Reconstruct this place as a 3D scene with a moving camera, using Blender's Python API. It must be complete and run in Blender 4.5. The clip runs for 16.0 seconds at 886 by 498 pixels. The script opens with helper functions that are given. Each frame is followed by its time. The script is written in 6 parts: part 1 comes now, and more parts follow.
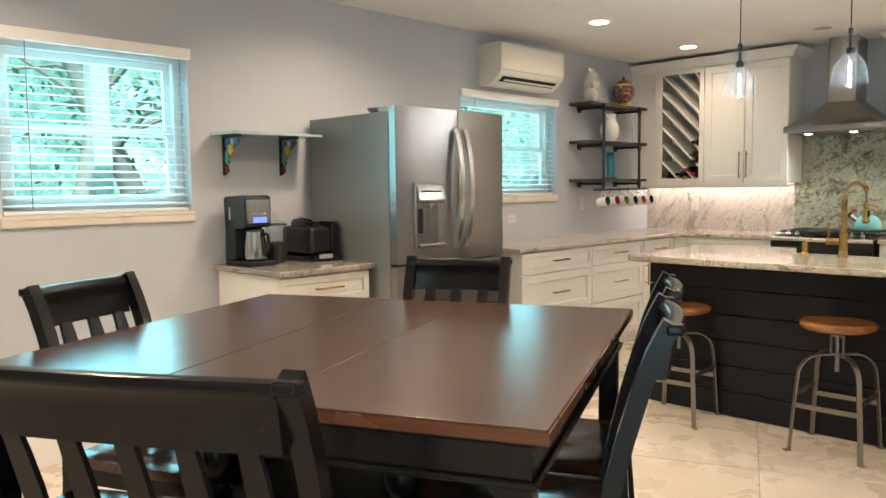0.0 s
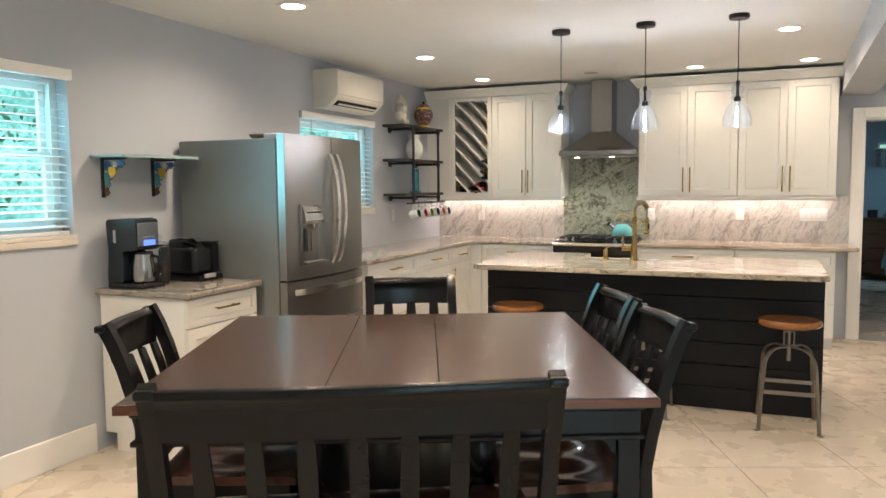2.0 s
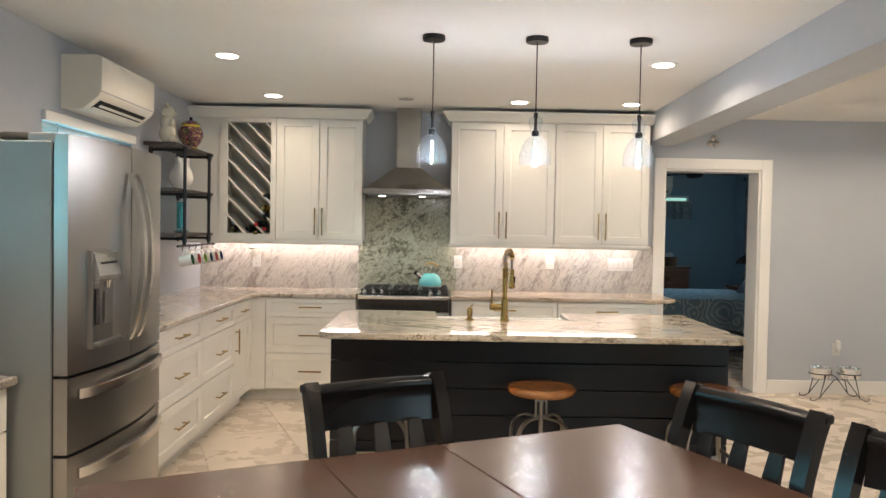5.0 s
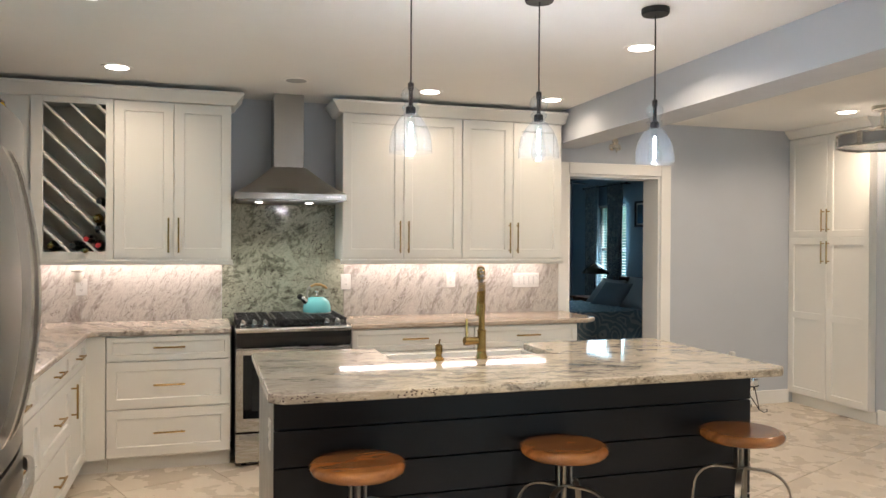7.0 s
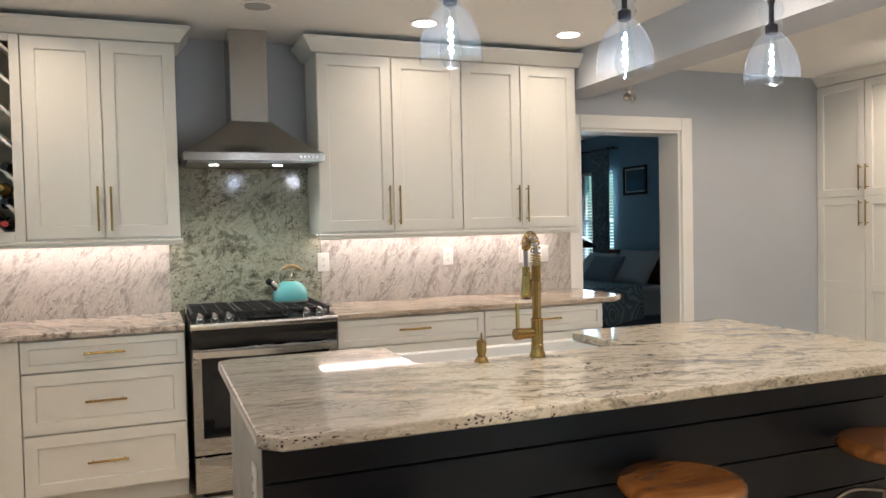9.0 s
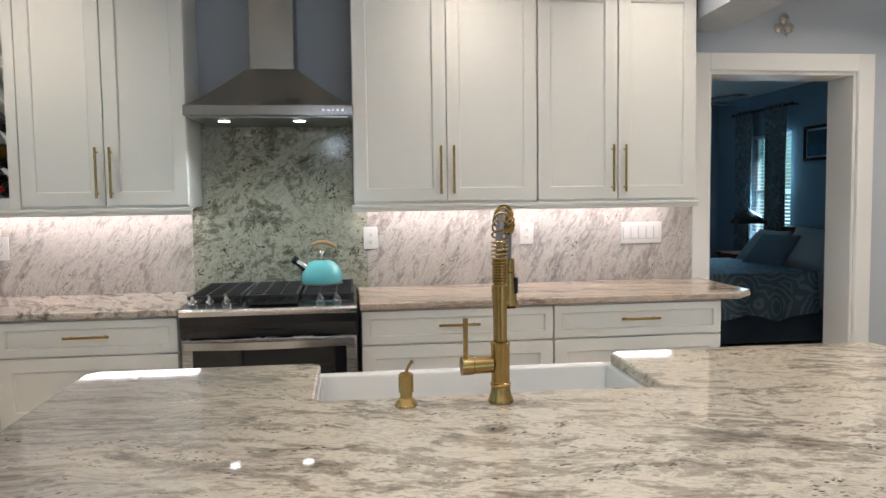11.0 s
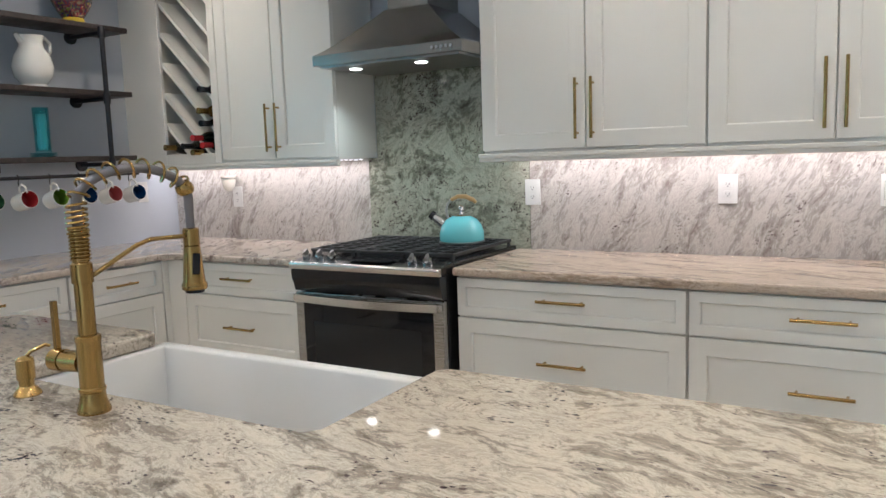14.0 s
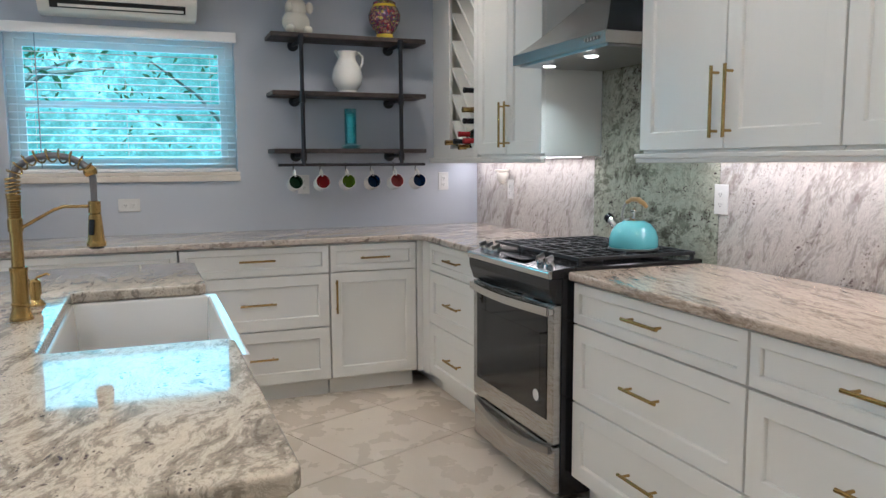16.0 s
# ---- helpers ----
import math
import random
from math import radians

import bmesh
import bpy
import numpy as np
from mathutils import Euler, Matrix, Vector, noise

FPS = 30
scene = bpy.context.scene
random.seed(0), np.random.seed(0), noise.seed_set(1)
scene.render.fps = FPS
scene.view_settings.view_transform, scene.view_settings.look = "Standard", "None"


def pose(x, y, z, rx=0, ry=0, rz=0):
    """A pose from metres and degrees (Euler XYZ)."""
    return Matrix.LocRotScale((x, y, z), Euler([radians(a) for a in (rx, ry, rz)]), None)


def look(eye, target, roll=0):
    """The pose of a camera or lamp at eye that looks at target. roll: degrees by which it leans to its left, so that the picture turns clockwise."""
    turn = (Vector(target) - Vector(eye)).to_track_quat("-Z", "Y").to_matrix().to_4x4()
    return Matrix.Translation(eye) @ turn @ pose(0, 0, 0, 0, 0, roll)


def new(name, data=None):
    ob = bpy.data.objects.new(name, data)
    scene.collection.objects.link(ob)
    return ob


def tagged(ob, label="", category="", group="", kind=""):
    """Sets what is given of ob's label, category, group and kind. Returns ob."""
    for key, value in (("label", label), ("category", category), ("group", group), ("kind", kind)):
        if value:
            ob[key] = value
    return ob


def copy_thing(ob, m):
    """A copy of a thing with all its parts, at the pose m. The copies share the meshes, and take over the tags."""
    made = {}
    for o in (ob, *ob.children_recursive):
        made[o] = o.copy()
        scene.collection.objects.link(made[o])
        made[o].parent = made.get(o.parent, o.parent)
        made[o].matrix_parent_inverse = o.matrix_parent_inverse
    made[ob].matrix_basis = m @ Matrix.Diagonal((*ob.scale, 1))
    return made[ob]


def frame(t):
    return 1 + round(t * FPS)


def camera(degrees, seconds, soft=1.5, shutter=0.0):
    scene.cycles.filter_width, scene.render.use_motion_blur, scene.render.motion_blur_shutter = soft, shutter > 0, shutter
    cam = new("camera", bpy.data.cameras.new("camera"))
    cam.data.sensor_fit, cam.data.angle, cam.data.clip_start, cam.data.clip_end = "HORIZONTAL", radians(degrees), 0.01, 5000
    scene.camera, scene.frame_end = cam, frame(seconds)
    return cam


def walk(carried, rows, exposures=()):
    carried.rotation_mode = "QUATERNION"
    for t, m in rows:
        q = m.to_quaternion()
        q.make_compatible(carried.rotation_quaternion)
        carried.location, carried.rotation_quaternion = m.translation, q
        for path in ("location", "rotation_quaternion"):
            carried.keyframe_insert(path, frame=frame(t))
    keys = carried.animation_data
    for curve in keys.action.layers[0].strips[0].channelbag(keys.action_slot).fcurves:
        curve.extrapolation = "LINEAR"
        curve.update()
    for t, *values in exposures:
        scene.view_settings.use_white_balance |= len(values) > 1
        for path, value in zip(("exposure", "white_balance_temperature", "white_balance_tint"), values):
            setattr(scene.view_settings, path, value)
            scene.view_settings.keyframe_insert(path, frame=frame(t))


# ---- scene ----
cam = camera(60.7, 16.0)
PATH = [
    (0, (3.941, -7.03, 1.341), (2.546, -5.606, 1.181), -0.7),
    (0.5, (3.72, -7.25, 1.375), (2.557, -5.633, 1.194), -0.8),
    (1, (3.525, -7.489, 1.414), (2.551, -5.753, 1.22), -1.0),
    (1.5, (3.472, -7.733, 1.443), (2.605, -5.939, 1.262), -0.9),
    (2, (3.455, -7.98, 1.481), (2.671, -6.148, 1.314), -0.5),
    (2.5, (3.444, -8.08, 1.488), (2.734, -6.216, 1.338), -0.2),
    (3, (3.31, -7.984, 1.463), (2.706, -6.082, 1.328), 0.0),
    (3.5, (2.965, -7.787, 1.475), (2.518, -5.841, 1.356), 0.4),
    (4, (2.684, -7.541, 1.451), (2.378, -5.567, 1.358), 0.5),
    (4.5, (2.425, -7.263, 1.481), (2.278, -5.269, 1.414), 0.8),
    (7, (1.341, -5.771, 1.472), (1.939, -3.863, 1.457), 0.3),
    (7.5, (1.235, -5.501, 1.464), (1.938, -3.628, 1.435), -0.1),
    (8, (1.168, -5.215, 1.442), (1.927, -3.365, 1.399), -0.5),
    (8.5, (1.182, -4.954, 1.421), (1.95, -3.109, 1.364), -0.8),
    (8.7, (1.229, -4.862, 1.403), (1.987, -3.013, 1.343), -1.0),
    (11, (2.261, -4.042, 1.382), (2.503, -2.061, 1.246), -0.8),
    (11.5, (2.357, -3.846, 1.395), (2.498, -1.858, 1.224), -0.6),
    (12, (2.477, -3.722, 1.378), (2.494, -1.731, 1.192), -0.6),
    (12.5, (2.725, -3.626, 1.361), (2.538, -1.645, 1.155), -0.9),
    (13, (3.018, -3.503, 1.349), (2.581, -1.564, 1.125), -1.4),
    (13.5, (3.36, -3.366, 1.36), (2.645, -1.514, 1.119), -1.8),
    (14, (3.749, -3.216, 1.348), (2.751, -1.5, 1.105), -1.9),
    (14.5, (4.069, -2.952, 1.332), (2.799, -1.426, 1.089), -1.6),
    (15, (4.364, -2.659, 1.334), (2.848, -1.378, 1.089), -1.3),
    (15.5, (4.592, -2.394, 1.319), (2.875, -1.395, 1.086), -0.6),
    (16, (4.744, -2.122, 1.324), (2.896, -1.394, 1.096), -0.3),
]
walk(cam, [(t, look(eye, target, roll)) for t, eye, target, roll in PATH], [(0, 0.2, 7000, 14), (1.5, 0.08, 6750, 13.5), (3, 0.12, 6650, 14), (8.5, -0.06, 6500, 14.5), (11, -0.18, 5850, 12), (13, -0.22, 5700, 10.5), (16, -0.28, 5450, 11.5)])

# world, sun and exposure
W_SKY, SUN_EL, SUN_ROT = 0.15, radians(44), radians(123)
world = bpy.data.worlds.new("sky")
scene.world = world
world.use_nodes = True
wn = world.node_tree.nodes
sky = wn.new("ShaderNodeTexSky")
sky.sky_type = "NISHITA"
sky.sun_disc = False
sky.sun_elevation, sky.sun_rotation = SUN_EL, SUN_ROT
world.node_tree.links.new(sky.outputs[0], wn["Background"].inputs[0])
wn["Background"].inputs[1].default_value = W_SKY
sun = new("sun", bpy.data.lights.new("sun", "SUN"))
sun.data.energy, sun.data.angle, sun.data.color = 5.0, radians(0.5), (1.0, 0.95, 0.86)
sun.matrix_world = look((14, -9, 16), (0, 0, 0))
scene.view_settings.exposure = 0.0

WARM = (1.0, 0.82, 0.62)
COOL = (0.42, 0.82, 1.0)
CEIL = 2.532


def area(name, m, sx, sy, watts, color, shape="RECTANGLE"):
    l = bpy.data.lights.new(name, "AREA")
    l.shape, l.size, l.size_y, l.energy, l.color = shape, sx, sy, watts, color
    ob = new(name, l)
    ob.matrix_world = m
    return ob


# ---------------------------------------------------------------- materials
def mat(name, color=(0.8, 0.8, 0.8), rough=0.5, metal=0.0, coat=0.0, emit=None, strength=0.0, alpha=1.0, trans=0.0, ior=1.45):
    m = bpy.data.materials.new(name)
    m.use_nodes = True
    b = m.node_tree.nodes["Principled BSDF"]
    b.inputs["Base Color"].default_value = (*color, 1)
    b.inputs["Roughness"].default_value = rough
    b.inputs["Metallic"].default_value = metal
    b.inputs["Coat Weight"].default_value = coat
    b.inputs["Transmission Weight"].default_value = trans
    b.inputs["IOR"].default_value = ior
    if emit:
        b.inputs["Emission Color"].default_value = (*emit, 1)
        b.inputs["Emission Strength"].default_value = strength
    return m


class Net:
    """A small wrapper to wire nodes in one material."""

    def __init__(self, m):
        self.m, self.n, self.l = m, m.node_tree.nodes, m.node_tree.links
        self.b = self.n["Principled BSDF"]
        self.co = self.n.new("ShaderNodeTexCoord").outputs["Object"]

    def put(self, a, b):
        self.l.new(a, b)

    def mapping(self, scale=(1, 1, 1), rot=(0, 0, 0), src=None):
        k = self.n.new("ShaderNodeMapping")
        k.inputs["Scale"].default_value = scale
        k.inputs["Rotation"].default_value = [radians(a) for a in rot]
        self.put(src or self.co, k.inputs["Vector"])
        return k.outputs[0]

    def noise(self, vec, scale, detail=4, rough=0.55, distort=0.0):
        k = self.n.new("ShaderNodeTexNoise")
        k.inputs["Scale"].default_value, k.inputs["Detail"].default_value = scale, detail
        k.inputs["Roughness"].default_value, k.inputs["Distortion"].default_value = rough, distort
        self.put(vec, k.inputs["Vector"])
        return k.outputs["Fac"]

    def voronoi(self, vec, scale, feature="F1", rand=1.0):
        k = self.n.new("ShaderNodeTexVoronoi")
        k.feature = feature
        k.inputs["Scale"].default_value, k.inputs["Randomness"].default_value = scale, rand
        self.put(vec, k.inputs["Vector"])
        return k

    def ramp(self, fac, stops):
        k = self.n.new("ShaderNodeValToRGB")
        e = k.color_ramp.elements
        while len(e) < len(stops):
            e.new(0.5)
        for el, (p, c) in zip(e, stops):
            el.position = p
            el.color = (c, c, c, 1) if isinstance(c, (int, float)) else (*c, 1)
        self.put(fac, k.inputs[0])
        return k.outputs[0]

    def mix(self, fac, a, b, kind="MIX"):
        k = self.n.new("ShaderNodeMix")
        k.data_type, k.blend_type = "RGBA", kind
        for sock, v in ((k.inputs[0], fac), (k.inputs[6], a), (k.inputs[7], b)):
            if isinstance(v, (int, float)):
                sock.default_value = v
            elif isinstance(v, tuple):
                sock.default_value = (*v, 1)
            else:
                self.put(v, sock)
        return k.outputs[2]

    def math(self, op, a, b=0.0):
        k = self.n.new("ShaderNodeMath")
        k.operation = op
        for sock, v in ((k.inputs[0], a), (k.inputs[1], b)):
            if isinstance(v, (int, float)):
                sock.default_value = v
            else:
                self.put(v, sock)
        return k.outputs[0]

    def base(self, c):
        self.put(c, self.b.inputs["Base Color"])

    def rough(self, c):
        self.put(c, self.b.inputs["Roughness"])

    def bump(self, h, strength=0.2, dist=0.01):
        k = self.n.new("ShaderNodeBump")
        k.inputs["Strength"].default_value, k.inputs["Distance"].default_value = strength, dist
        self.put(h, k.inputs["Height"])
        self.put(k.outputs[0], self.b.inputs["Normal"])


def paint(name, color, rough=0.5, var=0.06, bump=0.05, bscale=180):
    m = mat(name, color, rough)
    w = Net(m)
    big = w.noise(w.co, 1.3, 3)
    lo, hi = tuple(c * (1 - var) for c in color), tuple(min(1, c * (1 + var)) for c in color)
    w.base(w.ramp(big, [(0.3, lo), (0.7, hi)]))
    w.rough(w.ramp(w.noise(w.co, 9, 3), [(0.3, rough * 0.85), (0.7, min(1, rough * 1.15))]))
    w.bump(w.noise(w.co, bscale, 2), bump, 0.002)
    return m


def granite(name, light, mid, brown, dark, turn=0, stretch=(1, 3.0, 3.0), vein=2.6, speck=0.5, rough=0.06, thr=0.50, grain=1.0, grey=None):
    """Polished granite: drifting tone, elongated mottled grains, clusters of small dark garnets."""
    m = mat(name, light, rough)
    w = Net(m)
    wob = w.n.new("ShaderNodeTexNoise")
    wob.inputs["Scale"].default_value, wob.inputs["Detail"].default_value = 2.6, 4
    w.put(w.co, wob.inputs["Vector"])
    off = w.n.new("ShaderNodeVectorMath")
    off.operation = "MULTIPLY_ADD"
    off.inputs[1].default_value = (0.16, 0.16, 0.16)
    w.put(wob.outputs["Color"], off.inputs[0])
    w.put(w.co, off.inputs[2])
    v = w.mapping(stretch, src=w.mapping((1, 1, 1), turn if isinstance(turn, tuple) else (0, 0, turn), off.outputs[0]))
    pale = tuple(min(1, c * 1.22) for c in light)
    drift = w.noise(v, vein, 6, 0.6, 0.5)
    blot = w.noise(v, vein * 4.2 * grain, 8, 0.70, 0.6)
    fine = w.noise(v, vein * 17 * grain, 6, 0.75, 0.3)
    f = w.math("ADD", w.math("ADD", w.math("MULTIPLY", drift, 0.28), w.math("MULTIPLY", blot, 0.46)), w.math("MULTIPLY", fine, 0.26))
    base = w.ramp(f, [(0.415, brown), (0.445, mid), (0.470, mid), (0.488, light), (0.520, pale), (0.550, light), (0.585, pale)])
    cl = w.ramp(w.noise(v, vein * 1.4, 5, 0.6, 0.8), [(thr - 0.05, 0.0), (thr + 0.07, 1.0)])
    # winding outlines round the pale grains
    edge = w.ramp(w.math("ABSOLUTE", w.math("SUBTRACT", w.noise(v, vein * 3.4 * grain, 7, 0.68, 1.4), 0.5)), [(0.0, 0.95), (0.012, 0.55), (0.028, 0.0)])
    edge2 = w.ramp(w.math("ABSOLUTE", w.math("SUBTRACT", w.noise(v, vein * 8.5 * grain, 6, 0.7, 0.9), 0.48)), [(0.0, 0.7), (0.016, 0.0)])
    base = w.mix(w.math("MULTIPLY", edge, w.math("ADD", w.math("MULTIPLY", drift, 0.9), -0.05)), base, brown)
    base = w.mix(w.math("MULTIPLY", edge2, w.math("ADD", w.math("MULTIPLY", cl, 0.5), 0.22)), base, mid)
    if grey:
        # one end of the slab turns to fine grey streaks
        sep = w.n.new("ShaderNodeSeparateXYZ")
        w.put(off.outputs[0], sep.inputs[0])
        far = w.math("ADD", w.math("MULTIPLY", w.math("SUBTRACT", sep.outputs[0], grey[0]), 1.0 / grey[1]), w.math("MULTIPLY", w.noise(v, 1.6, 5, 0.6, 0.6), 0.9))
        st = w.noise(w.mapping((1.2, 9, 9), (0, 0, 6), off.outputs[0]), 3.2, 8, 0.72, 0.5)
        st = w.ramp(st, [(0.38, (0.115, 0.100, 0.088)), (0.45, (0.20, 0.18, 0.158)), (0.51, (0.30, 0.275, 0.25)), (0.56, (0.22, 0.20, 0.178)), (0.63, (0.37, 0.345, 0.31))])
        base = w.mix(w.ramp(far, [(0.35, 0.85), (0.85, 0.0)]), base, st)
    vo = w.voronoi(w.mapping((1, 1.5, 1.5), src=off.outputs[0]), 70)
    sp = w.ramp(vo.outputs["Distance"], [(0.30, 1.0), (0.40, 0.0)])
    pick = w.ramp(w.noise(w.mapping((1, 1, 1), src=v), 13, 4, 0.7, 0.6), [(0.53, 0.0), (0.57, 1.0)])
    base = w.mix(w.math("MULTIPLY", w.math("MULTIPLY", w.math("MULTIPLY", sp, pick), cl), speck), base, dark)
    clot = w.ramp(w.noise(v, 17 * grain, 5, 0.75, 0.9), [(0.640, 0.0), (0.665, 1.0)])
    base = w.mix(w.math("MULTIPLY", w.math("MULTIPLY", clot, w.math("ADD", w.math("MULTIPLY", cl, 0.8), 0.2)), speck), base, dark)
    w.base(base)
    w.rough(w.ramp(drift, [(0.3, rough * 0.8), (0.7, rough * 1.3)]))
    return m


def metal(name, color, rough, aniso=(1, 1, 60), depth=0.06):
    m = mat(name, color, rough, 1.0)
    w = Net(m)
    n = w.noise(w.mapping(aniso), 14, 4, 0.6)
    w.rough(w.ramp(n, [(0.3, max(0.02, rough - depth)), (0.7, rough + depth)]))
    w.base(w.ramp(w.noise(w.co, 3, 3), [(0.3, tuple(c * 0.93 for c in color)), (0.7, color)]))
    return m


def wood(name, dark, light, rough=0.3, turn=0, scale=3.0, stretch=(1, 14, 14), coat=0.0, bump=0.06, wear=0.3):
    m = mat(name, light, rough, coat=coat)
    w = Net(m)
    v = w.mapping(stretch, (0, 0, turn))
    n = w.noise(v, scale, 6, 0.6, 0.8)
    f = w.noise(v, scale * 7, 4, 0.7, 0.2)
    c = w.ramp(n, [(0.3, dark), (0.7, light)])
    c = w.mix(w.ramp(f, [(0.4, 0.0), (0.75, 0.3)]), c, dark)
    w.base(c)
    w.rough(w.ramp(w.noise(w.co, 6, 4), [(0.3, rough * (1 - wear)), (0.7, rough * (1 + wear))]))
    if bump:
        w.bump(f, bump, 0.001)
    return m


M = {}
M["wall"] = paint("wall_paint", (0.47, 0.50, 0.545), 0.55, 0.03, 0.10, 120)
M["wall_bed"] = paint("bedroom_paint", (0.30, 0.39, 0.46), 0.6, 0.03, 0.06, 120)
M["ceiling"] = paint("ceiling_paint", (0.79, 0.79, 0.77), 0.8, 0.02, 0.12, 60)
M["trim"] = paint("trim_paint", (0.82, 0.81, 0.78), 0.34, 0.02, 0.02)
M["cab"] = paint("cabinet_paint", (0.76, 0.75, 0.705), 0.34, 0.025, 0.02, 300)
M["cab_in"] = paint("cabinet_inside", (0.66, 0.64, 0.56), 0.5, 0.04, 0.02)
M["navy"] = paint("island_paint", (0.008, 0.009, 0.012), 0.38, 0.15, 0.03, 200)
M["end_panel"] = paint("end_panel_paint", (0.24, 0.23, 0.215), 0.4, 0.05, 0.02)
M["brass"] = metal("brushed_brass", (0.44, 0.285, 0.10), 0.26, (1, 1, 4), 0.012)
M["steel"] = metal("brushed_steel", (0.35, 0.34, 0.325), 0.30, (1, 1, 90), 0.01)
M["bar"] = metal("polished_bar_steel", (0.72, 0.70, 0.67), 0.24, (1, 1, 4), 0.02)
M["steel_side"] = paint("grey_side_panel", (0.20, 0.215, 0.215), 0.33, 0.08, 0.08, 260)
M["steel_door"] = metal("door_steel", (0.50, 0.49, 0.47), 0.27, (1, 1, 60), 0.02)
M["oven_mesh"] = mat("oven_window_mesh", (0.016, 0.017, 0.019), 0.10)
M["recess"] = metal("recess_grey", (0.20, 0.20, 0.195), 0.4, (1, 1, 1), 0.03)
M["chrome_soft"] = mat("satin_chrome", (0.42, 0.42, 0.41), 0.24, 1.0)
M["maker"] = mat("maker_plastic", (0.012, 0.020, 0.024), 0.24)
M["hood"] = metal("hood_steel", (0.36, 0.35, 0.335), 0.25, (1, 1, 40), 0.02)
M["chrome"] = mat("chrome", (0.85, 0.85, 0.85), 0.08, 1.0)
M["nickel"] = metal("brushed_nickel", (0.60, 0.56, 0.50), 0.25)
M["black"] = mat("black_enamel", (0.012, 0.012, 0.013), 0.16)
M["black_matte"] = paint("black_matte", (0.018, 0.018, 0.018), 0.6, 0.15, 0.05)
M["iron"] = paint("cast_iron", (0.022, 0.022, 0.023), 0.45, 0.2, 0.25, 240)
M["oven_glass"] = mat("oven_glass", (0.010, 0.011, 0.013), 0.04)
M["pipe"] = metal("black_pipe", (0.055, 0.055, 0.06), 0.42, (1, 1, 1))
M["gun"] = metal("gunmetal", (0.30, 0.28, 0.25), 0.36, (1, 1, 1))
M["white_gloss"] = mat("white_ceramic", (0.80, 0.79, 0.75), 0.09, coat=0.4)
M["plastic"] = paint("white_plastic", (0.66, 0.65, 0.62), 0.35, 0.01, 0.0)
M["ac"] = paint("ac_plastic", (0.74, 0.71, 0.63), 0.34, 0.015, 0.0)
M["teal"] = mat("kettle_enamel", (0.14, 0.47, 0.51), 0.12, coat=0.5)
M["black_plastic"] = mat("black_plastic", (0.012, 0.013, 0.016), 0.25)
M["dark_slot"] = mat("dark_slot", (0.01, 0.01, 0.01), 0.8)
M["grey_plastic"] = mat("grey_plastic", (0.32, 0.33, 0.33), 0.4)
M["hose"] = mat("grey_hose", (0.16, 0.15, 0.15), 0.45, 0.3)
M["shelf"] = wood("dark_shelf_wood", (0.028, 0.022, 0.020), (0.075, 0.058, 0.050), 0.5, 90)
M["table"] = wood("table_wood", (0.058, 0.033, 0.0245), (0.074, 0.042, 0.031), 0.23, 90, 1.2, (1, 5, 5), 0.0, 0.0, 0.04)
M["table_edge"] = wood("table_edge_wood", (0.09, 0.032, 0.016), (0.16, 0.06, 0.028), 0.25, 0)
M["seat_dark"] = wood("chair_seat_wood", (0.045, 0.017, 0.012), (0.10, 0.038, 0.024), 0.18, 0, 2.0, (1, 8, 8), 0.25)
M["black_wood"] = paint("black_paint_wood", (0.008, 0.008, 0.009), 0.23, 0.2, 0.03, 90)
M["stool_seat"] = wood("stool_seat_wood", (0.13, 0.045, 0.014), (0.36, 0.15, 0.045), 0.22, 20, 2.2, (1, 5, 5), 0.35)
M["dresser"] = wood("dresser_wood", (0.06, 0.020, 0.010), (0.15, 0.055, 0.022), 0.35, 0)
M["granite_c"] = granite("counter_granite", (0.47, 0.39, 0.31), (0.34, 0.27, 0.205), (0.19, 0.14, 0.105), (0.06, 0.04, 0.035), 14, (1, 6.5, 6.5), 1.3, 0.35, 0.10, 0.62)
M["granite_l"] = granite("left_counter_granite", (0.50, 0.44, 0.375), (0.32, 0.27, 0.23), (0.15, 0.12, 0.10), (0.05, 0.035, 0.035), 62, (1, 3.6, 3.6), 1.6, 0.6, 0.10, 0.54)
M["granite_i"] = granite("island_granite", (0.51, 0.45, 0.355), (0.325, 0.285, 0.225), (0.175, 0.145, 0.11), (0.04, 0.018, 0.026), 14, (1, 2.4, 2.4), 2.0, 1.0, 0.045, 0.48, 1.0, (1.9, 0.9))
M["granite_b"] = granite("splash_granite", (0.46, 0.43, 0.395), (0.365, 0.335, 0.305), (0.255, 0.22, 0.195), (0.08, 0.05, 0.05), (0, 62, 0), (1, 2.8, 3.2), 2.1, 0.85, 0.2, 0.54)
M["granite_g"] = granite("range_splash_granite", (0.33, 0.335, 0.265), (0.185, 0.19, 0.145), (0.075, 0.072, 0.055), (0.035, 0.015, 0.018), (0, 35, 0), (1, 1.3, 1.3), 2.0, 1.0, 0.09, 0.42)
for k_ in ("navy", "black_wood"):
    M[k_].node_tree.nodes["Principled BSDF"].inputs["IOR"].default_value = 1.33
M["red"] = mat("glaze_red", (0.38, 0.03, 0.035), 0.15)
M["green"] = mat("glaze_green", (0.15, 0.27, 0.02), 0.15)
M["dkgreen"] = mat("glaze_dark_green", (0.03, 0.09, 0.04), 0.15)
M["blue"] = mat("glaze_blue", (0.008, 0.035, 0.11), 0.15)
M["coral"] = mat("glaze_coral", (0.42, 0.09, 0.09), 0.15)
M["yellow"] = mat("glaze_yellow", (0.70, 0.50, 0.05), 0.2)


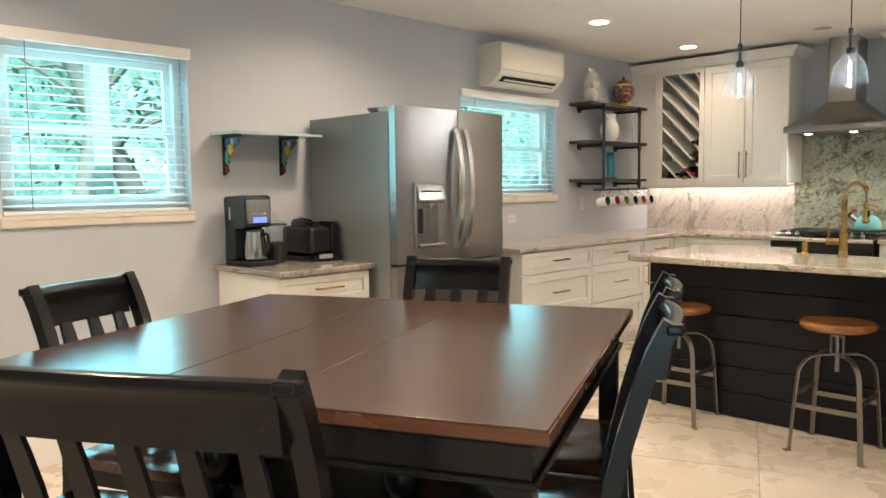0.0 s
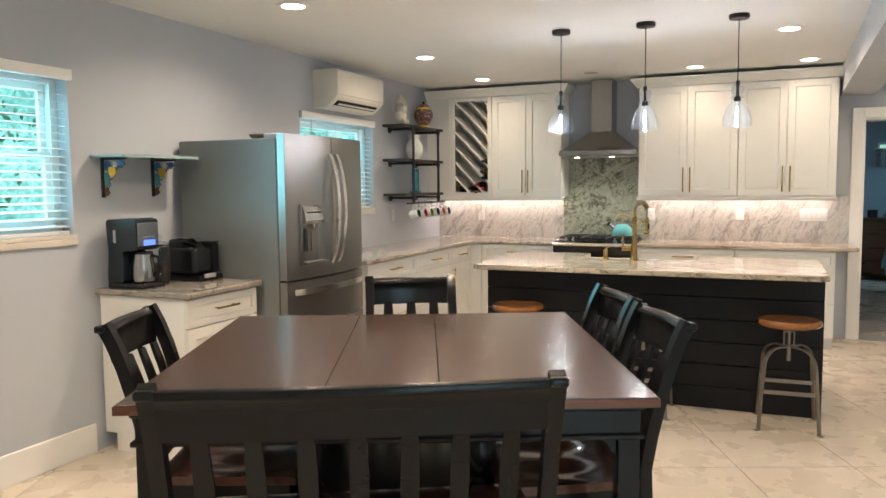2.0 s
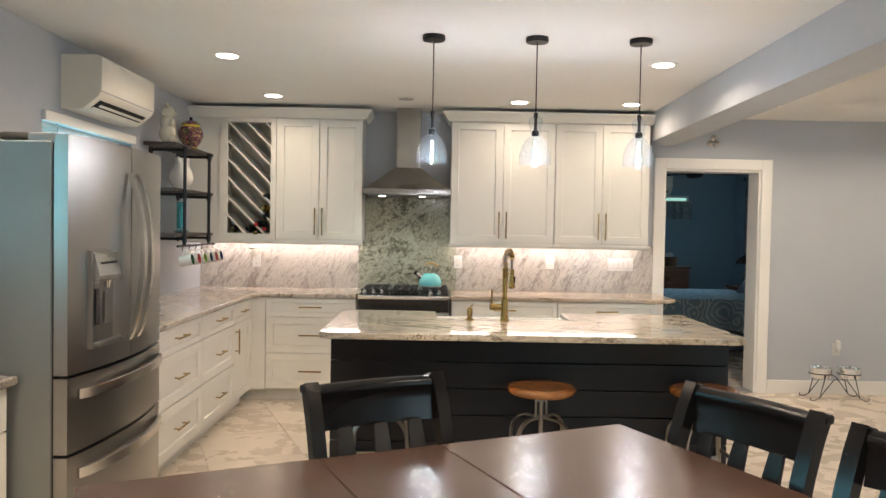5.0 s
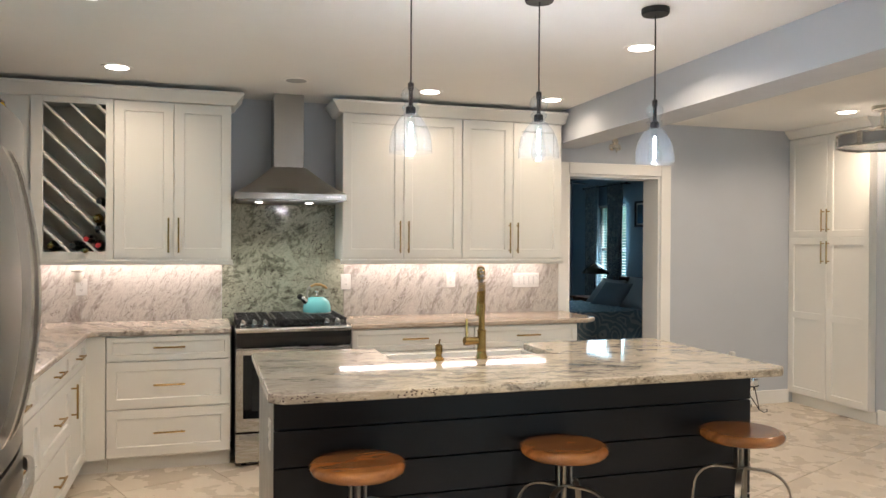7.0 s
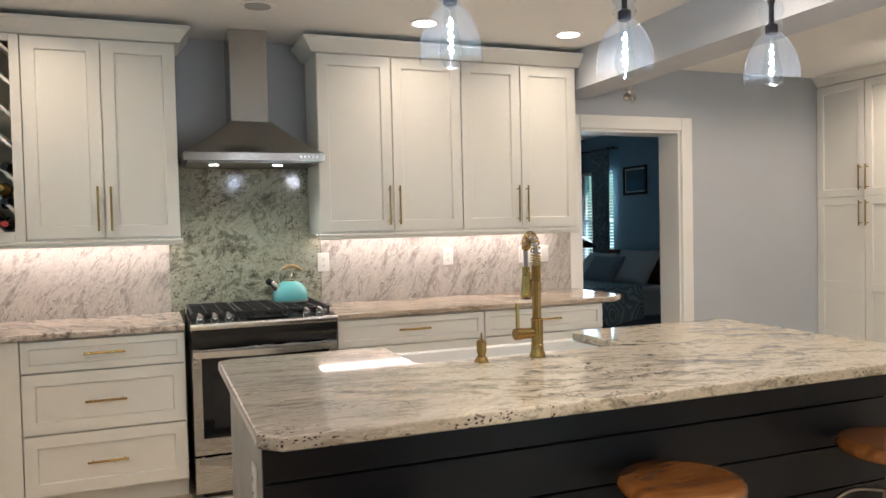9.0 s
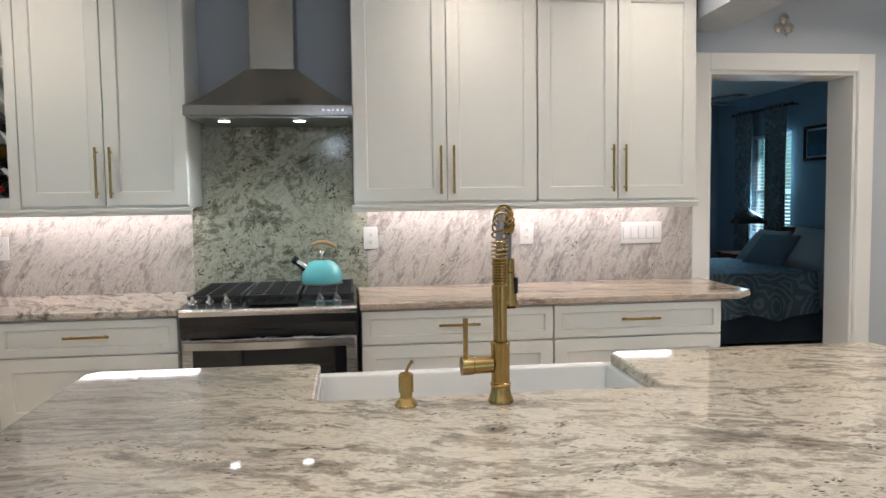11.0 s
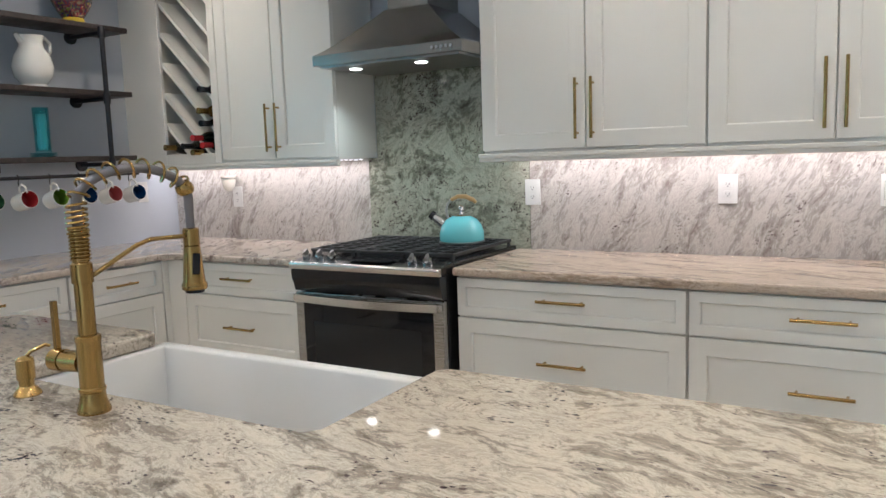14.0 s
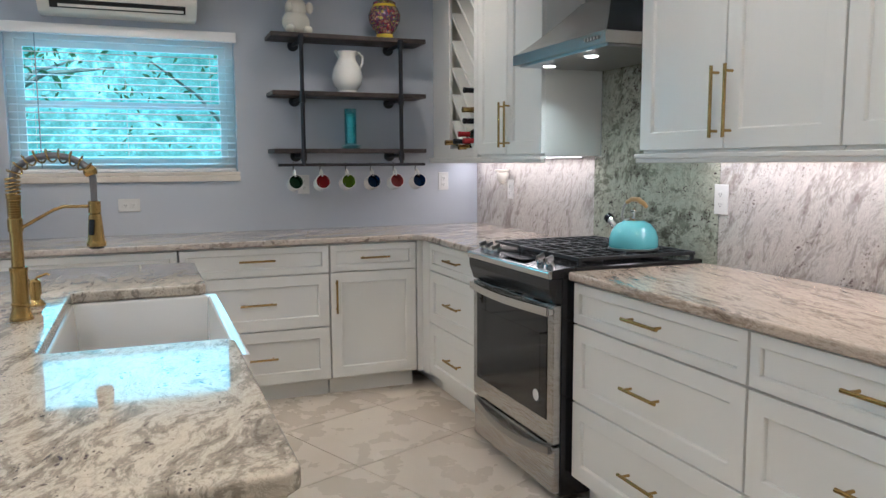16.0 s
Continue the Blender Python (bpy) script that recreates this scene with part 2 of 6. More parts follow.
def glass_mat(name, tint, ior=1.45, rough=0.0, haze=0.0):
    """Thin clear glass: reflects more at a slant, else lets light straight through."""
    m = bpy.data.materials.new(name)
    m.use_nodes = True
    n, l = m.node_tree.nodes, m.node_tree.links
    n.remove(n["Principled BSDF"])
    t, g, mx, fr = (n.new(k) for k in ("ShaderNodeBsdfTransparent", "ShaderNodeBsdfGlossy", "ShaderNodeMixShader", "ShaderNodeLayerWeight"))
    pw, ad = n.new("ShaderNodeMath"), n.new("ShaderNodeMath")
    pw.operation, pw.inputs[1].default_value = "POWER", 4.0
    ad.operation, ad.inputs[1].default_value, ad.inputs[2].default_value = "MULTIPLY_ADD", 0.8, ((ior - 1) / (ior + 1)) ** 2
    t.inputs[0].default_value = (*tint, 1)
    g.inputs["Roughness"].default_value = rough
    fr.inputs[0].default_value = 0.5
    l.new(fr.outputs["Facing"], pw.inputs[0])
    l.new(pw.outputs[0], ad.inputs[0])
    l.new(ad.outputs[0], mx.inputs[0])
    l.new(t.outputs[0], mx.inputs[1])
    l.new(g.outputs[0], mx.inputs[2])
    out = mx.outputs[0]
    if haze:
        tr, m2 = n.new("ShaderNodeBsdfTranslucent"), n.new("ShaderNodeMixShader")
        tr.inputs[0].default_value, m2.inputs[0].default_value = (0.75, 0.88, 1.0, 1), haze
        l.new(out, m2.inputs[1])
        l.new(tr.outputs[0], m2.inputs[2])
        out = m2.outputs[0]
    l.new(out, n["Material Output"].inputs[0])
    return m


M["glass"] = glass_mat("clear_glass", (0.93, 0.96, 0.97))
M["pane"] = glass_mat("window_glass", (0.72, 0.97, 0.98), 1.3)
M["shade"] = glass_mat("pendant_glass", (0.93, 0.96, 0.99), 1.5, 0.03, 0.016)
M["glass_teal"] = glass_mat("teal_glass", (0.60, 0.88, 0.90), 1.5, 0.03)


def emitter(name, color, strength):
    m = bpy.data.materials.new(name)
    m.use_nodes = True
    n, l = m.node_tree.nodes, m.node_tree.links
    n.remove(n["Principled BSDF"])
    e = n.new("ShaderNodeEmission")
    e.inputs[0].default_value, e.inputs[1].default_value = (*color, 1), strength
    l.new(e.outputs[0], n["Material Output"].inputs[0])
    return m


M["lamp"] = emitter("downlight_glow", (1.0, 0.90, 0.76), 14.0)
M["bulb"] = emitter("bulb_glow", (0.80, 0.90, 1.0), 26.0)
M["strip"] = emitter("led_strip_glow", (1.0, 0.86, 0.80), 9.0)
M["lcd"] = emitter("blue_display", (0.10, 0.20, 1.0), 2.2)


def floor_tile_mat():
    m = mat("floor_tile", (0.5, 0.43, 0.34), 0.3)
    w = Net(m)
    rnd = w.n.new("ShaderNodeObjectInfo").outputs["Random"]
    shift = w.n.new("ShaderNodeVectorMath")
    shift.operation = "ADD"
    k = w.n.new("ShaderNodeCombineXYZ")
    for i in range(3):
        w.put(w.math("MULTIPLY", rnd, 37.0 + 11 * i), k.inputs[i])
    w.put(w.co, shift.inputs[0])
    w.put(k.outputs[0], shift.inputs[1])
    v = shift.outputs[0]
    c = w.ramp(w.noise(v, 1.8, 4, 0.5, 0.4), [(0.3, (0.63, 0.555, 0.46)), (0.5, (0.66, 0.585, 0.485)), (0.7, (0.68, 0.61, 0.51))])
    c = w.mix(w.ramp(w.noise(v, 9, 3, 0.5, 0.3), [(0.45, 0.0), (0.85, 0.10)]), c, (0.68, 0.62, 0.53))
    c = w.mix(w.ramp(w.noise(w.mapping((1, 3, 1), (0, 0, 30), v), 2.6, 6, 0.6, 0.8), [(0.50, 0.0), (0.80, 0.09)]), c, (0.42, 0.34, 0.26))
    c = w.mix(w.math("MULTIPLY", rnd, 0.16), c, (0.50, 0.42, 0.33))
    w.base(c)
    w.rough(w.ramp(w.noise(v, 5, 4), [(0.3, 0.24), (0.7, 0.32)]))
    return m


M["tile"] = floor_tile_mat()
M["grout"] = paint("grout", (0.30, 0.25, 0.20), 0.9, 0.08, 0.1)


# ---------------------------------------------------------------- mesh helpers
def bx(bm, x0, x1, y0, y1, z0, z1, bevel=0.0, seg=1, m=None):
    r = bmesh.ops.create_cube(bm, size=1)
    vs = r["verts"]
    for v in vs:
        v.co = Vector(((x0 + x1) / 2 + v.co.x * (x1 - x0), (y0 + y1) / 2 + v.co.y * (y1 - y0), (z0 + z1) / 2 + v.co.z * (z1 - z0)))
    if m is not None:
        for v in vs:
            v.co = m @ v.co
    if bevel > 0:
        es = {e for v in vs for e in v.link_edges}
        bmesh.ops.bevel(bm, geom=list(es), offset=bevel, segments=seg, profile=0.5, affect="EDGES")
    return bm


def box(x0, x1, y0, y1, z0, z1, bevel=0.0, seg=1):
    return bx(bmesh.new(), x0, x1, y0, y1, z0, z1, bevel, seg)


def rings(bm, loops, close=False, cap=True):
    """Skins closed loops of equal length."""
    vs = [[bm.verts.new(p) for p in lp] for lp in loops]
    n = len(vs[0])
    pairs = list(zip(vs, vs[1:])) + ([(vs[-1], vs[0])] if close else [])
    for a, b in pairs:
        for i in range(n):
            bm.faces.new((a[i], a[(i + 1) % n], b[(i + 1) % n], b[i]))
    if cap and not close:
        bm.faces.new(list(reversed(vs[0])))
        bm.faces.new(vs[-1])
    return bm


def tube(bm, pts, r, n=10, close=False, flat=None):
    """A round (or flat) bar along points; r may be a list."""
    pts = [Vector(p) for p in pts]
    k = len(pts)
    rs = r if isinstance(r, (list, tuple)) else [r] * k
    up, loops = None, []
    for i, p in enumerate(pts):
        a, b = pts[(i - 1) % k] if (i or close) else p, pts[(i + 1) % k] if (i < k - 1 or close) else p
        t = (b - a).normalized()
        if up is None:
            up = t.orthogonal().normalized()
            if flat:
                up = Vector(flat[2])
        up = (up - t * up.dot(t)).normalized()
        side = t.cross(up)
        if flat:
            w, h = flat[0] / 2, flat[1] / 2
            loops.append([p + side * sx * w + up * sy * h for sx, sy in ((-1, -1), (1, -1), (1, 1), (-1, 1))])
        else:
            loops.append([p + (up * math.cos(2 * math.pi * j / n) + side * math.sin(2 * math.pi * j / n)) * rs[i] for j in range(n)])
    rings(bm, loops, close)
    return bm


def cyl(bm, a, b, r, n=20, r2=None):
    return tube(bm, [a, b], [r, r if r2 is None else r2], n)


def lathe(bm, prof, n=28, at=(0, 0, 0), cap=True, sx=1.0, sy=1.0):
    """prof: rows (radius, height), from bottom to top."""
    x, y, z = at
    loops = [[Vector((x + r * sx * math.cos(2 * math.pi * j / n), y + r * sy * math.sin(2 * math.pi * j / n), z + h)) for j in range(n)] for r, h in prof]
    return rings(bm, loops, cap=cap)


def prism(bm, poly, z0, z1, axis="z", bevel=0.0, seg=2):
    """A polygon pushed along an axis; for x the polygon is (y, z), for y it is (x, z)."""
    def at(p, d):
        return {"z": (p[0], p[1], d), "x": (d, p[0], p[1]), "y": (p[0], d, p[1])}[axis]
    lo, hi = [bm.verts.new(at(p, z0)) for p in poly], [bm.verts.new(at(p, z1)) for p in poly]
    n = len(poly)
    fs = [bm.faces.new(lo), bm.faces.new(list(reversed(hi)))]
    for i in range(n):
        fs.append(bm.faces.new((lo[i], hi[i], hi[(i + 1) % n], lo[(i + 1) % n])))
    if bevel:
        bmesh.ops.recalc_face_normals(bm, faces=fs)
        bmesh.ops.bevel(bm, geom=list({e for v in lo + hi for e in v.link_edges}), offset=bevel, segments=seg, profile=0.5, affect="EDGES")
    return bm


def moved(bm, m):
    bmesh.ops.transform(bm, matrix=m, verts=bm.verts)
    return bm


def weigh_normals(me, limit):
    """Lets the large faces keep their own direction beside narrow bevels."""
    if len(me.loops) > 5000 or not me.polygons:
        return
    areas = [p.area for p in me.polygons]
    if max(areas) < 20 * min(areas):
        return
    at = {}
    for p in me.polygons:
        for v in p.vertices:
            at.setdefault(v, []).append((p.normal.copy(), p.area))
    out = []
    for p in me.polygons:
        for v in p.vertices:
            k = Vector((0, 0, 0))
            for nn, a in at[v]:
                if nn.dot(p.normal) > limit:
                    k += nn * a
            out.append(k.normalized() if k.length > 0 else p.normal.copy())
    me.normals_split_custom_set(out)


def mesh_of(name, bm, material, smooth=40):
    bmesh.ops.recalc_face_normals(bm, faces=bm.faces)
    me = bpy.data.meshes.new(name)
    bm.to_mesh(me)
    bm.free()
    for m in material if isinstance(material, (list, tuple)) else [material]:
        me.materials.append(m)
    if smooth:
        me.shade_smooth()
        me.set_sharp_from_angle(angle=radians(smooth))
        weigh_normals(me, math.cos(radians(smooth)))
    return me


def part(name, bm, material, parent, label="", smooth=40):
    ob = new(name, mesh_of(name, bm, material, smooth))
    ob.parent = parent
    return tagged(ob, label)


def again(name, ob, parent, m, label=""):
    """The same mesh once more, as a part of its own."""
    o = new(name, ob.data)
    o.parent = parent
    o.matrix_local = m
    return tagged(o, label)


def thing(name, at=(0, 0, 0), rz=0.0, label="", category="", group="", kind=""):
    e = new(name)
    e.empty_display_size = 0.1
    e.matrix_basis = pose(*at, 0, 0, rz)
    return tagged(e, label, category, group, kind)


def solid(name, bm, material, label="", category="", group="", kind="", at=None, smooth=40):
    ob = new(name, mesh_of(name, bm, material, smooth))
    if at:
        ob.matrix_basis = at
    return tagged(ob, label, category, group, kind)


def wall_with_holes(name, axis, c0, c1, u0, u1, z0, z1, holes, material):
    """A wall along x (axis 'y': thickness in y from c0 to c1) or along y. holes: (u0, u1, z0, z1)."""
    bm = bmesh.new()
    us = sorted({u0, u1, *[h[0] for h in holes], *[h[1] for h in holes]})
    zs = sorted({z0, z1, *[h[2] for h in holes], *[h[3] for h in holes]})
    nu, nz = len(us) - 1, len(zs) - 1
    open_ = lambda i, j: not (0 <= i < nu and 0 <= j < nz) or any(h[0] < (us[i] + us[i + 1]) / 2 < h[1] and h[2] < (zs[j] + zs[j + 1]) / 2 < h[3] for h in holes)
    made = {}

    def vert(u, c, z):
        key = (u, c, z)
        if key not in made:
            made[key] = bm.verts.new((u, c, z) if axis == "y" else (c, u, z))
        return made[key]

    for i in range(nu):
        for j in range(nz):
            if open_(i, j):
                continue
            a, b, c, d = us[i], us[i + 1], zs[j], zs[j + 1]
            bm.faces.new([vert(a, c0, c), vert(b, c0, c), vert(b, c0, d), vert(a, c0, d)])
            bm.faces.new([vert(a, c1, c), vert(a, c1, d), vert(b, c1, d), vert(b, c1, c)])
            for (di, dj), (p, q) in {(-1, 0): ((a, c), (a, d)), (1, 0): ((b, c), (b, d)), (0, -1): ((a, c), (b, c)), (0, 1): ((a, d), (b, d))}.items():
                if open_(i + di, j + dj):
                    bm.faces.new([vert(p[0], c0, p[1]), vert(q[0], c0, q[1]), vert(q[0], c1, q[1]), vert(p[0], c1, p[1])])
    return solid(name, bm, material, kind="structure", smooth=0)


# ---------------------------------------------------------------- structure
RX, RY = 6.62, -9.6
W1 = (-5.94, -4.995, 1.235, 2.07)
W2 = (-2.80, -1.585, 1.275, 2.045)
DO = (4.262, 5.155, 0.0, 2.065)
NY = 0.02
wall_with_holes("wall_west", "x", -0.16, 0.0, RY, NY, -0.04, CEIL, [W1, W2], M["wall"])
wall_with_holes("wall_north", "y", NY, 0.25, -0.16, 7.7, -0.04, CEIL, [DO], M["wall"])
# the opening in this south wall is unseen, added to let daylight in
wall_with_holes("wall_south", "y", RY - 0.14, RY, -0.16, RX + 0.14, -0.04, CEIL, [(4.75, 6.3, 0.05, 2.1)], M["wall"])
wall_with_holes("wall_east", "x", RX, RX + 0.14, RY, NY, -0.04, CEIL, [], M["wall"])
solid("ceiling", box(-0.16, 7.8, RY - 0.14, 5.7, CEIL, CEIL + 0.1), M["ceiling"], kind="structure", smooth=0)
solid("floor", box(-0.16, 7.8, RY - 0.14, 5.7, -0.12, -0.006), M["grout"], kind="structure", smooth=0)
bm = bmesh.new()
prism(bm, [(4.06, NY), (3.945, -4.85), (3.94, RY), (4.22, RY), (4.225, -4.85), (4.34, NY)], 2.278, CEIL)
solid("beam", bm, M["wall"], kind="structure", smooth=0)
solid("pillar", prism(bmesh.new(), [(3.945, -4.85), (3.945, -5.45), (4.225, -5.45), (4.225, -4.85)], 0.0, 2.278), M["wall"], kind="structure", smooth=0)
# bedroom shell
wall_with_holes("wall_bedroom_east", "x", 7.06, 7.2, 0.25, 5.5, -0.04, CEIL, [(3.75, 4.55, 0.75, 2.06)], M["wall_bed"])
wall_with_holes("wall_bedroom_north", "y", 5.4, 5.54, 2.9, 7.2, -0.04, CEIL, [(5.0, 6.3, 1.75, 2.08)], M["wall_bed"])
wall_with_holes("wall_bedroom_west", "x", 2.9, 3.02, 0.25, 5.5, -0.04, CEIL, [], M["wall_bed"])
solid("wall_bedroom_south", box(3.02, 4.26, 0.251, 0.262, 0, CEIL), M["wall_bed"], kind="structure", smooth=0)


def baseboard(name, x0, x1, y0, y1, h=0.125):
    return solid(name, box(x0, x1, y0, y1, 0.0, h, 0.004), M["trim"], kind="structure")


baseboard("baseboard", 0.0, 0.016, RY, -4.92, 0.165)
baseboard("baseboard", 5.26, 6.55, 0.004, NY, 0.125)
baseboard("baseboard", RX - 0.016, RX, RY, -0.92)
baseboard("baseboard", 0.016, RX - 0.016, RY, RY + 0.016)
baseboard("baseboard", 3.02, 4.9, 5.384, 5.4)

# door casing and jambs
def casing(x0, x1, z0, z1, y0=-0.002, y1=NY):
    return solid("trim", box(x0, x1, y0, y1, z0, z1, 0.004), M["trim"], kind="structure")


casing(4.165, DO[0], 0.0, DO[3] + 0.098)
casing(DO[1], 5.255, 0.0, DO[3] + 0.098)
casing(DO[0], DO[1], DO[3], DO[3] + 0.098)
solid("trim", box(DO[0], DO[0] + 0.018, NY, 0.256, 0, DO[3]), M["trim"], kind="structure")
solid("trim", box(DO[1] - 0.018, DO[1], NY, 0.256, 0, DO[3]), M["trim"], kind="structure")
solid("trim", box(DO[0] + 0.018, DO[1] - 0.018, NY, 0.256, DO[3] - 0.018, DO[3]), M["trim"], kind="structure")
solid("threshold", box(DO[0], DO[1], NY, 0.256, -0.005, 0.004), M["grey_plastic"], kind="structure")


# ---------------------------------------------------------------- cabinets
def shaker(name, x0, x1, z0, z1, y, parent, rail=0.058, label=""):
    """A front with a flat frame and a sunk panel; its back lies at y, its face 20 mm before it."""
    f = y - 0.02
    r = min(rail, (z1 - z0) * 0.23)
    at = lambda k, d: [(x0 + k, d, z0 + k), (x1 - k, d, z0 + k), (x1 - k, d, z1 - k), (x0 + k, d, z1 - k)]
    bm = rings(bmesh.new(), [at(0, y), at(0, f + 0.0015), at(0.0015, f), at(r, f), at(r + 0.0035, f + 0.0035), at(r + 0.005, f + 0.0125)])
    return part(name, bm, M["cab"], parent, label, 20)


def bar_handle(parent, x, z, y, length, vertical=False):
    """A round brass bar on two posts, before the face at y."""
    bm = bmesh.new()
    h, d = length / 2, y - 0.032
    e = Vector((0, 0, 1)) if vertical else Vector((1, 0, 0))
    c = Vector((x, d, z))
    cyl(bm, c - e * h, c + e * h, 0.006, 12)
    for s in (-1, 1):
        p = c + e * s * (h - 0.022)
        cyl(bm, p, p + Vector((0, 0.033, 0)), 0.0048, 10)
    return part("handle", bm, M["brass"], parent, "brushed brass bar handle")


def base_cabinet(at, rz, w, layout, label, group="base cabinets", d=0.61, top=0.876):
    c = thing("base_cabinet", at, rz, label, "kitchen cabinet", group)
    part("carcass", box(0.0015, w - 0.0015, -d, -0.02, 0.1, top, 0.001), M["cab"], c)
    part("toe_kick", box(0.003, w - 0.003, -d + 0.065, -0.1, 0.0, 0.099), M["cab"], c)
    g = 0.0035
    if layout == "drawers":
        rows = [(0.112, 0.408), (0.4155, 0.711), (0.7185, 0.870)]
        for a, b in [(a + top - 0.876, b + top - 0.876) for a, b in rows]:
            f = shaker("drawer_front", g, w - g, a, b, -d, c)
            bar_handle(f, w / 2, (a + b) / 2 + (0.0 if b < 0.8 else 0.007), -d - 0.02, 0.19 if w > 0.5 else 0.14)
    elif layout == "door":
        f = shaker("drawer_front", g, w - g, 0.718, 0.868, -d, c)
        bar_handle(f, w / 2, 0.793, -d - 0.02, 0.17)
        f = shaker("door", g, w - g, 0.112, 0.712, -d, c)
        bar_handle(f, 0.032, 0.58, -d - 0.02, 0.19, True)
    return c


def upper_cabinet(x0, x1, label, z0=1.352, z1=2.415, d=0.315, fill=0.0):
    c = thing("wall_cabinet", (x0, -0.002, 0), 0, label, "kitchen cabinet", "wall cabinets")
    w = x1 - x0
    part("carcass", box(0.001, w - 0.001, -d, 0, z0, z1, 0.001), M["cab"], c)
    g, n = 0.003, w / 2
    for i in (0, 1):
        f = shaker("door", i * n + g, (i + 1) * n - g, z0 + 0.012, z1 - 0.006, -d, c, 0.062)
        bar_handle(f, n + (-0.032 if i == 0 else 0.032), z0 + 0.165, -d - 0.02, 0.235, True)
    return c


white3 = "white shaker cabinet with three drawers"
# along the west wall, from the fridge to the corner
base_cabinet((0.0, -2.86, 0), 90, 0.885, "drawers", white3 + " near the fridge")
base_cabinet((0.0, -1.972, 0), 90, 0.79, "drawers", white3 + " below the window")
base_cabinet((0.0, -1.179, 0), 90, 0.51, "door", "white shaker base cabinet with one drawer above one door")
solid("corner_filler", box(0.1, 0.63, -0.665, -0.61, 0.1, 0.876, 0.001), M["cab"], "white painted filler panel in the cabinet corner", "cabinet panel")
solid("corner_filler", box(0.61, 0.742, -0.63, -0.59, 0.1, 0.876, 0.001), M["cab"], "white painted filler panel beside the drawers", "cabinet panel")
solid("corner_toe_kick", box(0.1, 0.742, -0.545, -0.52, 0.0, 0.1), M["cab"], "white painted toe kick board in the cabinet corner", "cabinet panel")
# along the north wall
base_cabinet((0.744, 0, 0), 0, 0.756, "drawers", white3 + " beside the range")
base_cabinet((2.300, 0, 0), 0, 0.893, "drawers", "wide " + white3 + " beside the range")
base_cabinet((3.195, 0, 0), 0, 0.825, "drawers", "wide " + white3 + " near the doorway")
# a short one by the dining table
base_cabinet((0.0, -4.862, 0), 90, 0.60, "drawers", white3 + " under the coffee things", "sideboard", 0.62, 0.888)
upper_cabinet(0.757, 1.508, "white shaker wall cabinet with two tall doors beside the hood")
upper_cabinet(2.283, 3.194, "wide white shaker wall cabinet with two doors beside the hood")
upper_cabinet(3.196, 4.024, "white shaker wall cabinet with two doors near the doorway")

# wine rack with crossing diagonal slats
rack = thing("wine_rack", (0.0, 0, 0), 0, "white wall-hung wine rack with diagonal slats, partly filled", "wine rack")
X0, X1, Z0, Z1 = 0.335, 0.708, 1.405, 2.375
bm = bmesh.new()
bx(bm, 0.262, X0, -0.337, -0.317, 1.352, 2.415, 0.0015)
bx(bm, X1, 0.755, -0.337, -0.317, 1.352, 2.415, 0.0015)
bx(bm, X0, X1, -0.337, -0.317, 1.352, Z0, 0.0015)
bx(bm, X0, X1, -0.337, -0.317, Z1, 2.415, 0.0015)
part("face_frame", bm, M["cab"], rack)
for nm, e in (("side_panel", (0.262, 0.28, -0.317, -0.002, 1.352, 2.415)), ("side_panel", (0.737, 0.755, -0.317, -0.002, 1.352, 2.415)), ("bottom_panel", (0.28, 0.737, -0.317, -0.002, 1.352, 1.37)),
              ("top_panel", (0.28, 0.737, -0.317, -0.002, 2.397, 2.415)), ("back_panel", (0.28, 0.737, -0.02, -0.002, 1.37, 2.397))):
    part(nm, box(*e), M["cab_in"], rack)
for k in range(9):
    zl = Z1 + 0.335 - 0.163 * k
    a, b = X0 - 0.012, X1 + 0.012
    t = 0.011
    p = [(a, zl - t), (b, zl - (b - a) - t), (b, zl - (b - a) + t), (a, zl + t)]

    def clip(poly, inside, cut):
        out = []
        for i, q in enumerate(poly):
            s = poly[i - 1]
            if inside(q) != inside(s):
                out.append(cut(s, q))
            if inside(q):
                out.append(q)
        return out

    for lim, sg in ((Z0 - 0.015, 1), (Z1 + 0.015, -1)):
        p = clip(p, lambda q: (q[1] - lim) * sg >= 0, lambda s, q: (s[0] + (q[0] - s[0]) * (lim - s[1]) / (q[1] - s[1]), lim)) if p else p
    if len(p) > 2:
        part("slat", prism(bmesh.new(), p, -0.316, -0.022, "y"), M["cab"], rack)


def wine_bottle(x, z, glass, foil, label):
    c = thing("wine_bottle", (x, -0.345, z), 0, label, "wine bottle", "wine bottles in the rack")
    b = lathe(bmesh.new(), [(0.002, 0), (0.034, 0.003), (0.037, 0.01), (0.037, 0.17), (0.030, 0.20), (0.015, 0.225)], 20)
    f = lathe(bmesh.new(), [(0.0155, 0.223), (0.015, 0.275), (0.0165, 0.278), (0.0165, 0.29), (0.003, 0.292)], 16)
    turn = pose(0, 0.25, 0, 90, 0, 0)
    part("bottle_body", moved(b, turn), glass, c)
    part("foil", moved(f, turn), foil, c)


def bottle_glass(name, c):
    return mat(name, c, 0.06, coat=0.3)


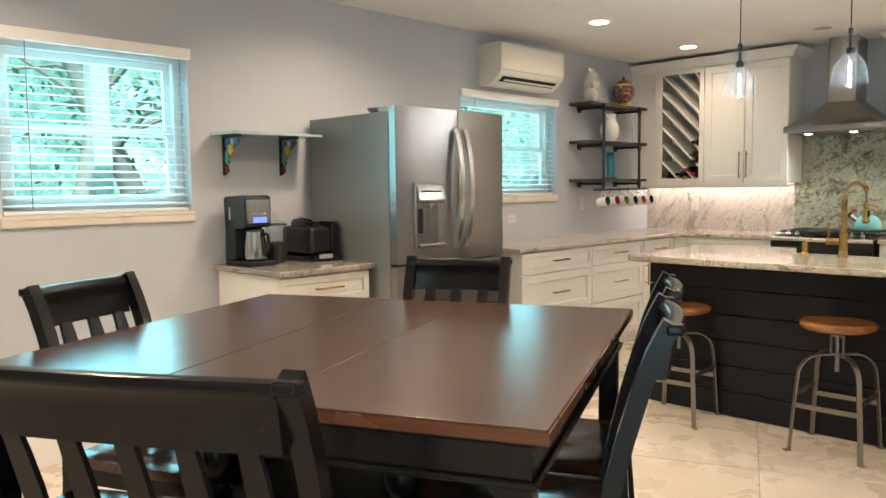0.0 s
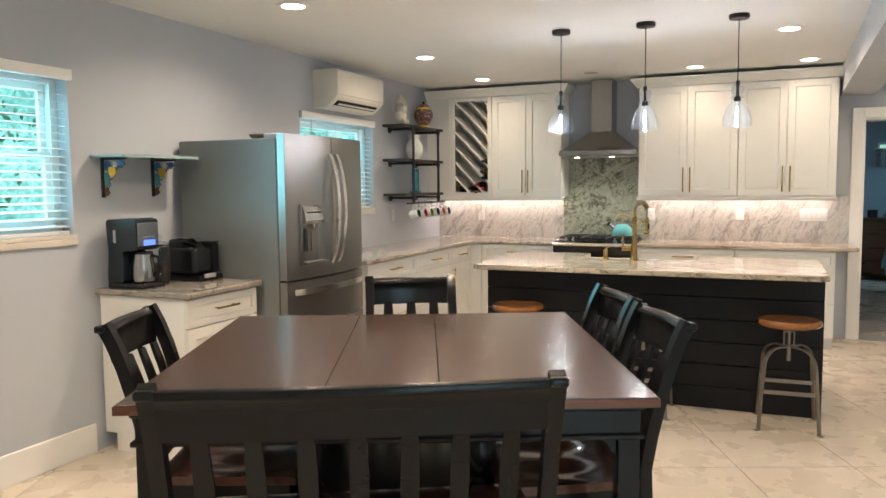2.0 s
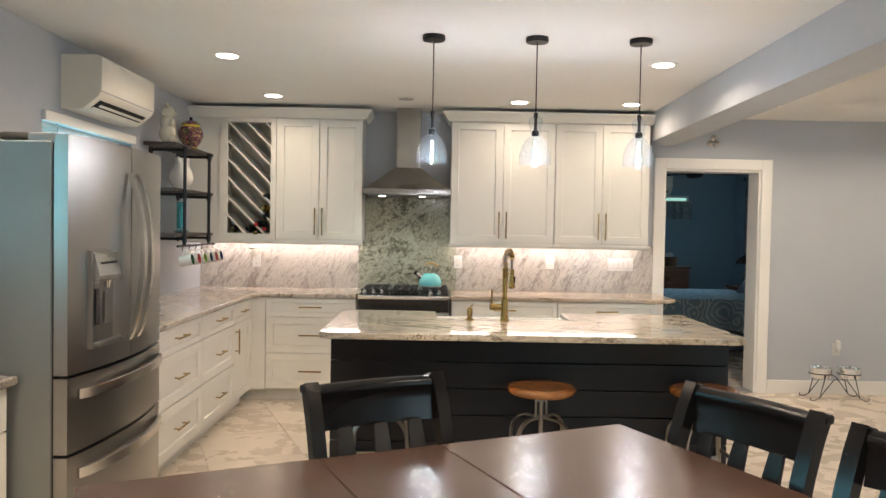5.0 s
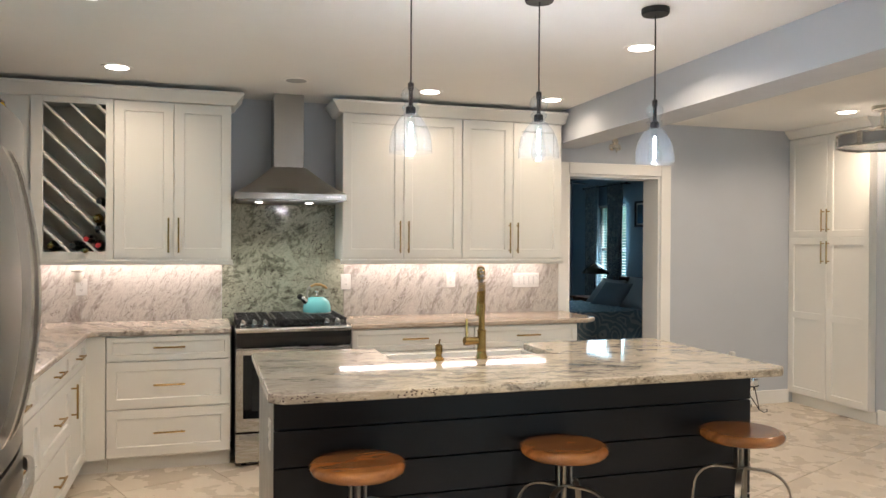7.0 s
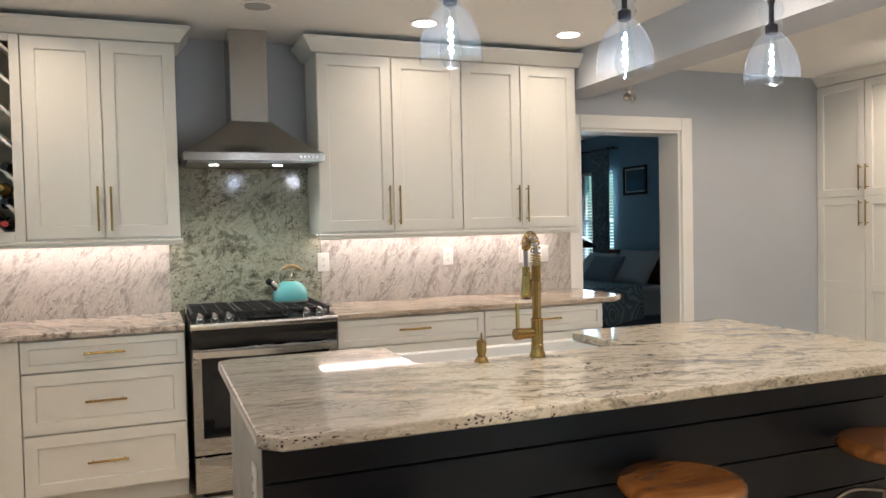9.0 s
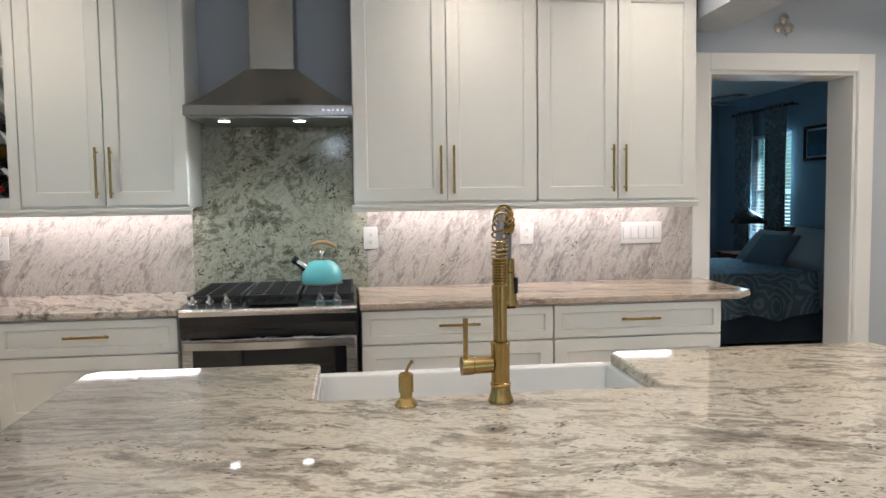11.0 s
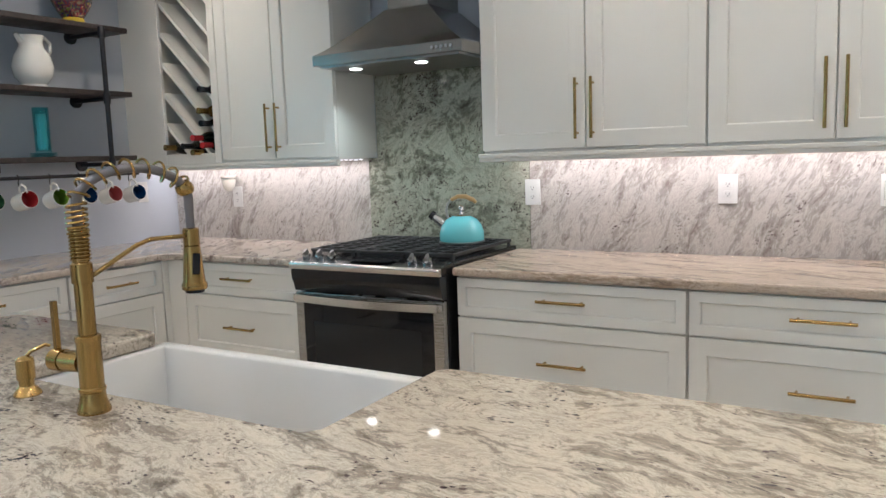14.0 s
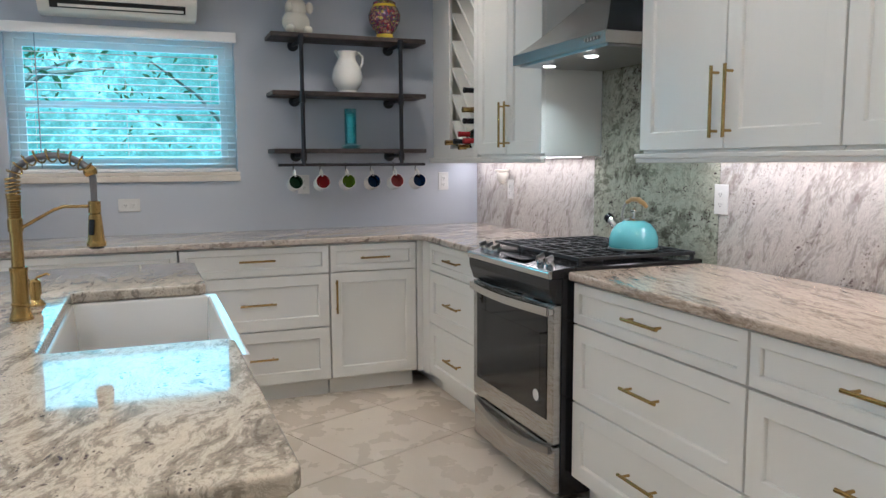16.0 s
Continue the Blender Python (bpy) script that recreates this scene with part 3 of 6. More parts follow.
bg1, bg2 = bottle_glass("dark_bottle", (0.010, 0.012, 0.008)), bottle_glass("amber_bottle", (0.16, 0.09, 0.015))
for x, z, g, f, l in ((0.672, 1.735, bg1, M["black_plastic"], "dark wine bottle with a black foil"), (0.655, 1.625, bg2, M["brass"], "amber wine bottle with a gold foil"),
                      (0.668, 1.56, bg1, M["black_plastic"], "dark green wine bottle lying on a slat"), (0.597, 1.487, bg1, M["red"], "dark wine bottle with a red foil"),
                      (0.668, 1.447, bg1, M["red"], "dark red wine bottle with a crimson foil"), (0.520, 1.446, bg1, M["black_plastic"], "dark wine bottle at the foot of the rack"),
                      (0.592, 1.412 + 0.0, bg1, M["brass"], "green wine bottle with a gold neck"), (0.385, 1.443, bg1, M["brass"], "small dark bottle with a gold foil")):
    wine_bottle(x, z, g, f, l)
solid("wall_cabinet_filler", box(0.0, 0.262, -0.317, -0.297, 1.352, 2.415, 0.001), M["cab"], "white filler board between wine rack and wall", "cabinet panel")


def crown(name, x0, x1, end0, end1):
    prof = [(-0.317, 2.413), (-0.344, 2.418), (-0.352, 2.432), (-0.388, 2.478), (-0.398, 2.484), (-0.398, 2.500), (-0.317, 2.500)]
    bm = bmesh.new()
    loops = []
    for x, s in ((x0, end0), (x1, end1)):
        loops.append([(x + s * (-0.317 - y), y, z) for y, z in prof])
    rings(bm, loops)
    for x, s in ((x0, end0), (x1, end1)):
        if s:
            rings(bm, [[(x + s * (-0.317 - y), y, z) for y, z in prof], [(x + s * (-0.317 - y), -0.003, z) for y, z in prof]])
    return solid(name, bm, M["cab"], kind="structure", smooth=25)


crown("crown_moulding", 0.0, 1.508, 0, 1)
crown("crown_moulding", 2.283, 4.024, -1, 1)
for a, b in ((0.0, 1.520), (2.270, 4.036)):
    bm = bmesh.new()
    bx(bm, a, b, -0.352, -0.318, 1.335, 1.3515, 0.003)
    bx(bm, a, b, -0.344, -0.322, 1.318, 1.335, 0.003)
    solid("light_rail", bm, M["cab"], kind="structure", smooth=25)

# counters
CT, CT2 = 0.912, 0.924
def slab(name, poly, z0, z1, material, label, bevel=0.009):
    return solid(name, prism(bmesh.new(), poly, z0, z1, "z", bevel, 3), material, label, "countertop")


slab("countertop", [(0.0, -2.905), (0.652, -2.905), (0.652, -0.70), (0.70, -0.652), (1.503, -0.652), (1.503, 0.0), (0.0, 0.0)], 0.878, CT, M["granite_l"], "grey and cream granite worktop turning over the corner cabinets")
slab("countertop", [(2.293, -0.652), (4.10, -0.652), (4.205, -0.56), (4.205, -0.006), (2.293, -0.006)], 0.878, CT, M["granite_c"], "brown and cream streaked granite worktop beside the range")
slab("countertop", [(0.0, -4.882), (0.668, -4.882), (0.668, -4.240), (0.0, -4.240)], 0.890, CT2, M["granite_i"], "grey veined granite worktop on the small cabinet")
for a, b, m, z1, l in ((0.0, 1.452, "granite_b", 1.352, "pinkish grey granite splashback panel with fine streaks"), (2.352, 4.165, "granite_b", 1.352, "pinkish grey granite splashback panel with dark clusters")):
    solid("splashback", box(a, b, -0.0005, NY - 0.0005, CT - 0.03, z1, 0.0008), M[m], l, "splashback")
bm = bmesh.new()
prism(bm, [(1.454, 0.86), (2.350, 0.86), (2.350, 1.3515), (2.282, 1.3515), (2.282, 1.80), (1.509, 1.80), (1.509, 1.3515), (1.454, 1.3515)], -0.002, NY - 0.0005, "y")
solid("splashback", bm, M["granite_g"], "green grey speckled granite splashback slab behind the range", "splashback")


def plate(name, at, rz, w, h, kind, label, material=None):
    """A cover plate whose face looks along local -y."""
    c = thing(name, at, rz, label, "outlet" if kind != "switch" else "light switch")
    part("cover_plate", box(-w / 2, w / 2, -0.006, 0, -h / 2, h / 2, 0.002), M["plastic"], c)
    if kind == "duplex":
        for s in (-1, 1):
            dx, dz = (0, s * 0.02) if h > w else (s * 0.02, 0)
            o = part("socket", box(dx - 0.015, dx + 0.015, -0.0085, -0.006, dz - 0.0135, dz + 0.0135, 0.001), M["plastic"], c)
            bm = bmesh.new()
            for sx in (-0.006, 0.006):
                bx(bm, dx + sx - 0.001, dx + sx + 0.001, -0.0095, -0.0084, dz - 0.003, dz + 0.005)
            bx(bm, dx - 0.002, dx + 0.002, -0.0095, -0.0084, dz - 0.010, dz - 0.006)
            part("slots", bm, M["dark_slot"], o)
    else:
        n = max(1, round(w / 0.048))
        for i in range(n):
            x = (i - (n - 1) / 2) * 0.044
            part("rocker_gap", box(x - 0.0178, x + 0.0178, -0.0066, -0.0058, -0.0345, 0.0345), M["grey_plastic"], c)
            part("rocker", box(x - 0.0160, x + 0.0160, -0.010, -0.0067, -0.033, 0.033, 0.0015), M["plastic"], c)
    return c


plate("wall_outlet", (0.517, -0.001, 1.155), 0, 0.075, 0.118, "duplex", "white duplex outlet on the granite splashback under the wine rack")
plate("wall_outlet", (2.367, -0.001, 1.172), 0, 0.075, 0.118, "duplex", "white duplex outlet on the granite splashback beside the range")
plate("wall_outlet", (3.215, -0.001, 1.180), 0, 0.075, 0.118, "duplex", "white duplex outlet on the granite splashback between worktop and cabinet")
plate("light_switch", (3.865, -0.001, 1.172), 0, 0.235, 0.118, "switch", "white five-gang rocker switch plate on the granite splashback")
plate("wall_outlet", (0.0005, -2.205, 1.085), 90, 0.118, 0.075, "duplex", "white duplex outlet lying sideways below the window")
plate("wall_outlet", (0.0005, -0.25, 1.198), 90, 0.072, 0.118, "duplex", "white wall plate beside the splashback corner")
plate("wall_outlet", (0.0005, -1.19, 1.190), 90, 0.072, 0.118, "duplex", "white duplex outlet behind the hanging mugs")
o = plate("wall_outlet", (5.90, NY - 0.0005, 0.42), 0, 0.075, 0.118, "duplex", "white duplex outlet low on the blue wall")
part("plug_in_freshener", box(-0.02, 0.02, -0.06, -0.009, 0.0, 0.085, 0.01, 2), M["plastic"], o, "white plug-in unit")
w = thing("plug_in_warmer", (0.500, -0.010, 1.225), 0, "cream ceramic plug-in wax warmer in the outlet", "wax warmer")
part("warmer_body", lathe(bmesh.new(), [(0.012, -0.035), (0.030, -0.02), (0.038, 0.005), (0.040, 0.03), (0.036, 0.035)], 20, (0, -0.042, 0)), M["ac"], w)
part("dish", lathe(bmesh.new(), [(0.030, 0.036), (0.044, 0.042), (0.046, 0.052), (0.040, 0.05)], 20, (0, -0.046, 0)), M["ac"], w)

# ---------------------------------------------------------------- range hood
hd = thing("range_hood", (1.905, 0, 0), 0, "brushed steel chimney range hood with two lit spot lamps", "range hood")
part("chimney", box(-0.105, 0.105, -0.29, -0.01, 2.0, CEIL - 0.003, 0.002), M["hood"], hd)
bm = bmesh.new()
lv = []
for k in range(9):
    u = k / 8
    e = u ** 0.90
    hw, fy, z = 0.378 + (0.115 - 0.378) * e, -0.495 + (0.495 - 0.30) * e, 1.812 + 0.196 * u ** 1.05
    lv.append([(-hw, fy, z), (hw, fy, z), (hw, -0.008, z), (-hw, -0.008, z)])
rings(bm, lv)
part("canopy", bm, M["hood"], hd, smooth=30)
part("rim", box(-0.38, 0.38, -0.50, -0.005, 1.765, 1.812, 0.002), M["hood"], hd)
part("filter_panel", box(-0.355, 0.355, -0.475, -0.03, 1.757, 1.765), M["steel"], hd)
for x in (-0.215, 0.13):
    lp = part("lamp_ring", lathe(bmesh.new(), [(0.034, 0), (0.034, 0.008), (0.030, 0.008)], 20, (x, -0.40, 1.749)), M["chrome"], hd)
    part("lamp_lens", lathe(bmesh.new(), [(0.026, 0), (0.026, 0.004)], 20, (x, -0.40, 1.7465)), M["lamp"], lp)
for i in range(5):
    part("button", cyl(bmesh.new(), (0.245 + i * 0.022, -0.5005, 1.789), (0.245 + i * 0.022, -0.506, 1.789), 0.0068, 14), M["chrome"], hd)

# ---------------------------------------------------------------- gas range
rg = thing("gas_range", (1.523, -0.012, 0), 0, "stainless slide-in gas range with a black glass oven door", "kitchen range")
RW = 0.76
part("range_body", box(0.004, RW - 0.004, -0.655, 0, 0.02, 0.905, 0.003), M["black"], rg)
for x in (0.06, RW - 0.06):
    for y in (-0.6, -0.06):
        part("foot", cyl(bmesh.new(), (x, y, 0), (x, y, 0.025), 0.02, 12), M["black_matte"], rg)
part("cooktop", box(0.0, RW, -0.60, 0.0, 0.905, 0.926, 0.004), M["black"], rg)
part("control_panel", prism(bmesh.new(), [(-0.60, 0.9275), (-0.700, 0.9165), (-0.700, 0.885), (-0.60, 0.885)], 0.002, RW - 0.002, "x", 0.002), M["black"], rg)
part("front_trim", prism(bmesh.new(), [(-0.701, 0.9165), (-0.716, 0.914), (-0.720, 0.905), (-0.716, 0.884), (-0.701, 0.884)], 0.0, RW, "x", 0.003), M["bar"], rg, "bright stainless front trim")
part("vent_panel", prism(bmesh.new(), [(-0.655, 0.883), (-0.712, 0.883), (-0.710, 0.845), (-0.698, 0.815), (-0.690, 0.786), (-0.655, 0.786)], 0.004, RW - 0.004, "x", 0.003), M["black"], rg)
d = part("oven_door", box(0.004, RW - 0.004, -0.69, -0.656, 0.235, 0.780, 0.006, 2), M["steel_door"], rg)
part("door_glass", box(0.050, RW - 0.050, -0.6925, -0.689, 0.322, 0.742, 0.002), M["oven_glass"], d, "black tinted oven glass")
part("window_mesh", box(0.105, RW - 0.105, -0.6932, -0.6926, 0.370, 0.655), M["oven_mesh"], d, "dark dotted oven window")
bm = bmesh.new()
n = 18
tube(bm, [(0.02 + (RW - 0.04) * i / n, -0.708 - 0.032 * math.sin(math.pi * i / n), 0.757) for i in range(n + 1)], 0, flat=(0.032, 0.014, (0, 1, 0)))
part("door_handle", bm, M["bar"], d, "bright stainless handle")
for x in (0.022, RW - 0.022):
    part("handle_post", box(x - 0.014, x + 0.014, -0.712, -0.688, 0.743, 0.771, 0.003), M["bar"], d)
part("energy_sticker", cyl(bmesh.new(), (RW - 0.135, -0.6928, 0.40), (RW - 0.135, -0.6934, 0.40), 0.024, 20), M["plastic"], d, "round white sticker")
dr = part("storage_drawer", box(0.004, RW - 0.004, -0.685, -0.656, 0.035, 0.222, 0.006, 2), M["steel_door"], rg)
bm = bmesh.new()
tube(bm, [(0.03 + (RW - 0.06) * i / n, -0.69 - 0.024 * math.sin(math.pi * i / n), 0.205 - 0.028 * math.sin(math.pi * i / n)) for i in range(n + 1)], 0, flat=(0.03, 0.012, (0, 1, 0)))
part("drawer_handle", bm, M["steel"], dr)
for x in (0.052, 0.125, 0.195, 0.60, 0.672):
    k = part("knob", cyl(bmesh.new(), (x, -0.655, 0.922), (x, -0.662, 0.944), 0.020, 18, 0.018), M["chrome"], rg)
    part("knob_grip", moved(box(-0.006, 0.006, -0.021, 0.021, 0.0, 0.018, 0.002), pose(x, -0.662, 0.943, 15, 0, 20)), M["steel"], k)
part("display", box(0.29, 0.50, -0.688, -0.625, 0.9255, 0.929), M["black"], rg)
for i, x0 in enumerate((0.012, 0.262, 0.512)):
    g = part("burner_grate", bmesh.new(), M["iron"], rg)
    bm = bmesh.new()
    w0 = 0.236
    for yy in (-0.575, -0.035):
        bx(bm, x0, x0 + w0, yy - 0.006, yy + 0.006, 0.944, 0.958, 0.002)
    for xx in (x0 + 0.006, x0 + w0 - 0.006):
        bx(bm, xx - 0.006, xx + 0.006, -0.569, -0.041, 0.944, 0.958, 0.002)
    for j in range(1, 8):
        yy = -0.575 + 0.54 * j / 8
        bx(bm, x0 + 0.012, x0 + w0 - 0.012, yy - 0.0045, yy + 0.0045, 0.946, 0.960, 0.001)
    for xx in (x0 + 0.08, x0 + 0.156):
        bx(bm, xx - 0.0045, xx + 0.0045, -0.569, -0.041, 0.942, 0.9575)
    for xx in (x0 + 0.01, x0 + w0 - 0.01):
        for yy in (-0.57, -0.04):
            bx(bm, xx - 0.006, xx + 0.006, yy - 0.006, yy + 0.006, 0.925, 0.946)
    bmesh.ops.recalc_face_normals(bm, faces=bm.faces)
    bm.to_mesh(g.data)
    bm.free()
for x, y, r in ((0.13, -0.44, 0.045), (0.13, -0.16, 0.035), (0.38, -0.30, 0.05), (0.63, -0.44, 0.04), (0.63, -0.16, 0.045)):
    part("burner", lathe(bmesh.new(), [(r, 0), (r, 0.010), (r * 0.8, 0.012), (r * 0.78, 0.018), (0.01, 0.018)], 20, (x, y, 0.926)), M["iron"], rg)

# ---------------------------------------------------------------- kettle
kt = thing("tea_kettle", (2.115, -0.232, 0.960), 0, "turquoise enamel tea kettle with a wooden-topped handle on the range", "kettle")
part("kettle_body", lathe(bmesh.new(), [(0.085, 0), (0.098, 0.004), (0.102, 0.02), (0.100, 0.05), (0.090, 0.08), (0.070, 0.105), (0.045, 0.118), (0.035, 0.121)], 36), M["teal"], kt)
part("base_band", lathe(bmesh.new(), [(0.096, -0.001), (0.1035, 0.001), (0.1035, 0.008), (0.098, 0.009)], 36), M["steel"], kt)
lid = part("lid", lathe(bmesh.new(), [(0.045, 0.117), (0.047, 0.121), (0.030, 0.131), (0.010, 0.136)], 28), M["chrome"], kt, "polished steel lid")
part("lid_knob", lathe(bmesh.new(), [(0.006, 0.135), (0.006, 0.146), (0.014, 0.152), (0.016, 0.160), (0.010, 0.168), (0.002, 0.170)], 20), M["chrome"], lid)
sp = part("spout", tube(bmesh.new(), [(-0.070, -0.02, 0.075), (-0.105, -0.03, 0.105), (-0.125, -0.036, 0.120)], [0.022, 0.019, 0.017], 16), M["chrome"], kt)
part("whistle_cap", tube(bmesh.new(), [(-0.122, -0.035, 0.118), (-0.137, -0.040, 0.130)], [0.021, 0.019], 16), M["black_plastic"], sp)
part("handle_frame", tube(bmesh.new(), [(-0.062, -0.005, 0.098), (-0.075, -0.006, 0.14), (-0.066, -0.005, 0.175), (-0.045, -0.003, 0.194)], 0.006, 10), M["steel"], kt)
part("handle_grip", tube(bmesh.new(), [(-0.048, -0.003, 0.192), (-0.015, 0, 0.207), (0.025, 0.002, 0.206), (0.06, 0.005, 0.190), (0.074, 0.006, 0.178)], [0.008, 0.010, 0.011, 0.010, 0.007], 12), wood("kettle_grip_wood", (0.30, 0.17, 0.06), (0.50, 0.32, 0.14), 0.4), kt, "light wooden grip")

# ---------------------------------------------------------------- island
IX0, IX1, IY0, IY1 = 1.555, 3.812, -3.050, -1.945
SX0, SX1, SY = 2.172, 2.995, -2.345
isl = thing("kitchen_island", (0, 0, 0), 0, "black shiplap-clad kitchen island body under a granite top", "kitchen island")
BX0, BX1, BY0, BY1, IT = 1.592, 3.80, -2.800, -1.99, 0.892
part("island_body", box(BX0 + 0.02, BX1 - 0.02, BY0 + 0.02, BY1, 0.0, 0.70), M["navy"], isl)
bm = bmesh.new()
bx(bm, BX0 + 0.02, SX0 - 0.02, BY0 + 0.02, BY1, 0.70, IT)
bx(bm, SX1 + 0.02, BX1 - 0.02, BY0 + 0.02, BY1, 0.70, IT)
bx(bm, SX0 - 0.02, SX1 + 0.02, BY0 + 0.02, SY - 0.05, 0.70, IT)
part("island_top_frame", bm, M["navy"], isl)
h = IT / 6
for i in range(6):
    part("shiplap_board", box(BX0, BX1, BY0, BY0 + 0.019, i * h + 0.003, (i + 1) * h - 0.003, 0.002), M["navy"], isl)
for xa, xb in ((BX0, BX0 + 0.019), (BX1 - 0.019, BX1)):
    part("side_panel", box(xa, xb, BY0 + 0.0195, BY1, 0.0, IT, 0.001), M["end_panel"] if xa < 2 else M["navy"], isl, "grey painted end panel" if xa < 2 else "")
for a, b in ((BX0 + 0.022, SX0 - 0.02), (SX1 + 0.022, BX1 - 0.02)):
    dd = part("door", moved(box(0, b - a, 0, 0.02, 0.11, IT - 0.011, 0.002), pose(a, BY1, 0)), M["cab"], isl)
plate("wall_outlet", (BX0 - 0.0005, -2.66, 0.70), -90, 0.075, 0.118, "duplex", "white outlet on the end panel of the island")
slab("island_countertop", [(IX0 + 0.05, IY0), (IX1 - 0.05, IY0), (IX1, IY0 + 0.05), (IX1, IY1 - 0.03), (IX1 - 0.03, IY1), (SX1 + 0.025, IY1), (SX1, IY1 - 0.02), (SX1, SY + 0.02), (SX1 - 0.02, SY), (SX0 + 0.02, SY), (SX0, SY + 0.02), (SX0, IY1 - 0.02), (SX0 - 0.025, IY1), (IX0 + 0.03, IY1), (IX0, IY1 - 0.03), (IX0, IY0 + 0.05)], IT + 0.002, IT + 0.038, M["granite_i"], "polished grey and cream veined granite top of the island", 0.008)
# farmhouse sink
sk = thing("farmhouse_sink", (0, 0, 0), 0, "white fireclay farmhouse sink set into the island", "sink")
bm = bmesh.new()
a0, a1, b0, b1, zt, zb, t = SX0 - 0.024, SX1 + 0.024, SY - 0.024, -1.915, IT + 0.0005, 0.65, 0.028
outer = lambda z, k=0.0: [(a0 + k, b0 + k, z), (a1 - k, b0 + k, z), (a1 - k, b1 - k, z), (a0 + k, b1 - k, z)]
rings(bm, [outer(zb), outer(zt), outer(zt, t - 0.008), outer(zt - 0.008, t), outer(zb + 0.05, t + 0.012), outer(zb + 0.03, t + 0.04)], cap=False)
bm.faces.new([bm.verts.new(p) for p in outer(zb)])
bm.faces.new([bm.verts.new(p) for p in outer(zb + 0.03, t + 0.04)])
bmesh.ops.remove_doubles(bm, verts=bm.verts, dist=0.0001)
part("basin", bm, M["white_gloss"], sk, smooth=50)
part("drain", lathe(bmesh.new(), [(0.045, 0), (0.045, 0.004), (0.03, 0.002)], 20, ((a0 + a1) / 2, -2.12, zb + 0.031)), M["brass"], sk)

# faucet with a spring neck
fc = thing("kitchen_faucet", (2.582, -2.427, IT + 0.038), 0, "brushed gold pull-down kitchen faucet with a spring neck", "faucet")
part("faucet_base", lathe(bmesh.new(), [(0.0275, 0), (0.0285, 0.003), (0.0265, 0.010), (0.0225, 0.022), (0.0208, 0.036), (0.0225, 0.038), (0.0225, 0.043), (0.0202, 0.045), (0.0202, 0.125), (0.0215, 0.127), (0.0215, 0.134), (0.016, 0.137)], 28), M["brass"], fc)
part("faucet_column", lathe(bmesh.new(), [(0.0150, 0.13), (0.0150, 0.225), (0.0178, 0.226), (0.0178, 0.258), (0.014, 0.262), (0.0125, 0.31)], 28), M["brass"], fc)
bm = bmesh.new()
prof = []
for i in range(9):
    z = 0.264 + i * 0.0062
    prof += [(0.0145, z), (0.0172, z + 0.0015), (0.0172, z + 0.0040), (0.0145, z + 0.0055)]
lathe(bm, prof, 24)
part("ribbed_collar", bm, M["brass"], fc)
va = part("valve", cyl(bmesh.new(), (-0.02, 0, 0.085), (-0.062, -0.005, 0.085), 0.0185, 24), M["brass"], fc)
part("valve_cap", cyl(bmesh.new(), (-0.063, -0.005, 0.085), (-0.088, -0.007, 0.085), 0.0200, 24), M["brass"], va)
part("lever", tube(bmesh.new(), [(-0.078, -0.007, 0.10), (-0.078, -0.007, 0.19)], 0, flat=(0.010, 0.008, (0, 1, 0))), M["brass"], va)


def neck(s):
    """The line of the spout: up, over in a half circle and down to the spray head."""
    R, top, dirx, diry = 0.098, 0.355, 0.30, 0.954
    if s < 0.32:
        return Vector((0, 0, 0.30 + (top - 0.30) * s / 0.32))
    a = math.pi * min(1.0, (s - 0.32) / 0.56)
    d = R * (1 - math.cos(a))
    z = top + R * 0.62 * math.sin(a)
    if s > 0.88:
        z -= (s - 0.88) / 0.12 * 0.02
    return Vector((d * dirx, d * diry, z))


part("hose", tube(bmesh.new(), [neck(i / 40) for i in range(41)], 0.0085, 12), M["hose"], fc)
pts = []
turns, per = 15, 14
for i in range(turns * per + 1):
    s = 0.02 + 0.78 * i / (turns * per)
    c, t = neck(s), (neck(s + 0.01) - neck(s - 0.01)).normalized()
    side = Vector((0.954, -0.30, 0))
    up = t.cross(side).normalized()
    a = 2 * math.pi * i / per
    pts.append(c + (side * math.cos(a) + up * math.sin(a)) * 0.0165)
part("spring", tube(bmesh.new(), pts, 0.0024, 6), M["brass"], fc, "coiled brass spring")
hx, hy = 2 * 0.098 * 0.30, 2 * 0.098 * 0.954
fe = [neck(k) for k in (0.79, 0.81, 0.83, 0.85)]
part("neck_ferrule", tube(bmesh.new(), fe, [0.0135, 0.0165, 0.0165, 0.013], 18), M["brass"], fc)
part("drop_hose", tube(bmesh.new(), [neck(0.86), neck(0.95), Vector((hx, hy, 0.325)), Vector((hx, hy, 0.27))], 0.0078, 14), M["hose"], fc)
part("arm_clip", lathe(bmesh.new(), [(0.0125, 0.268), (0.0150, 0.270), (0.0150, 0.300), (0.0125, 0.302)], 20, (hx, hy, 0)), M["brass"], fc)
sh = part("spray_head", lathe(bmesh.new(), [(0.0225, 0.162), (0.0235, 0.166), (0.0235, 0.172), (0.0205, 0.176), (0.0185, 0.20), (0.0155, 0.238), (0.0150, 0.243)], 26, (hx, hy, 0.025)), M["brass"], fc)
part("spray_button", moved(box(-0.007, 0.007, -0.004, 0.004, -0.02, 0.02, 0.003, 2), pose(hx + 0.0175, hy - 0.008, 0.236, 0, 5, 65)), M["black_plastic"], sh)
part("spray_face", lathe(bmesh.new(), [(0.017, 0.156), (0.019, 0.162)], 20, (hx, hy, 0.025)), M["black_plastic"], sh)
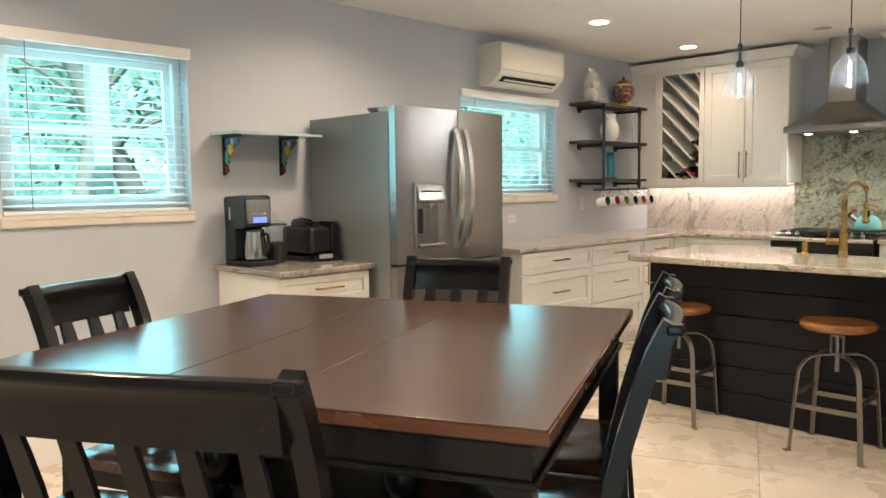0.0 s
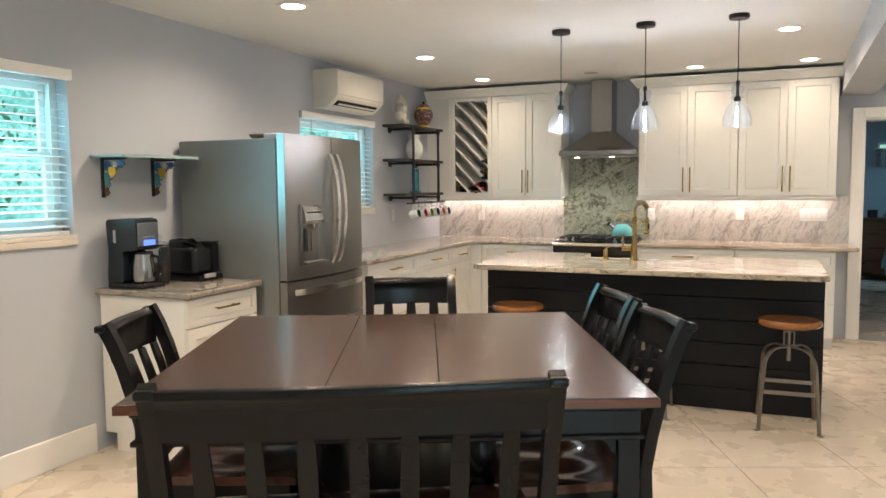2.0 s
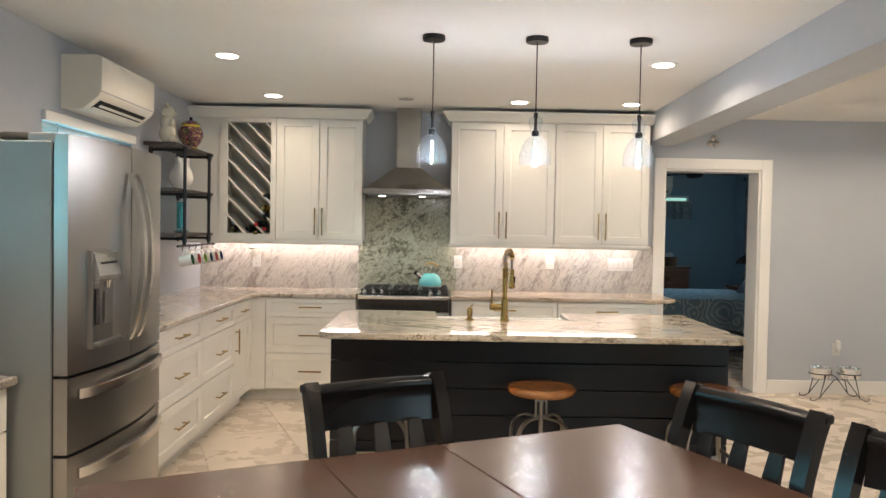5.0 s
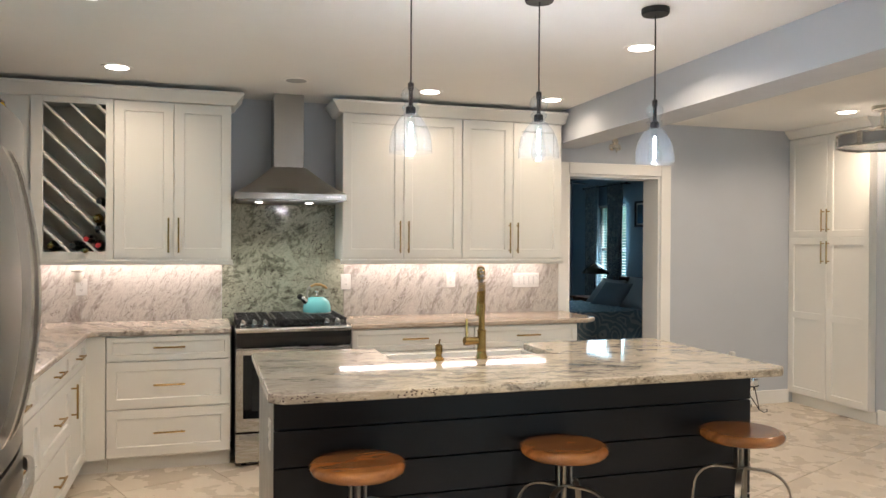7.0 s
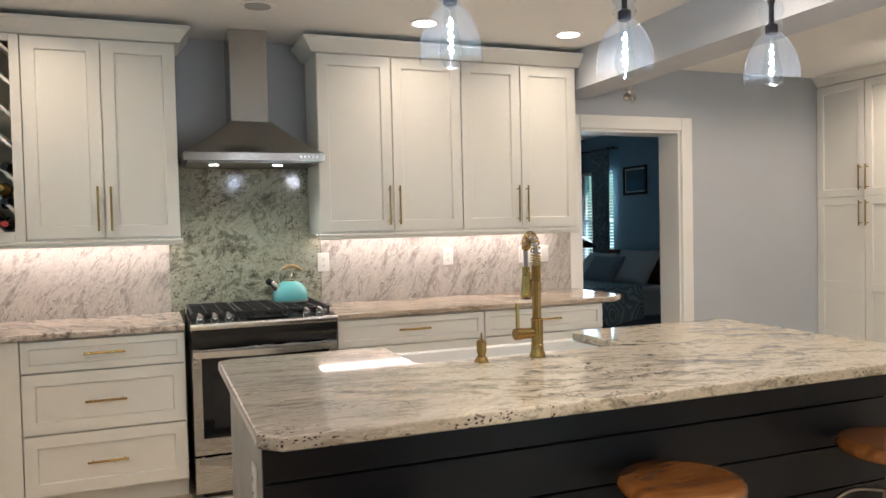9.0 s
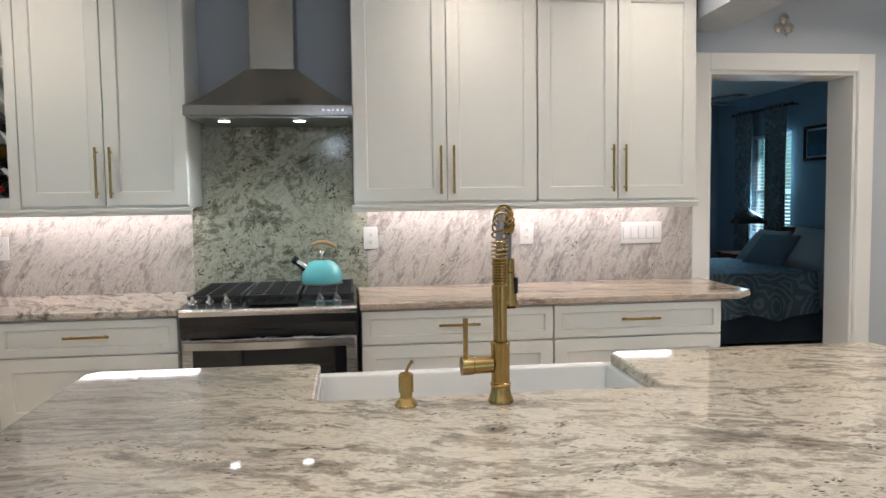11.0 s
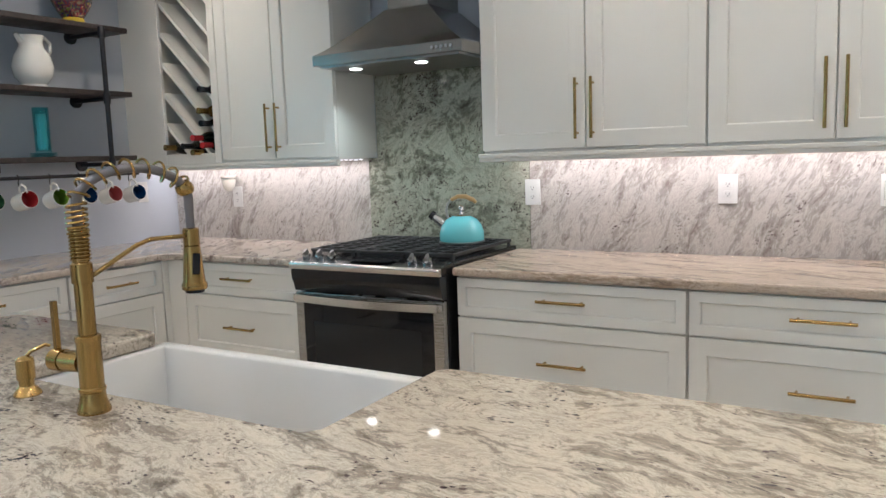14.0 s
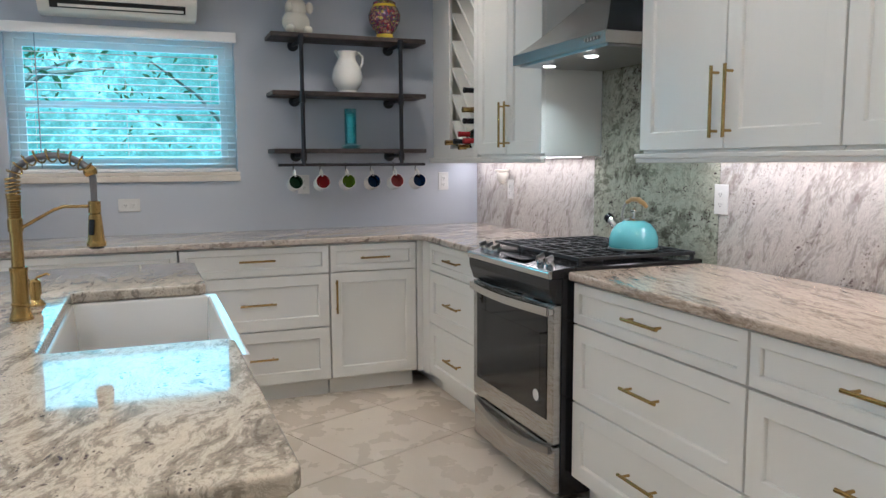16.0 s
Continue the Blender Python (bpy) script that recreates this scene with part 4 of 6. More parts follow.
part("support_arm", tube(bmesh.new(), [(0.006, 0.016, 0.236), (0.016, 0.05, 0.256), (0.028, 0.092, 0.280), (0.036, 0.115, 0.288), (hx - 0.003, hy - 0.014, 0.288)], 0.0042, 10), M["brass"], fc)

sd = thing("soap_dispenser", (2.374, -2.419, IT + 0.038), 0, "brushed gold soap dispenser beside the faucet on the island", "soap dispenser")
part("dispenser_base", lathe(bmesh.new(), [(0.025, 0), (0.025, 0.004), (0.018, 0.014), (0.0135, 0.018), (0.0135, 0.032)], 24), M["brass"], sd)
part("pump_cap", lathe(bmesh.new(), [(0.0165, 0.031), (0.0165, 0.068), (0.013, 0.072), (0.004, 0.075)], 24), M["brass"], sd)
part("nozzle", tube(bmesh.new(), [(0.0, 0.0, 0.070), (0.005, 0.010, 0.081), (0.016, 0.034, 0.090), (0.018, 0.040, 0.086)], 0.0035, 8), M["brass"], sd)

# ---------------------------------------------------------------- fridge
FY0, FY1 = -4.225, -3.312
fr = thing("refrigerator", (0, 0, 0.014), 0, "stainless french-door refrigerator with two lower drawers and a dispenser", "refrigerator")
part("fridge_body", box(0.045, 0.775, FY0 + 0.004, FY1 - 0.004, 0.02, 1.757, 0.004), M["steel_side"], fr)
part("fridge_feet", box(0.10, 0.70, FY0 + 0.05, FY1 - 0.05, -0.014, 0.021), M["black_matte"], fr)
part("gasket", box(0.775, 0.785, FY0 + 0.012, FY1 - 0.012, 0.06, 1.75), M["dark_slot"], fr)


def bowed(y0, y1, z0, z1, x0=0.785, thick=0.05, bow=0.045):
    """A fridge front that bulges towards the room over the whole width of the fridge."""
    yc, half = (FY0 + FY1) / 2, (FY1 - FY0) / 2
    face = lambda y: x0 + thick + bow * (1 - ((y - yc) / half) ** 2)
    k = 10
    ys = [y0 + (y1 - y0) * i / k for i in range(k + 1)]
    poly = [(x0, y0)] + [(x0, y1)] + [(face(y), y) for y in reversed(ys)]
    return prism(bmesh.new(), poly, z0, z1, "z"), face


YC = (FY0 + FY1) / 2
bmL, face = bowed(FY0, YC - 0.003, 0.905, 1.782)
doorL = part("fridge_door", bmL, M["steel"], fr)
bmR, _ = bowed(YC + 0.003, FY1, 0.905, 1.782)
doorR = part("fridge_door", bmR, M["steel"], fr)
b1, _ = bowed(FY0, FY1, 0.615, 0.893)
dw1 = part("freezer_drawer", b1, M["steel"], fr)
b2, _ = bowed(FY0, FY1, 0.06, 0.603)
dw2 = part("freezer_drawer", b2, M["steel"], fr)
for dd, y in ((doorL, YC - 0.038), (doorR, YC + 0.042)):
    q = [(face(y) + 0.008 + 0.060 * math.sin(math.pi * i / 20) ** 0.7, y, 0.985 + 0.685 * i / 20) for i in range(21)]
    part("handle", tube(bmesh.new(), q, 0, flat=(0.020, 0.032, (0, 1, 0))), M["bar"], dd)
for dd, z in ((dw1, 0.83), (dw2, 0.535)):
    q = []
    for i in range(21):
        y = FY0 + 0.05 + (FY1 - FY0 - 0.10) * i / 20
        q.append((face(y) + 0.008 + 0.028 * math.sin(math.pi * i / 20) ** 0.4, y, z))
    part("handle", tube(bmesh.new(), q, 0, flat=(0.036, 0.016, (1, 0, 0))), M["bar"], dd)
dy0, dy1 = -4.105, -3.895
fx = face(-4.0)
dsp = part("water_dispenser", box(fx - 0.02, fx + 0.004, dy0 - 0.008, dy1 + 0.008, 0.985, 1.362, 0.003), M["steel"], doorL)
part("dispenser_recess", box(fx + 0.0042, fx + 0.0056, dy0, dy1, 1.0, 1.235, 0.0005), M["recess"], dsp, "dull grey recess")
bm = bmesh.new()
prism(bm, [(fx + 0.004, 1.238), (fx + 0.026, 1.240), (fx + 0.030, 1.262), (fx + 0.022, 1.300), (fx + 0.010, 1.345), (fx + 0.004, 1.355)], dy0, dy1, "y", 0.002)
part("control_panel", bm, M["chrome_soft"], dsp, "glossy curved control panel")
part("display", box(fx + 0.0185, fx + 0.0205, dy0 + 0.03, dy1 - 0.03, 1.303, 1.314), M["dark_slot"], dsp)
part("nozzle", tube(bmesh.new(), [(fx + 0.014, -4.0, 1.242), (fx + 0.014, -4.0, 1.212)], [0.016, 0.010], 14), M["chrome"], dsp)
part("paddle", box(fx + 0.006, fx + 0.014, -4.095, -4.062, 1.075, 1.215, 0.004, 2), M["black_plastic"], dsp)
part("paddle", box(fx + 0.006, fx + 0.012, -4.020, -3.960, 1.075, 1.200, 0.004, 2), M["recess"], dsp, "grey water paddle")
part("drip_tray", box(fx + 0.004, fx + 0.030, dy0, dy1, 0.992, 1.012, 0.004), M["recess"], dsp)
for y in (FY0 + 0.05, FY1 - 0.05):
    part("hinge_cover", box(0.68, 0.80, y - 0.035, y + 0.035, 1.757, 1.787, 0.006, 2), M["grey_plastic"], fr)
gl = thing("glass_dish", (0.62, -4.13, 1.771), 0, "small clear glass dish with a metal rim on the fridge", "dish")
part("dish_bowl", lathe(bmesh.new(), [(0.05, 0), (0.075, 0.012), (0.085, 0.03), (0.080, 0.03), (0.07, 0.013), (0.002, 0.005)], 28), M["steel"], gl)


# ---------------------------------------------------------------- windows on the west wall
def window(idx, w, post_cord):
    y0, y1, z0, z1 = w
    c = thing("window_%d" % idx, (0, 0, 0), 0, kind="structure")
    zm = 1.66
    fr = bmesh.new()
    for a, b, p, q in ((y0, y1, z0, z0 + 0.04), (y0, y1, z1 - 0.03, z1), (y0, y0 + 0.045, z0 + 0.04, z1 - 0.03), (y1 - 0.045, y1, z0 + 0.04, z1 - 0.03)):
        bx(fr, -0.15, -0.085, a, b, p, q, 0.002)
    part("window_frame", fr, M["trim"], c)
    for k, (p, q, x0) in enumerate(((z0 + 0.04, zm + 0.02, -0.118), (zm - 0.02, z1 - 0.03, -0.142))):
        s = bmesh.new()
        a, b, t = y0 + 0.046, y1 - 0.046, 0.038
        for e in ((a, b, p, p + t), (a, b, q - t, q), (a, a + t, p + t, q - t), (b - t, b, p + t, q - t)):
            bx(s, x0, x0 + 0.022, *e, 0.002)
        so = part("sash", s, M["trim"], c)
        g = part("pane", box(x0 + 0.008, x0 + 0.012, a + t, b - t, p + t, q - t), M["pane"], so, smooth=0)
        g.visible_shadow = False
    sill = bmesh.new()
    bx(sill, -0.085, 0.012, y0 - 0.012, y1 + 0.012, z0 - 0.022, z0 - 0.001, 0.004, 2)
    bx(sill, 0.0005, 0.016, y0 - 0.012, y1 + 0.012, z0 - 0.058, z0 - 0.0225, 0.006, 2)
    part("window_sill", sill, M["sill"], c, "pale marble sill")
    # slatted blind hanging inside the opening
    bl = thing("window_blind", (0, 0, 0), 0, "white horizontal slatted blind, lowered with the slats open", "blind", "window blinds")
    part("valance", box(-0.012, 0.030, y0 - 0.01, y1 + 0.01, z1 - 0.012, z1 + 0.045, 0.004, 2), M["trim"], bl)
    n = int((z1 - z0 - 0.07) / 0.0415)
    one = None
    for i in range(n):
        z = z0 + 0.045 + i * 0.0415
        m = pose(-0.045, 0, z, 0, 10, 0)
        if one is None:
            one = part("slat", box(-0.0245, 0.0245, y0 + 0.008, y1 - 0.008, -0.0016, 0.0016), M["blind"], bl, smooth=0)
            one.matrix_local = m
        else:
            again("slat", one, bl, m)
    part("bottom_rail", box(-0.068, -0.022, y0 + 0.008, y1 - 0.008, z0 + 0.001, z0 + 0.020, 0.003), M["trim"], bl)
    for y in (y0 + 0.14, (y0 + y1) / 2, y1 - 0.14):
        part("ladder_cord", cyl(bmesh.new(), (-0.021, y, z0 + 0.02), (-0.021, y, z1 - 0.012), 0.0008, 6), M["trim"], bl)
    part("tilt_wand", cyl(bmesh.new(), (0.004, y0 + post_cord, z0 + 0.03), (0.004, y0 + post_cord, z1 - 0.012), 0.003, 8), M["grey_plastic"], bl)


M["sill"] = paint("marble_sill", (0.66, 0.60, 0.52), 0.3, 0.12, 0.02)
M["blind"] = mat("blind_slat", (0.85, 0.86, 0.86), 0.45)
window(1, W1, 0.13)
window(2, W2, 0.16)

# ---------------------------------------------------------------- outside
solid("ground", box(-60, -0.2, -60, 50, -0.32, -0.3), paint("lawn", (0.07, 0.12, 0.03), 0.95, 0.3, 0.3, 30), kind="structure", smooth=0)
for y in (-5.013, -0.28, -9.6):
    solid("porch_post", box(-1.26, -1.14, y - 0.06, y + 0.06, -0.3, 2.9, 0.005), M["trim"], "white painted square porch post", "post", "porch posts")
M["leaf"] = mat("leaf", (0.08, 0.15, 0.07), 0.42)
_w = Net(M["leaf"])
_k = _w.n.new("ShaderNodeNewGeometry")
_lc = _w.ramp(_k.outputs["Random Per Island"], [(0.0, (0.07, 0.13, 0.075)), (0.5, (0.11, 0.20, 0.10)), (1.0, (0.17, 0.27, 0.14))])
_w.base(_lc)
_tr, _mx = _w.n.new("ShaderNodeBsdfTranslucent"), _w.n.new("ShaderNodeMixShader")
_tr.inputs[0].default_value, _mx.inputs[0].default_value = (0.22, 0.40, 0.18, 1), 0.5
_w.put(_w.b.outputs[0], _mx.inputs[1])
_w.put(_tr.outputs[0], _mx.inputs[2])
_w.put(_mx.outputs[0], _w.n["Material Output"].inputs[0])
M["bark"] = paint("bark", (0.40, 0.37, 0.33), 0.9, 0.35, 0.6, 24)


def tree(x, y, lean, hgt, crown_r, seed, count=2600):
    rn = random.Random(seed)
    t = thing("tree", (x, y, -0.3), 0, "broad leafy tree with a leaning grey trunk", "tree", "garden trees")
    bm = bmesh.new()
    top = Vector((lean[0], lean[1], hgt))
    tube(bm, [top * k + Vector((0, 0.12 * math.sin(k * 5), 0)) for k in (0, 0.25, 0.5, 0.75, 1.0)], [0.20, 0.16, 0.13, 0.10, 0.06], 10)
    tips = []
    for i in range(6):
        a, k = rn.uniform(0, 6.28), rn.uniform(0.35, 0.95)
        s = top * k
        e = s + Vector((math.cos(a), math.sin(a), rn.uniform(0.1, 0.8))) * crown_r * rn.uniform(0.5, 0.9)
        tube(bm, [s, (s + e) / 2 + Vector((0, 0, 0.15)), e], [0.04, 0.025, 0.01], 6)
        tips.append(e)
    part("trunk", bm, M["bark"], t)
    bm = bmesh.new()
    for i in range(count):
        c = rn.choice(tips) + Vector((rn.gauss(0, 1), rn.gauss(0, 1), rn.gauss(0, 0.8))) * crown_r * 0.36
        if c.z < 0.2:
            continue
        u = Vector((rn.gauss(0, 1), rn.gauss(0, 1), rn.gauss(0, 1))).normalized()
        v = u.orthogonal().normalized()
        s = rn.uniform(0.03, 0.075)
        bm.faces.new([bm.verts.new(c + u * s), bm.verts.new(c + v * s * 0.45), bm.verts.new(c - u * s), bm.verts.new(c - v * s * 0.45)])
    part("crown", bm, M["leaf"], t, smooth=0)


for i, (x, y, lx, ly, hh, cr) in enumerate(((-4.2, -4.6, -0.5, 1.3, 3.4, 1.8), (-4.6, -2.9, 0.2, -1.2, 3.6, 1.9), (-5.5, 0.6, 0.3, 0.9, 3.6, 2.0), (-6.0, -8.0, 0.2, 0.8, 3.8, 2.2),
                                            (-7.5, 3.5, 0, 0, 4.0, 2.3), (-8.5, -5.8, 0.5, 0.2, 4.6, 2.6), (-8.0, -0.5, 0.4, -0.4, 4.4, 2.5))):
    tree(x, y, (lx, ly), hh, cr, 11 + i, 220)


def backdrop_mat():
    """Far foliage with sky showing through; its sunlight is painted in as the sheet's own glow."""
    m = bpy.data.materials.new("glowing_garden_backdrop")
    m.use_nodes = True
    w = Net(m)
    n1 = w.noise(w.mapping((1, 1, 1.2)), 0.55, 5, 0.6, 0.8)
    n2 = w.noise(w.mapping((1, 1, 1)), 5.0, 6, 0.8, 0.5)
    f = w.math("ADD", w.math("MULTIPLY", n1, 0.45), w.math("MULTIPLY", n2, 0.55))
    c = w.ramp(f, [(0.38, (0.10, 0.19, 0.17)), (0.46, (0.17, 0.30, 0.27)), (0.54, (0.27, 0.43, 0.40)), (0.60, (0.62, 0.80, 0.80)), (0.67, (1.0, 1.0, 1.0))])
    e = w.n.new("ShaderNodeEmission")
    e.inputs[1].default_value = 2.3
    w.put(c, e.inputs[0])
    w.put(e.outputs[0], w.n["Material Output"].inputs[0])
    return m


# upright sheet that emits the painted garden brightness itself
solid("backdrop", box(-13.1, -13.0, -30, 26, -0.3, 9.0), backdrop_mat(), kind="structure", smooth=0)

# ---------------------------------------------------------------- air conditioner
def air_conditioner(at, rz, w, label):
    a = thing("air_conditioner", at, rz, label, "air conditioner")
    prof = [(0.0, 0.0), (-0.115, 0.0), (-0.135, 0.006), (-0.212, 0.068), (-0.228, 0.088), (-0.236, 0.115), (-0.238, 0.285), (-0.230, 0.302), (-0.21, 0.31), (0.0, 0.31)]
    part("ac_housing", prism(bmesh.new(), prof, 0.0, w, "x", 0.004, 2), M["ac"], a, smooth=50)
    part("outlet_slot", moved(box(0.06, w - 0.06, -0.034, 0.034, -0.003, 0.002), pose(0, -0.1745, 0.0365, -39, 0, 0)), M["dark_slot"], a, "dark air outlet")
    part("louver", moved(box(0.10, w - 0.07, -0.009, 0.009, -0.0015, 0.0015, 0.0005), pose(0, -0.1795, 0.0315, -39, 0, 0)), M["ac"], a)
    part("lower_flap", moved(box(0.06, w - 0.06, -0.010, 0.010, -0.002, 0.002, 0.001), pose(0, -0.152, 0.0145, -39, 0, 0)), M["ac"], a)
    part("panel_line", box(0.004, w - 0.004, -0.2375, -0.228, 0.100, 0.103), M["grey_plastic"], a)
    return a


air_conditioner((0.001, -2.60, 2.128), 90, 0.80, "cream wall-mounted split air conditioner above the window")

# ---------------------------------------------------------------- pipe shelf with mugs
SHX, SY0, SY1 = 0.246, -1.405, -0.457
sf = thing("pipe_shelf", (0, 0, 0), 0, "dark wood boards on a black iron pipe frame, holding crockery", "shelf")
for z in (2.078, 1.745, 1.408):
    part("shelf_board", box(0.012, SHX, SY0, SY1, z - 0.026, z, 0.003), M["shelf"], sf)
for y in (-1.235, -0.628):
    part("upright_pipe", cyl(bmesh.new(), (0.262, y, 1.305), (0.262, y, 2.052), 0.0125, 14), M["pipe"], sf)
    for z in (2.035, 1.702, 1.365):
        br = part("bracket_pipe", cyl(bmesh.new(), (0.0, y, z), (0.262, y, z), 0.0115, 12), M["pipe"], sf)
        part("pipe_flange", cyl(bmesh.new(), (0.0, y, z), (0.012, y, z), 0.034, 18), M["pipe"], br)
        part("pipe_tee", cyl(bmesh.new(), (0.262, y, z - 0.028), (0.262, y, z + 0.028), 0.018, 14), M["pipe"], br)
part("mug_rod", cyl(bmesh.new(), (0.262, -1.385, 1.312), (0.262, -0.475, 1.312), 0.009, 12), M["pipe"], sf)
M["mug"] = paint("mug_white", (0.74, 0.73, 0.69), 0.15, 0.02, 0)
for y, cm, cn in ((-1.300, "dkgreen", "dark green"), (-1.142, "red", "red"), (-0.987, "green", "lime green"), (-0.832, "blue", "navy blue"), (-0.686, "coral", "coral red"), (-0.542, "blue", "deep blue")):
    hk = thing("mug_hook", (0.262, y, 1.312), 0, "black iron s-hook on the mug rod", "hook", "mug hooks")
    part("hook_wire", tube(bmesh.new(), [(0.0, 0, 0.014), (0.012, 0, 0.008), (0.013, 0, -0.006), (0.004, 0, -0.022), (0.006, 0, -0.038), (0.018, 0, -0.040), (0.022, 0, -0.030)], 0.0025, 8), M["pipe"], hk)
    mg = thing("mug", (0.300, y, 1.205), 0, "white patterned mug with a %s inside, hanging from its handle" % cn, "mug", "hanging mugs")
    turn = pose(0, 0, 0, 0, 78, 0)
    part("mug_body", moved(lathe(bmesh.new(), [(0.001, -0.05), (0.034, -0.05), (0.040, -0.044), (0.042, 0.0), (0.043, 0.046), (0.0395, 0.0475)], 28, cap=False), turn), M["mug"], mg)
    part("mug_inside", moved(lathe(bmesh.new(), [(0.0395, 0.0475), (0.0378, 0.035), (0.0365, -0.030), (0.020, -0.043), (0.001, -0.045)], 28, cap=False), turn), M[cm], mg, "%s glazed inside" % cn)
    part("mug_handle", tube(bmesh.new(), [(-0.028, 0, 0.040), (-0.026, 0, 0.066), (-0.004, 0, 0.078), (0.020, 0, 0.066), (0.030, 0, 0.040)], 0.0055, 10), M["mug"], mg)

# crockery
M["figure"] = mat("cream_glaze", (0.70, 0.66, 0.56), 0.14, coat=0.4)
bm = bmesh.new()
def blob(bm, c, r):
    vs = bmesh.ops.create_icosphere(bm, subdivisions=3, radius=1)["verts"]
    for v in vs:
        v.co = Vector((c[0] + v.co.x * r[0], c[1] + v.co.y * r[1], c[2] + v.co.z * r[2]))
for c, r in (((0, 0, 0.075), (0.062, 0.085, 0.075)), ((0, 0, 0.155), (0.055, 0.068, 0.065)), ((0.005, 0, 0.235), (0.052, 0.056, 0.05)), ((0, -0.035, 0.285), (0.016, 0.018, 0.022)), ((0, 0.038, 0.285), (0.016, 0.018, 0.022)),
             ((0.045, 0.0, 0.228), (0.022, 0.026, 0.018)), ((0.04, -0.055, 0.03), (0.032, 0.03, 0.028)), ((0.04, 0.055, 0.03), (0.032, 0.03, 0.028)), ((0.03, 0.075, 0.16), (0.02, 0.022, 0.035)), ((0.04, -0.06, 0.155), (0.02, 0.022, 0.03))):
    blob(bm, c, r)
solid("bear_figurine", bm, M["figure"], "cream glazed sitting bear cookie jar on the top board", "figurine", at=pose(0.13, -1.235, 2.078, 0, 0, 12), smooth=80)
gj = thing("ginger_jar", (0.125, -0.685, 2.078), 0, "round painted ceramic jar with a red and yellow pattern", "jar")
M["painted"] = mat("painted_ceramic", (0.5, 0.3, 0.2), 0.14, coat=0.4)
_w = Net(M["painted"])
_v = _w.voronoi(_w.mapping((1, 1, 1)), 34)
_c = _w.ramp(_w.noise(_w.co, 26, 3, 0.6, 1.0), [(0.36, (0.62, 0.52, 0.34)), (0.44, (0.45, 0.04, 0.03)), (0.52, (0.03, 0.07, 0.22)), (0.60, (0.60, 0.42, 0.06)), (0.66, (0.10, 0.20, 0.06))])
_w.base(_w.mix(_w.ramp(_v.outputs["Distance"], [(0.35, 0.0), (0.42, 0.6)]), _c, (0.04, 0.02, 0.03)))
part("jar_body", lathe(bmesh.new(), [(0.052, 0), (0.055, 0.012), (0.050, 0.035), (0.075, 0.07), (0.097, 0.115), (0.100, 0.15), (0.085, 0.19), (0.066, 0.205), (0.064, 0.212)], 36), M["painted"], gj)
part("foot_band", lathe(bmesh.new(), [(0.053, 0.001), (0.0568, 0.012), (0.0516, 0.034)], 36, cap=False), M["yellow"], gj, "yellow glazed foot band")
part("neck_band", lathe(bmesh.new(), [(0.079, 0.196), (0.070, 0.208), (0.068, 0.222)], 36, cap=False), M["yellow"], gj, "yellow glazed neck band")
lj = part("jar_lid", lathe(bmesh.new(), [(0.072, 0.213), (0.070, 0.226), (0.045, 0.246), (0.012, 0.255)], 32), M["painted"], gj)
part("lid_knob", lathe(bmesh.new(), [(0.007, 0.253), (0.014, 0.264), (0.012, 0.276), (0.003, 0.282)], 18), M["black_plastic"], lj)
pj = thing("pitcher", (0.13, -0.93, 1.745), 0, "white glazed pitcher with a curled handle on the middle board", "pitcher")
part("pitcher_body", lathe(bmesh.new(), [(0.056, 0), (0.062, 0.008), (0.056, 0.018), (0.086, 0.055), (0.095, 0.10), (0.084, 0.15), (0.058, 0.195), (0.053, 0.22), (0.064, 0.252), (0.060, 0.252), (0.050, 0.222)], 34), M["white_gloss"], pj)
part("pitcher_spout", tube(bmesh.new(), [(0, -0.035, 0.215), (0, -0.055, 0.24), (0, -0.075, 0.258)], [0.022, 0.018, 0.010], 14), M["white_gloss"], pj)
part("pitcher_handle", tube(bmesh.new(), [(0, 0.045, 0.235), (0, 0.075, 0.248), (0, 0.100, 0.225), (0, 0.098, 0.185), (0, 0.082, 0.160), (0, 0.078, 0.14)], 0.009, 12), M["white_gloss"], pj)
vs_ = thing("glass_vase", (0.13, -0.915, 1.432), 0, "tall turquoise glass vase standing on small blue plates", "vase")
part("vase_body", lathe(bmesh.new(), [(0.037, 0), (0.038, 0.22), (0.034, 0.222), (0.033, 0.01)], 28), M["glass_teal"], vs_)
part("vase_pattern", lathe(bmesh.new(), [(0.020, 0.012), (0.026, 0.06), (0.020, 0.10), (0.026, 0.15), (0.022, 0.19)], 16), mat("teal_fill", (0.30, 0.58, 0.62), 0.3), vs_)
M["plate"] = mat("teal_plate", (0.14, 0.36, 0.40), 0.15)
for i in range(3):
    solid("plate", lathe(bmesh.new(), [(0.035, 0), (0.060, 0.004), (0.062, 0.007), (0.034, 0.0035)], 28), M["plate"], "small turquoise plate in a stack on the lowest board", "plate", "stacked plates", at=pose(0.13, -0.915, 1.408 + i * 0.0075))

# ---------------------------------------------------------------- little shelf and coffee things over the small cabinet
ws = thing("wall_shelf", (0, 0, 0), 0, "narrow pale glass-green shelf on two painted scroll brackets", "shelf")
part("shelf_board", box(0.0, 0.24, -4.87, -4.27, 1.652, 1.668, 0.002), mat("pale_green_board", (0.30, 0.42, 0.42), 0.12), ws)
def painted(name, c):
    return paint(name, c, 0.3, 0.25, 0.0)


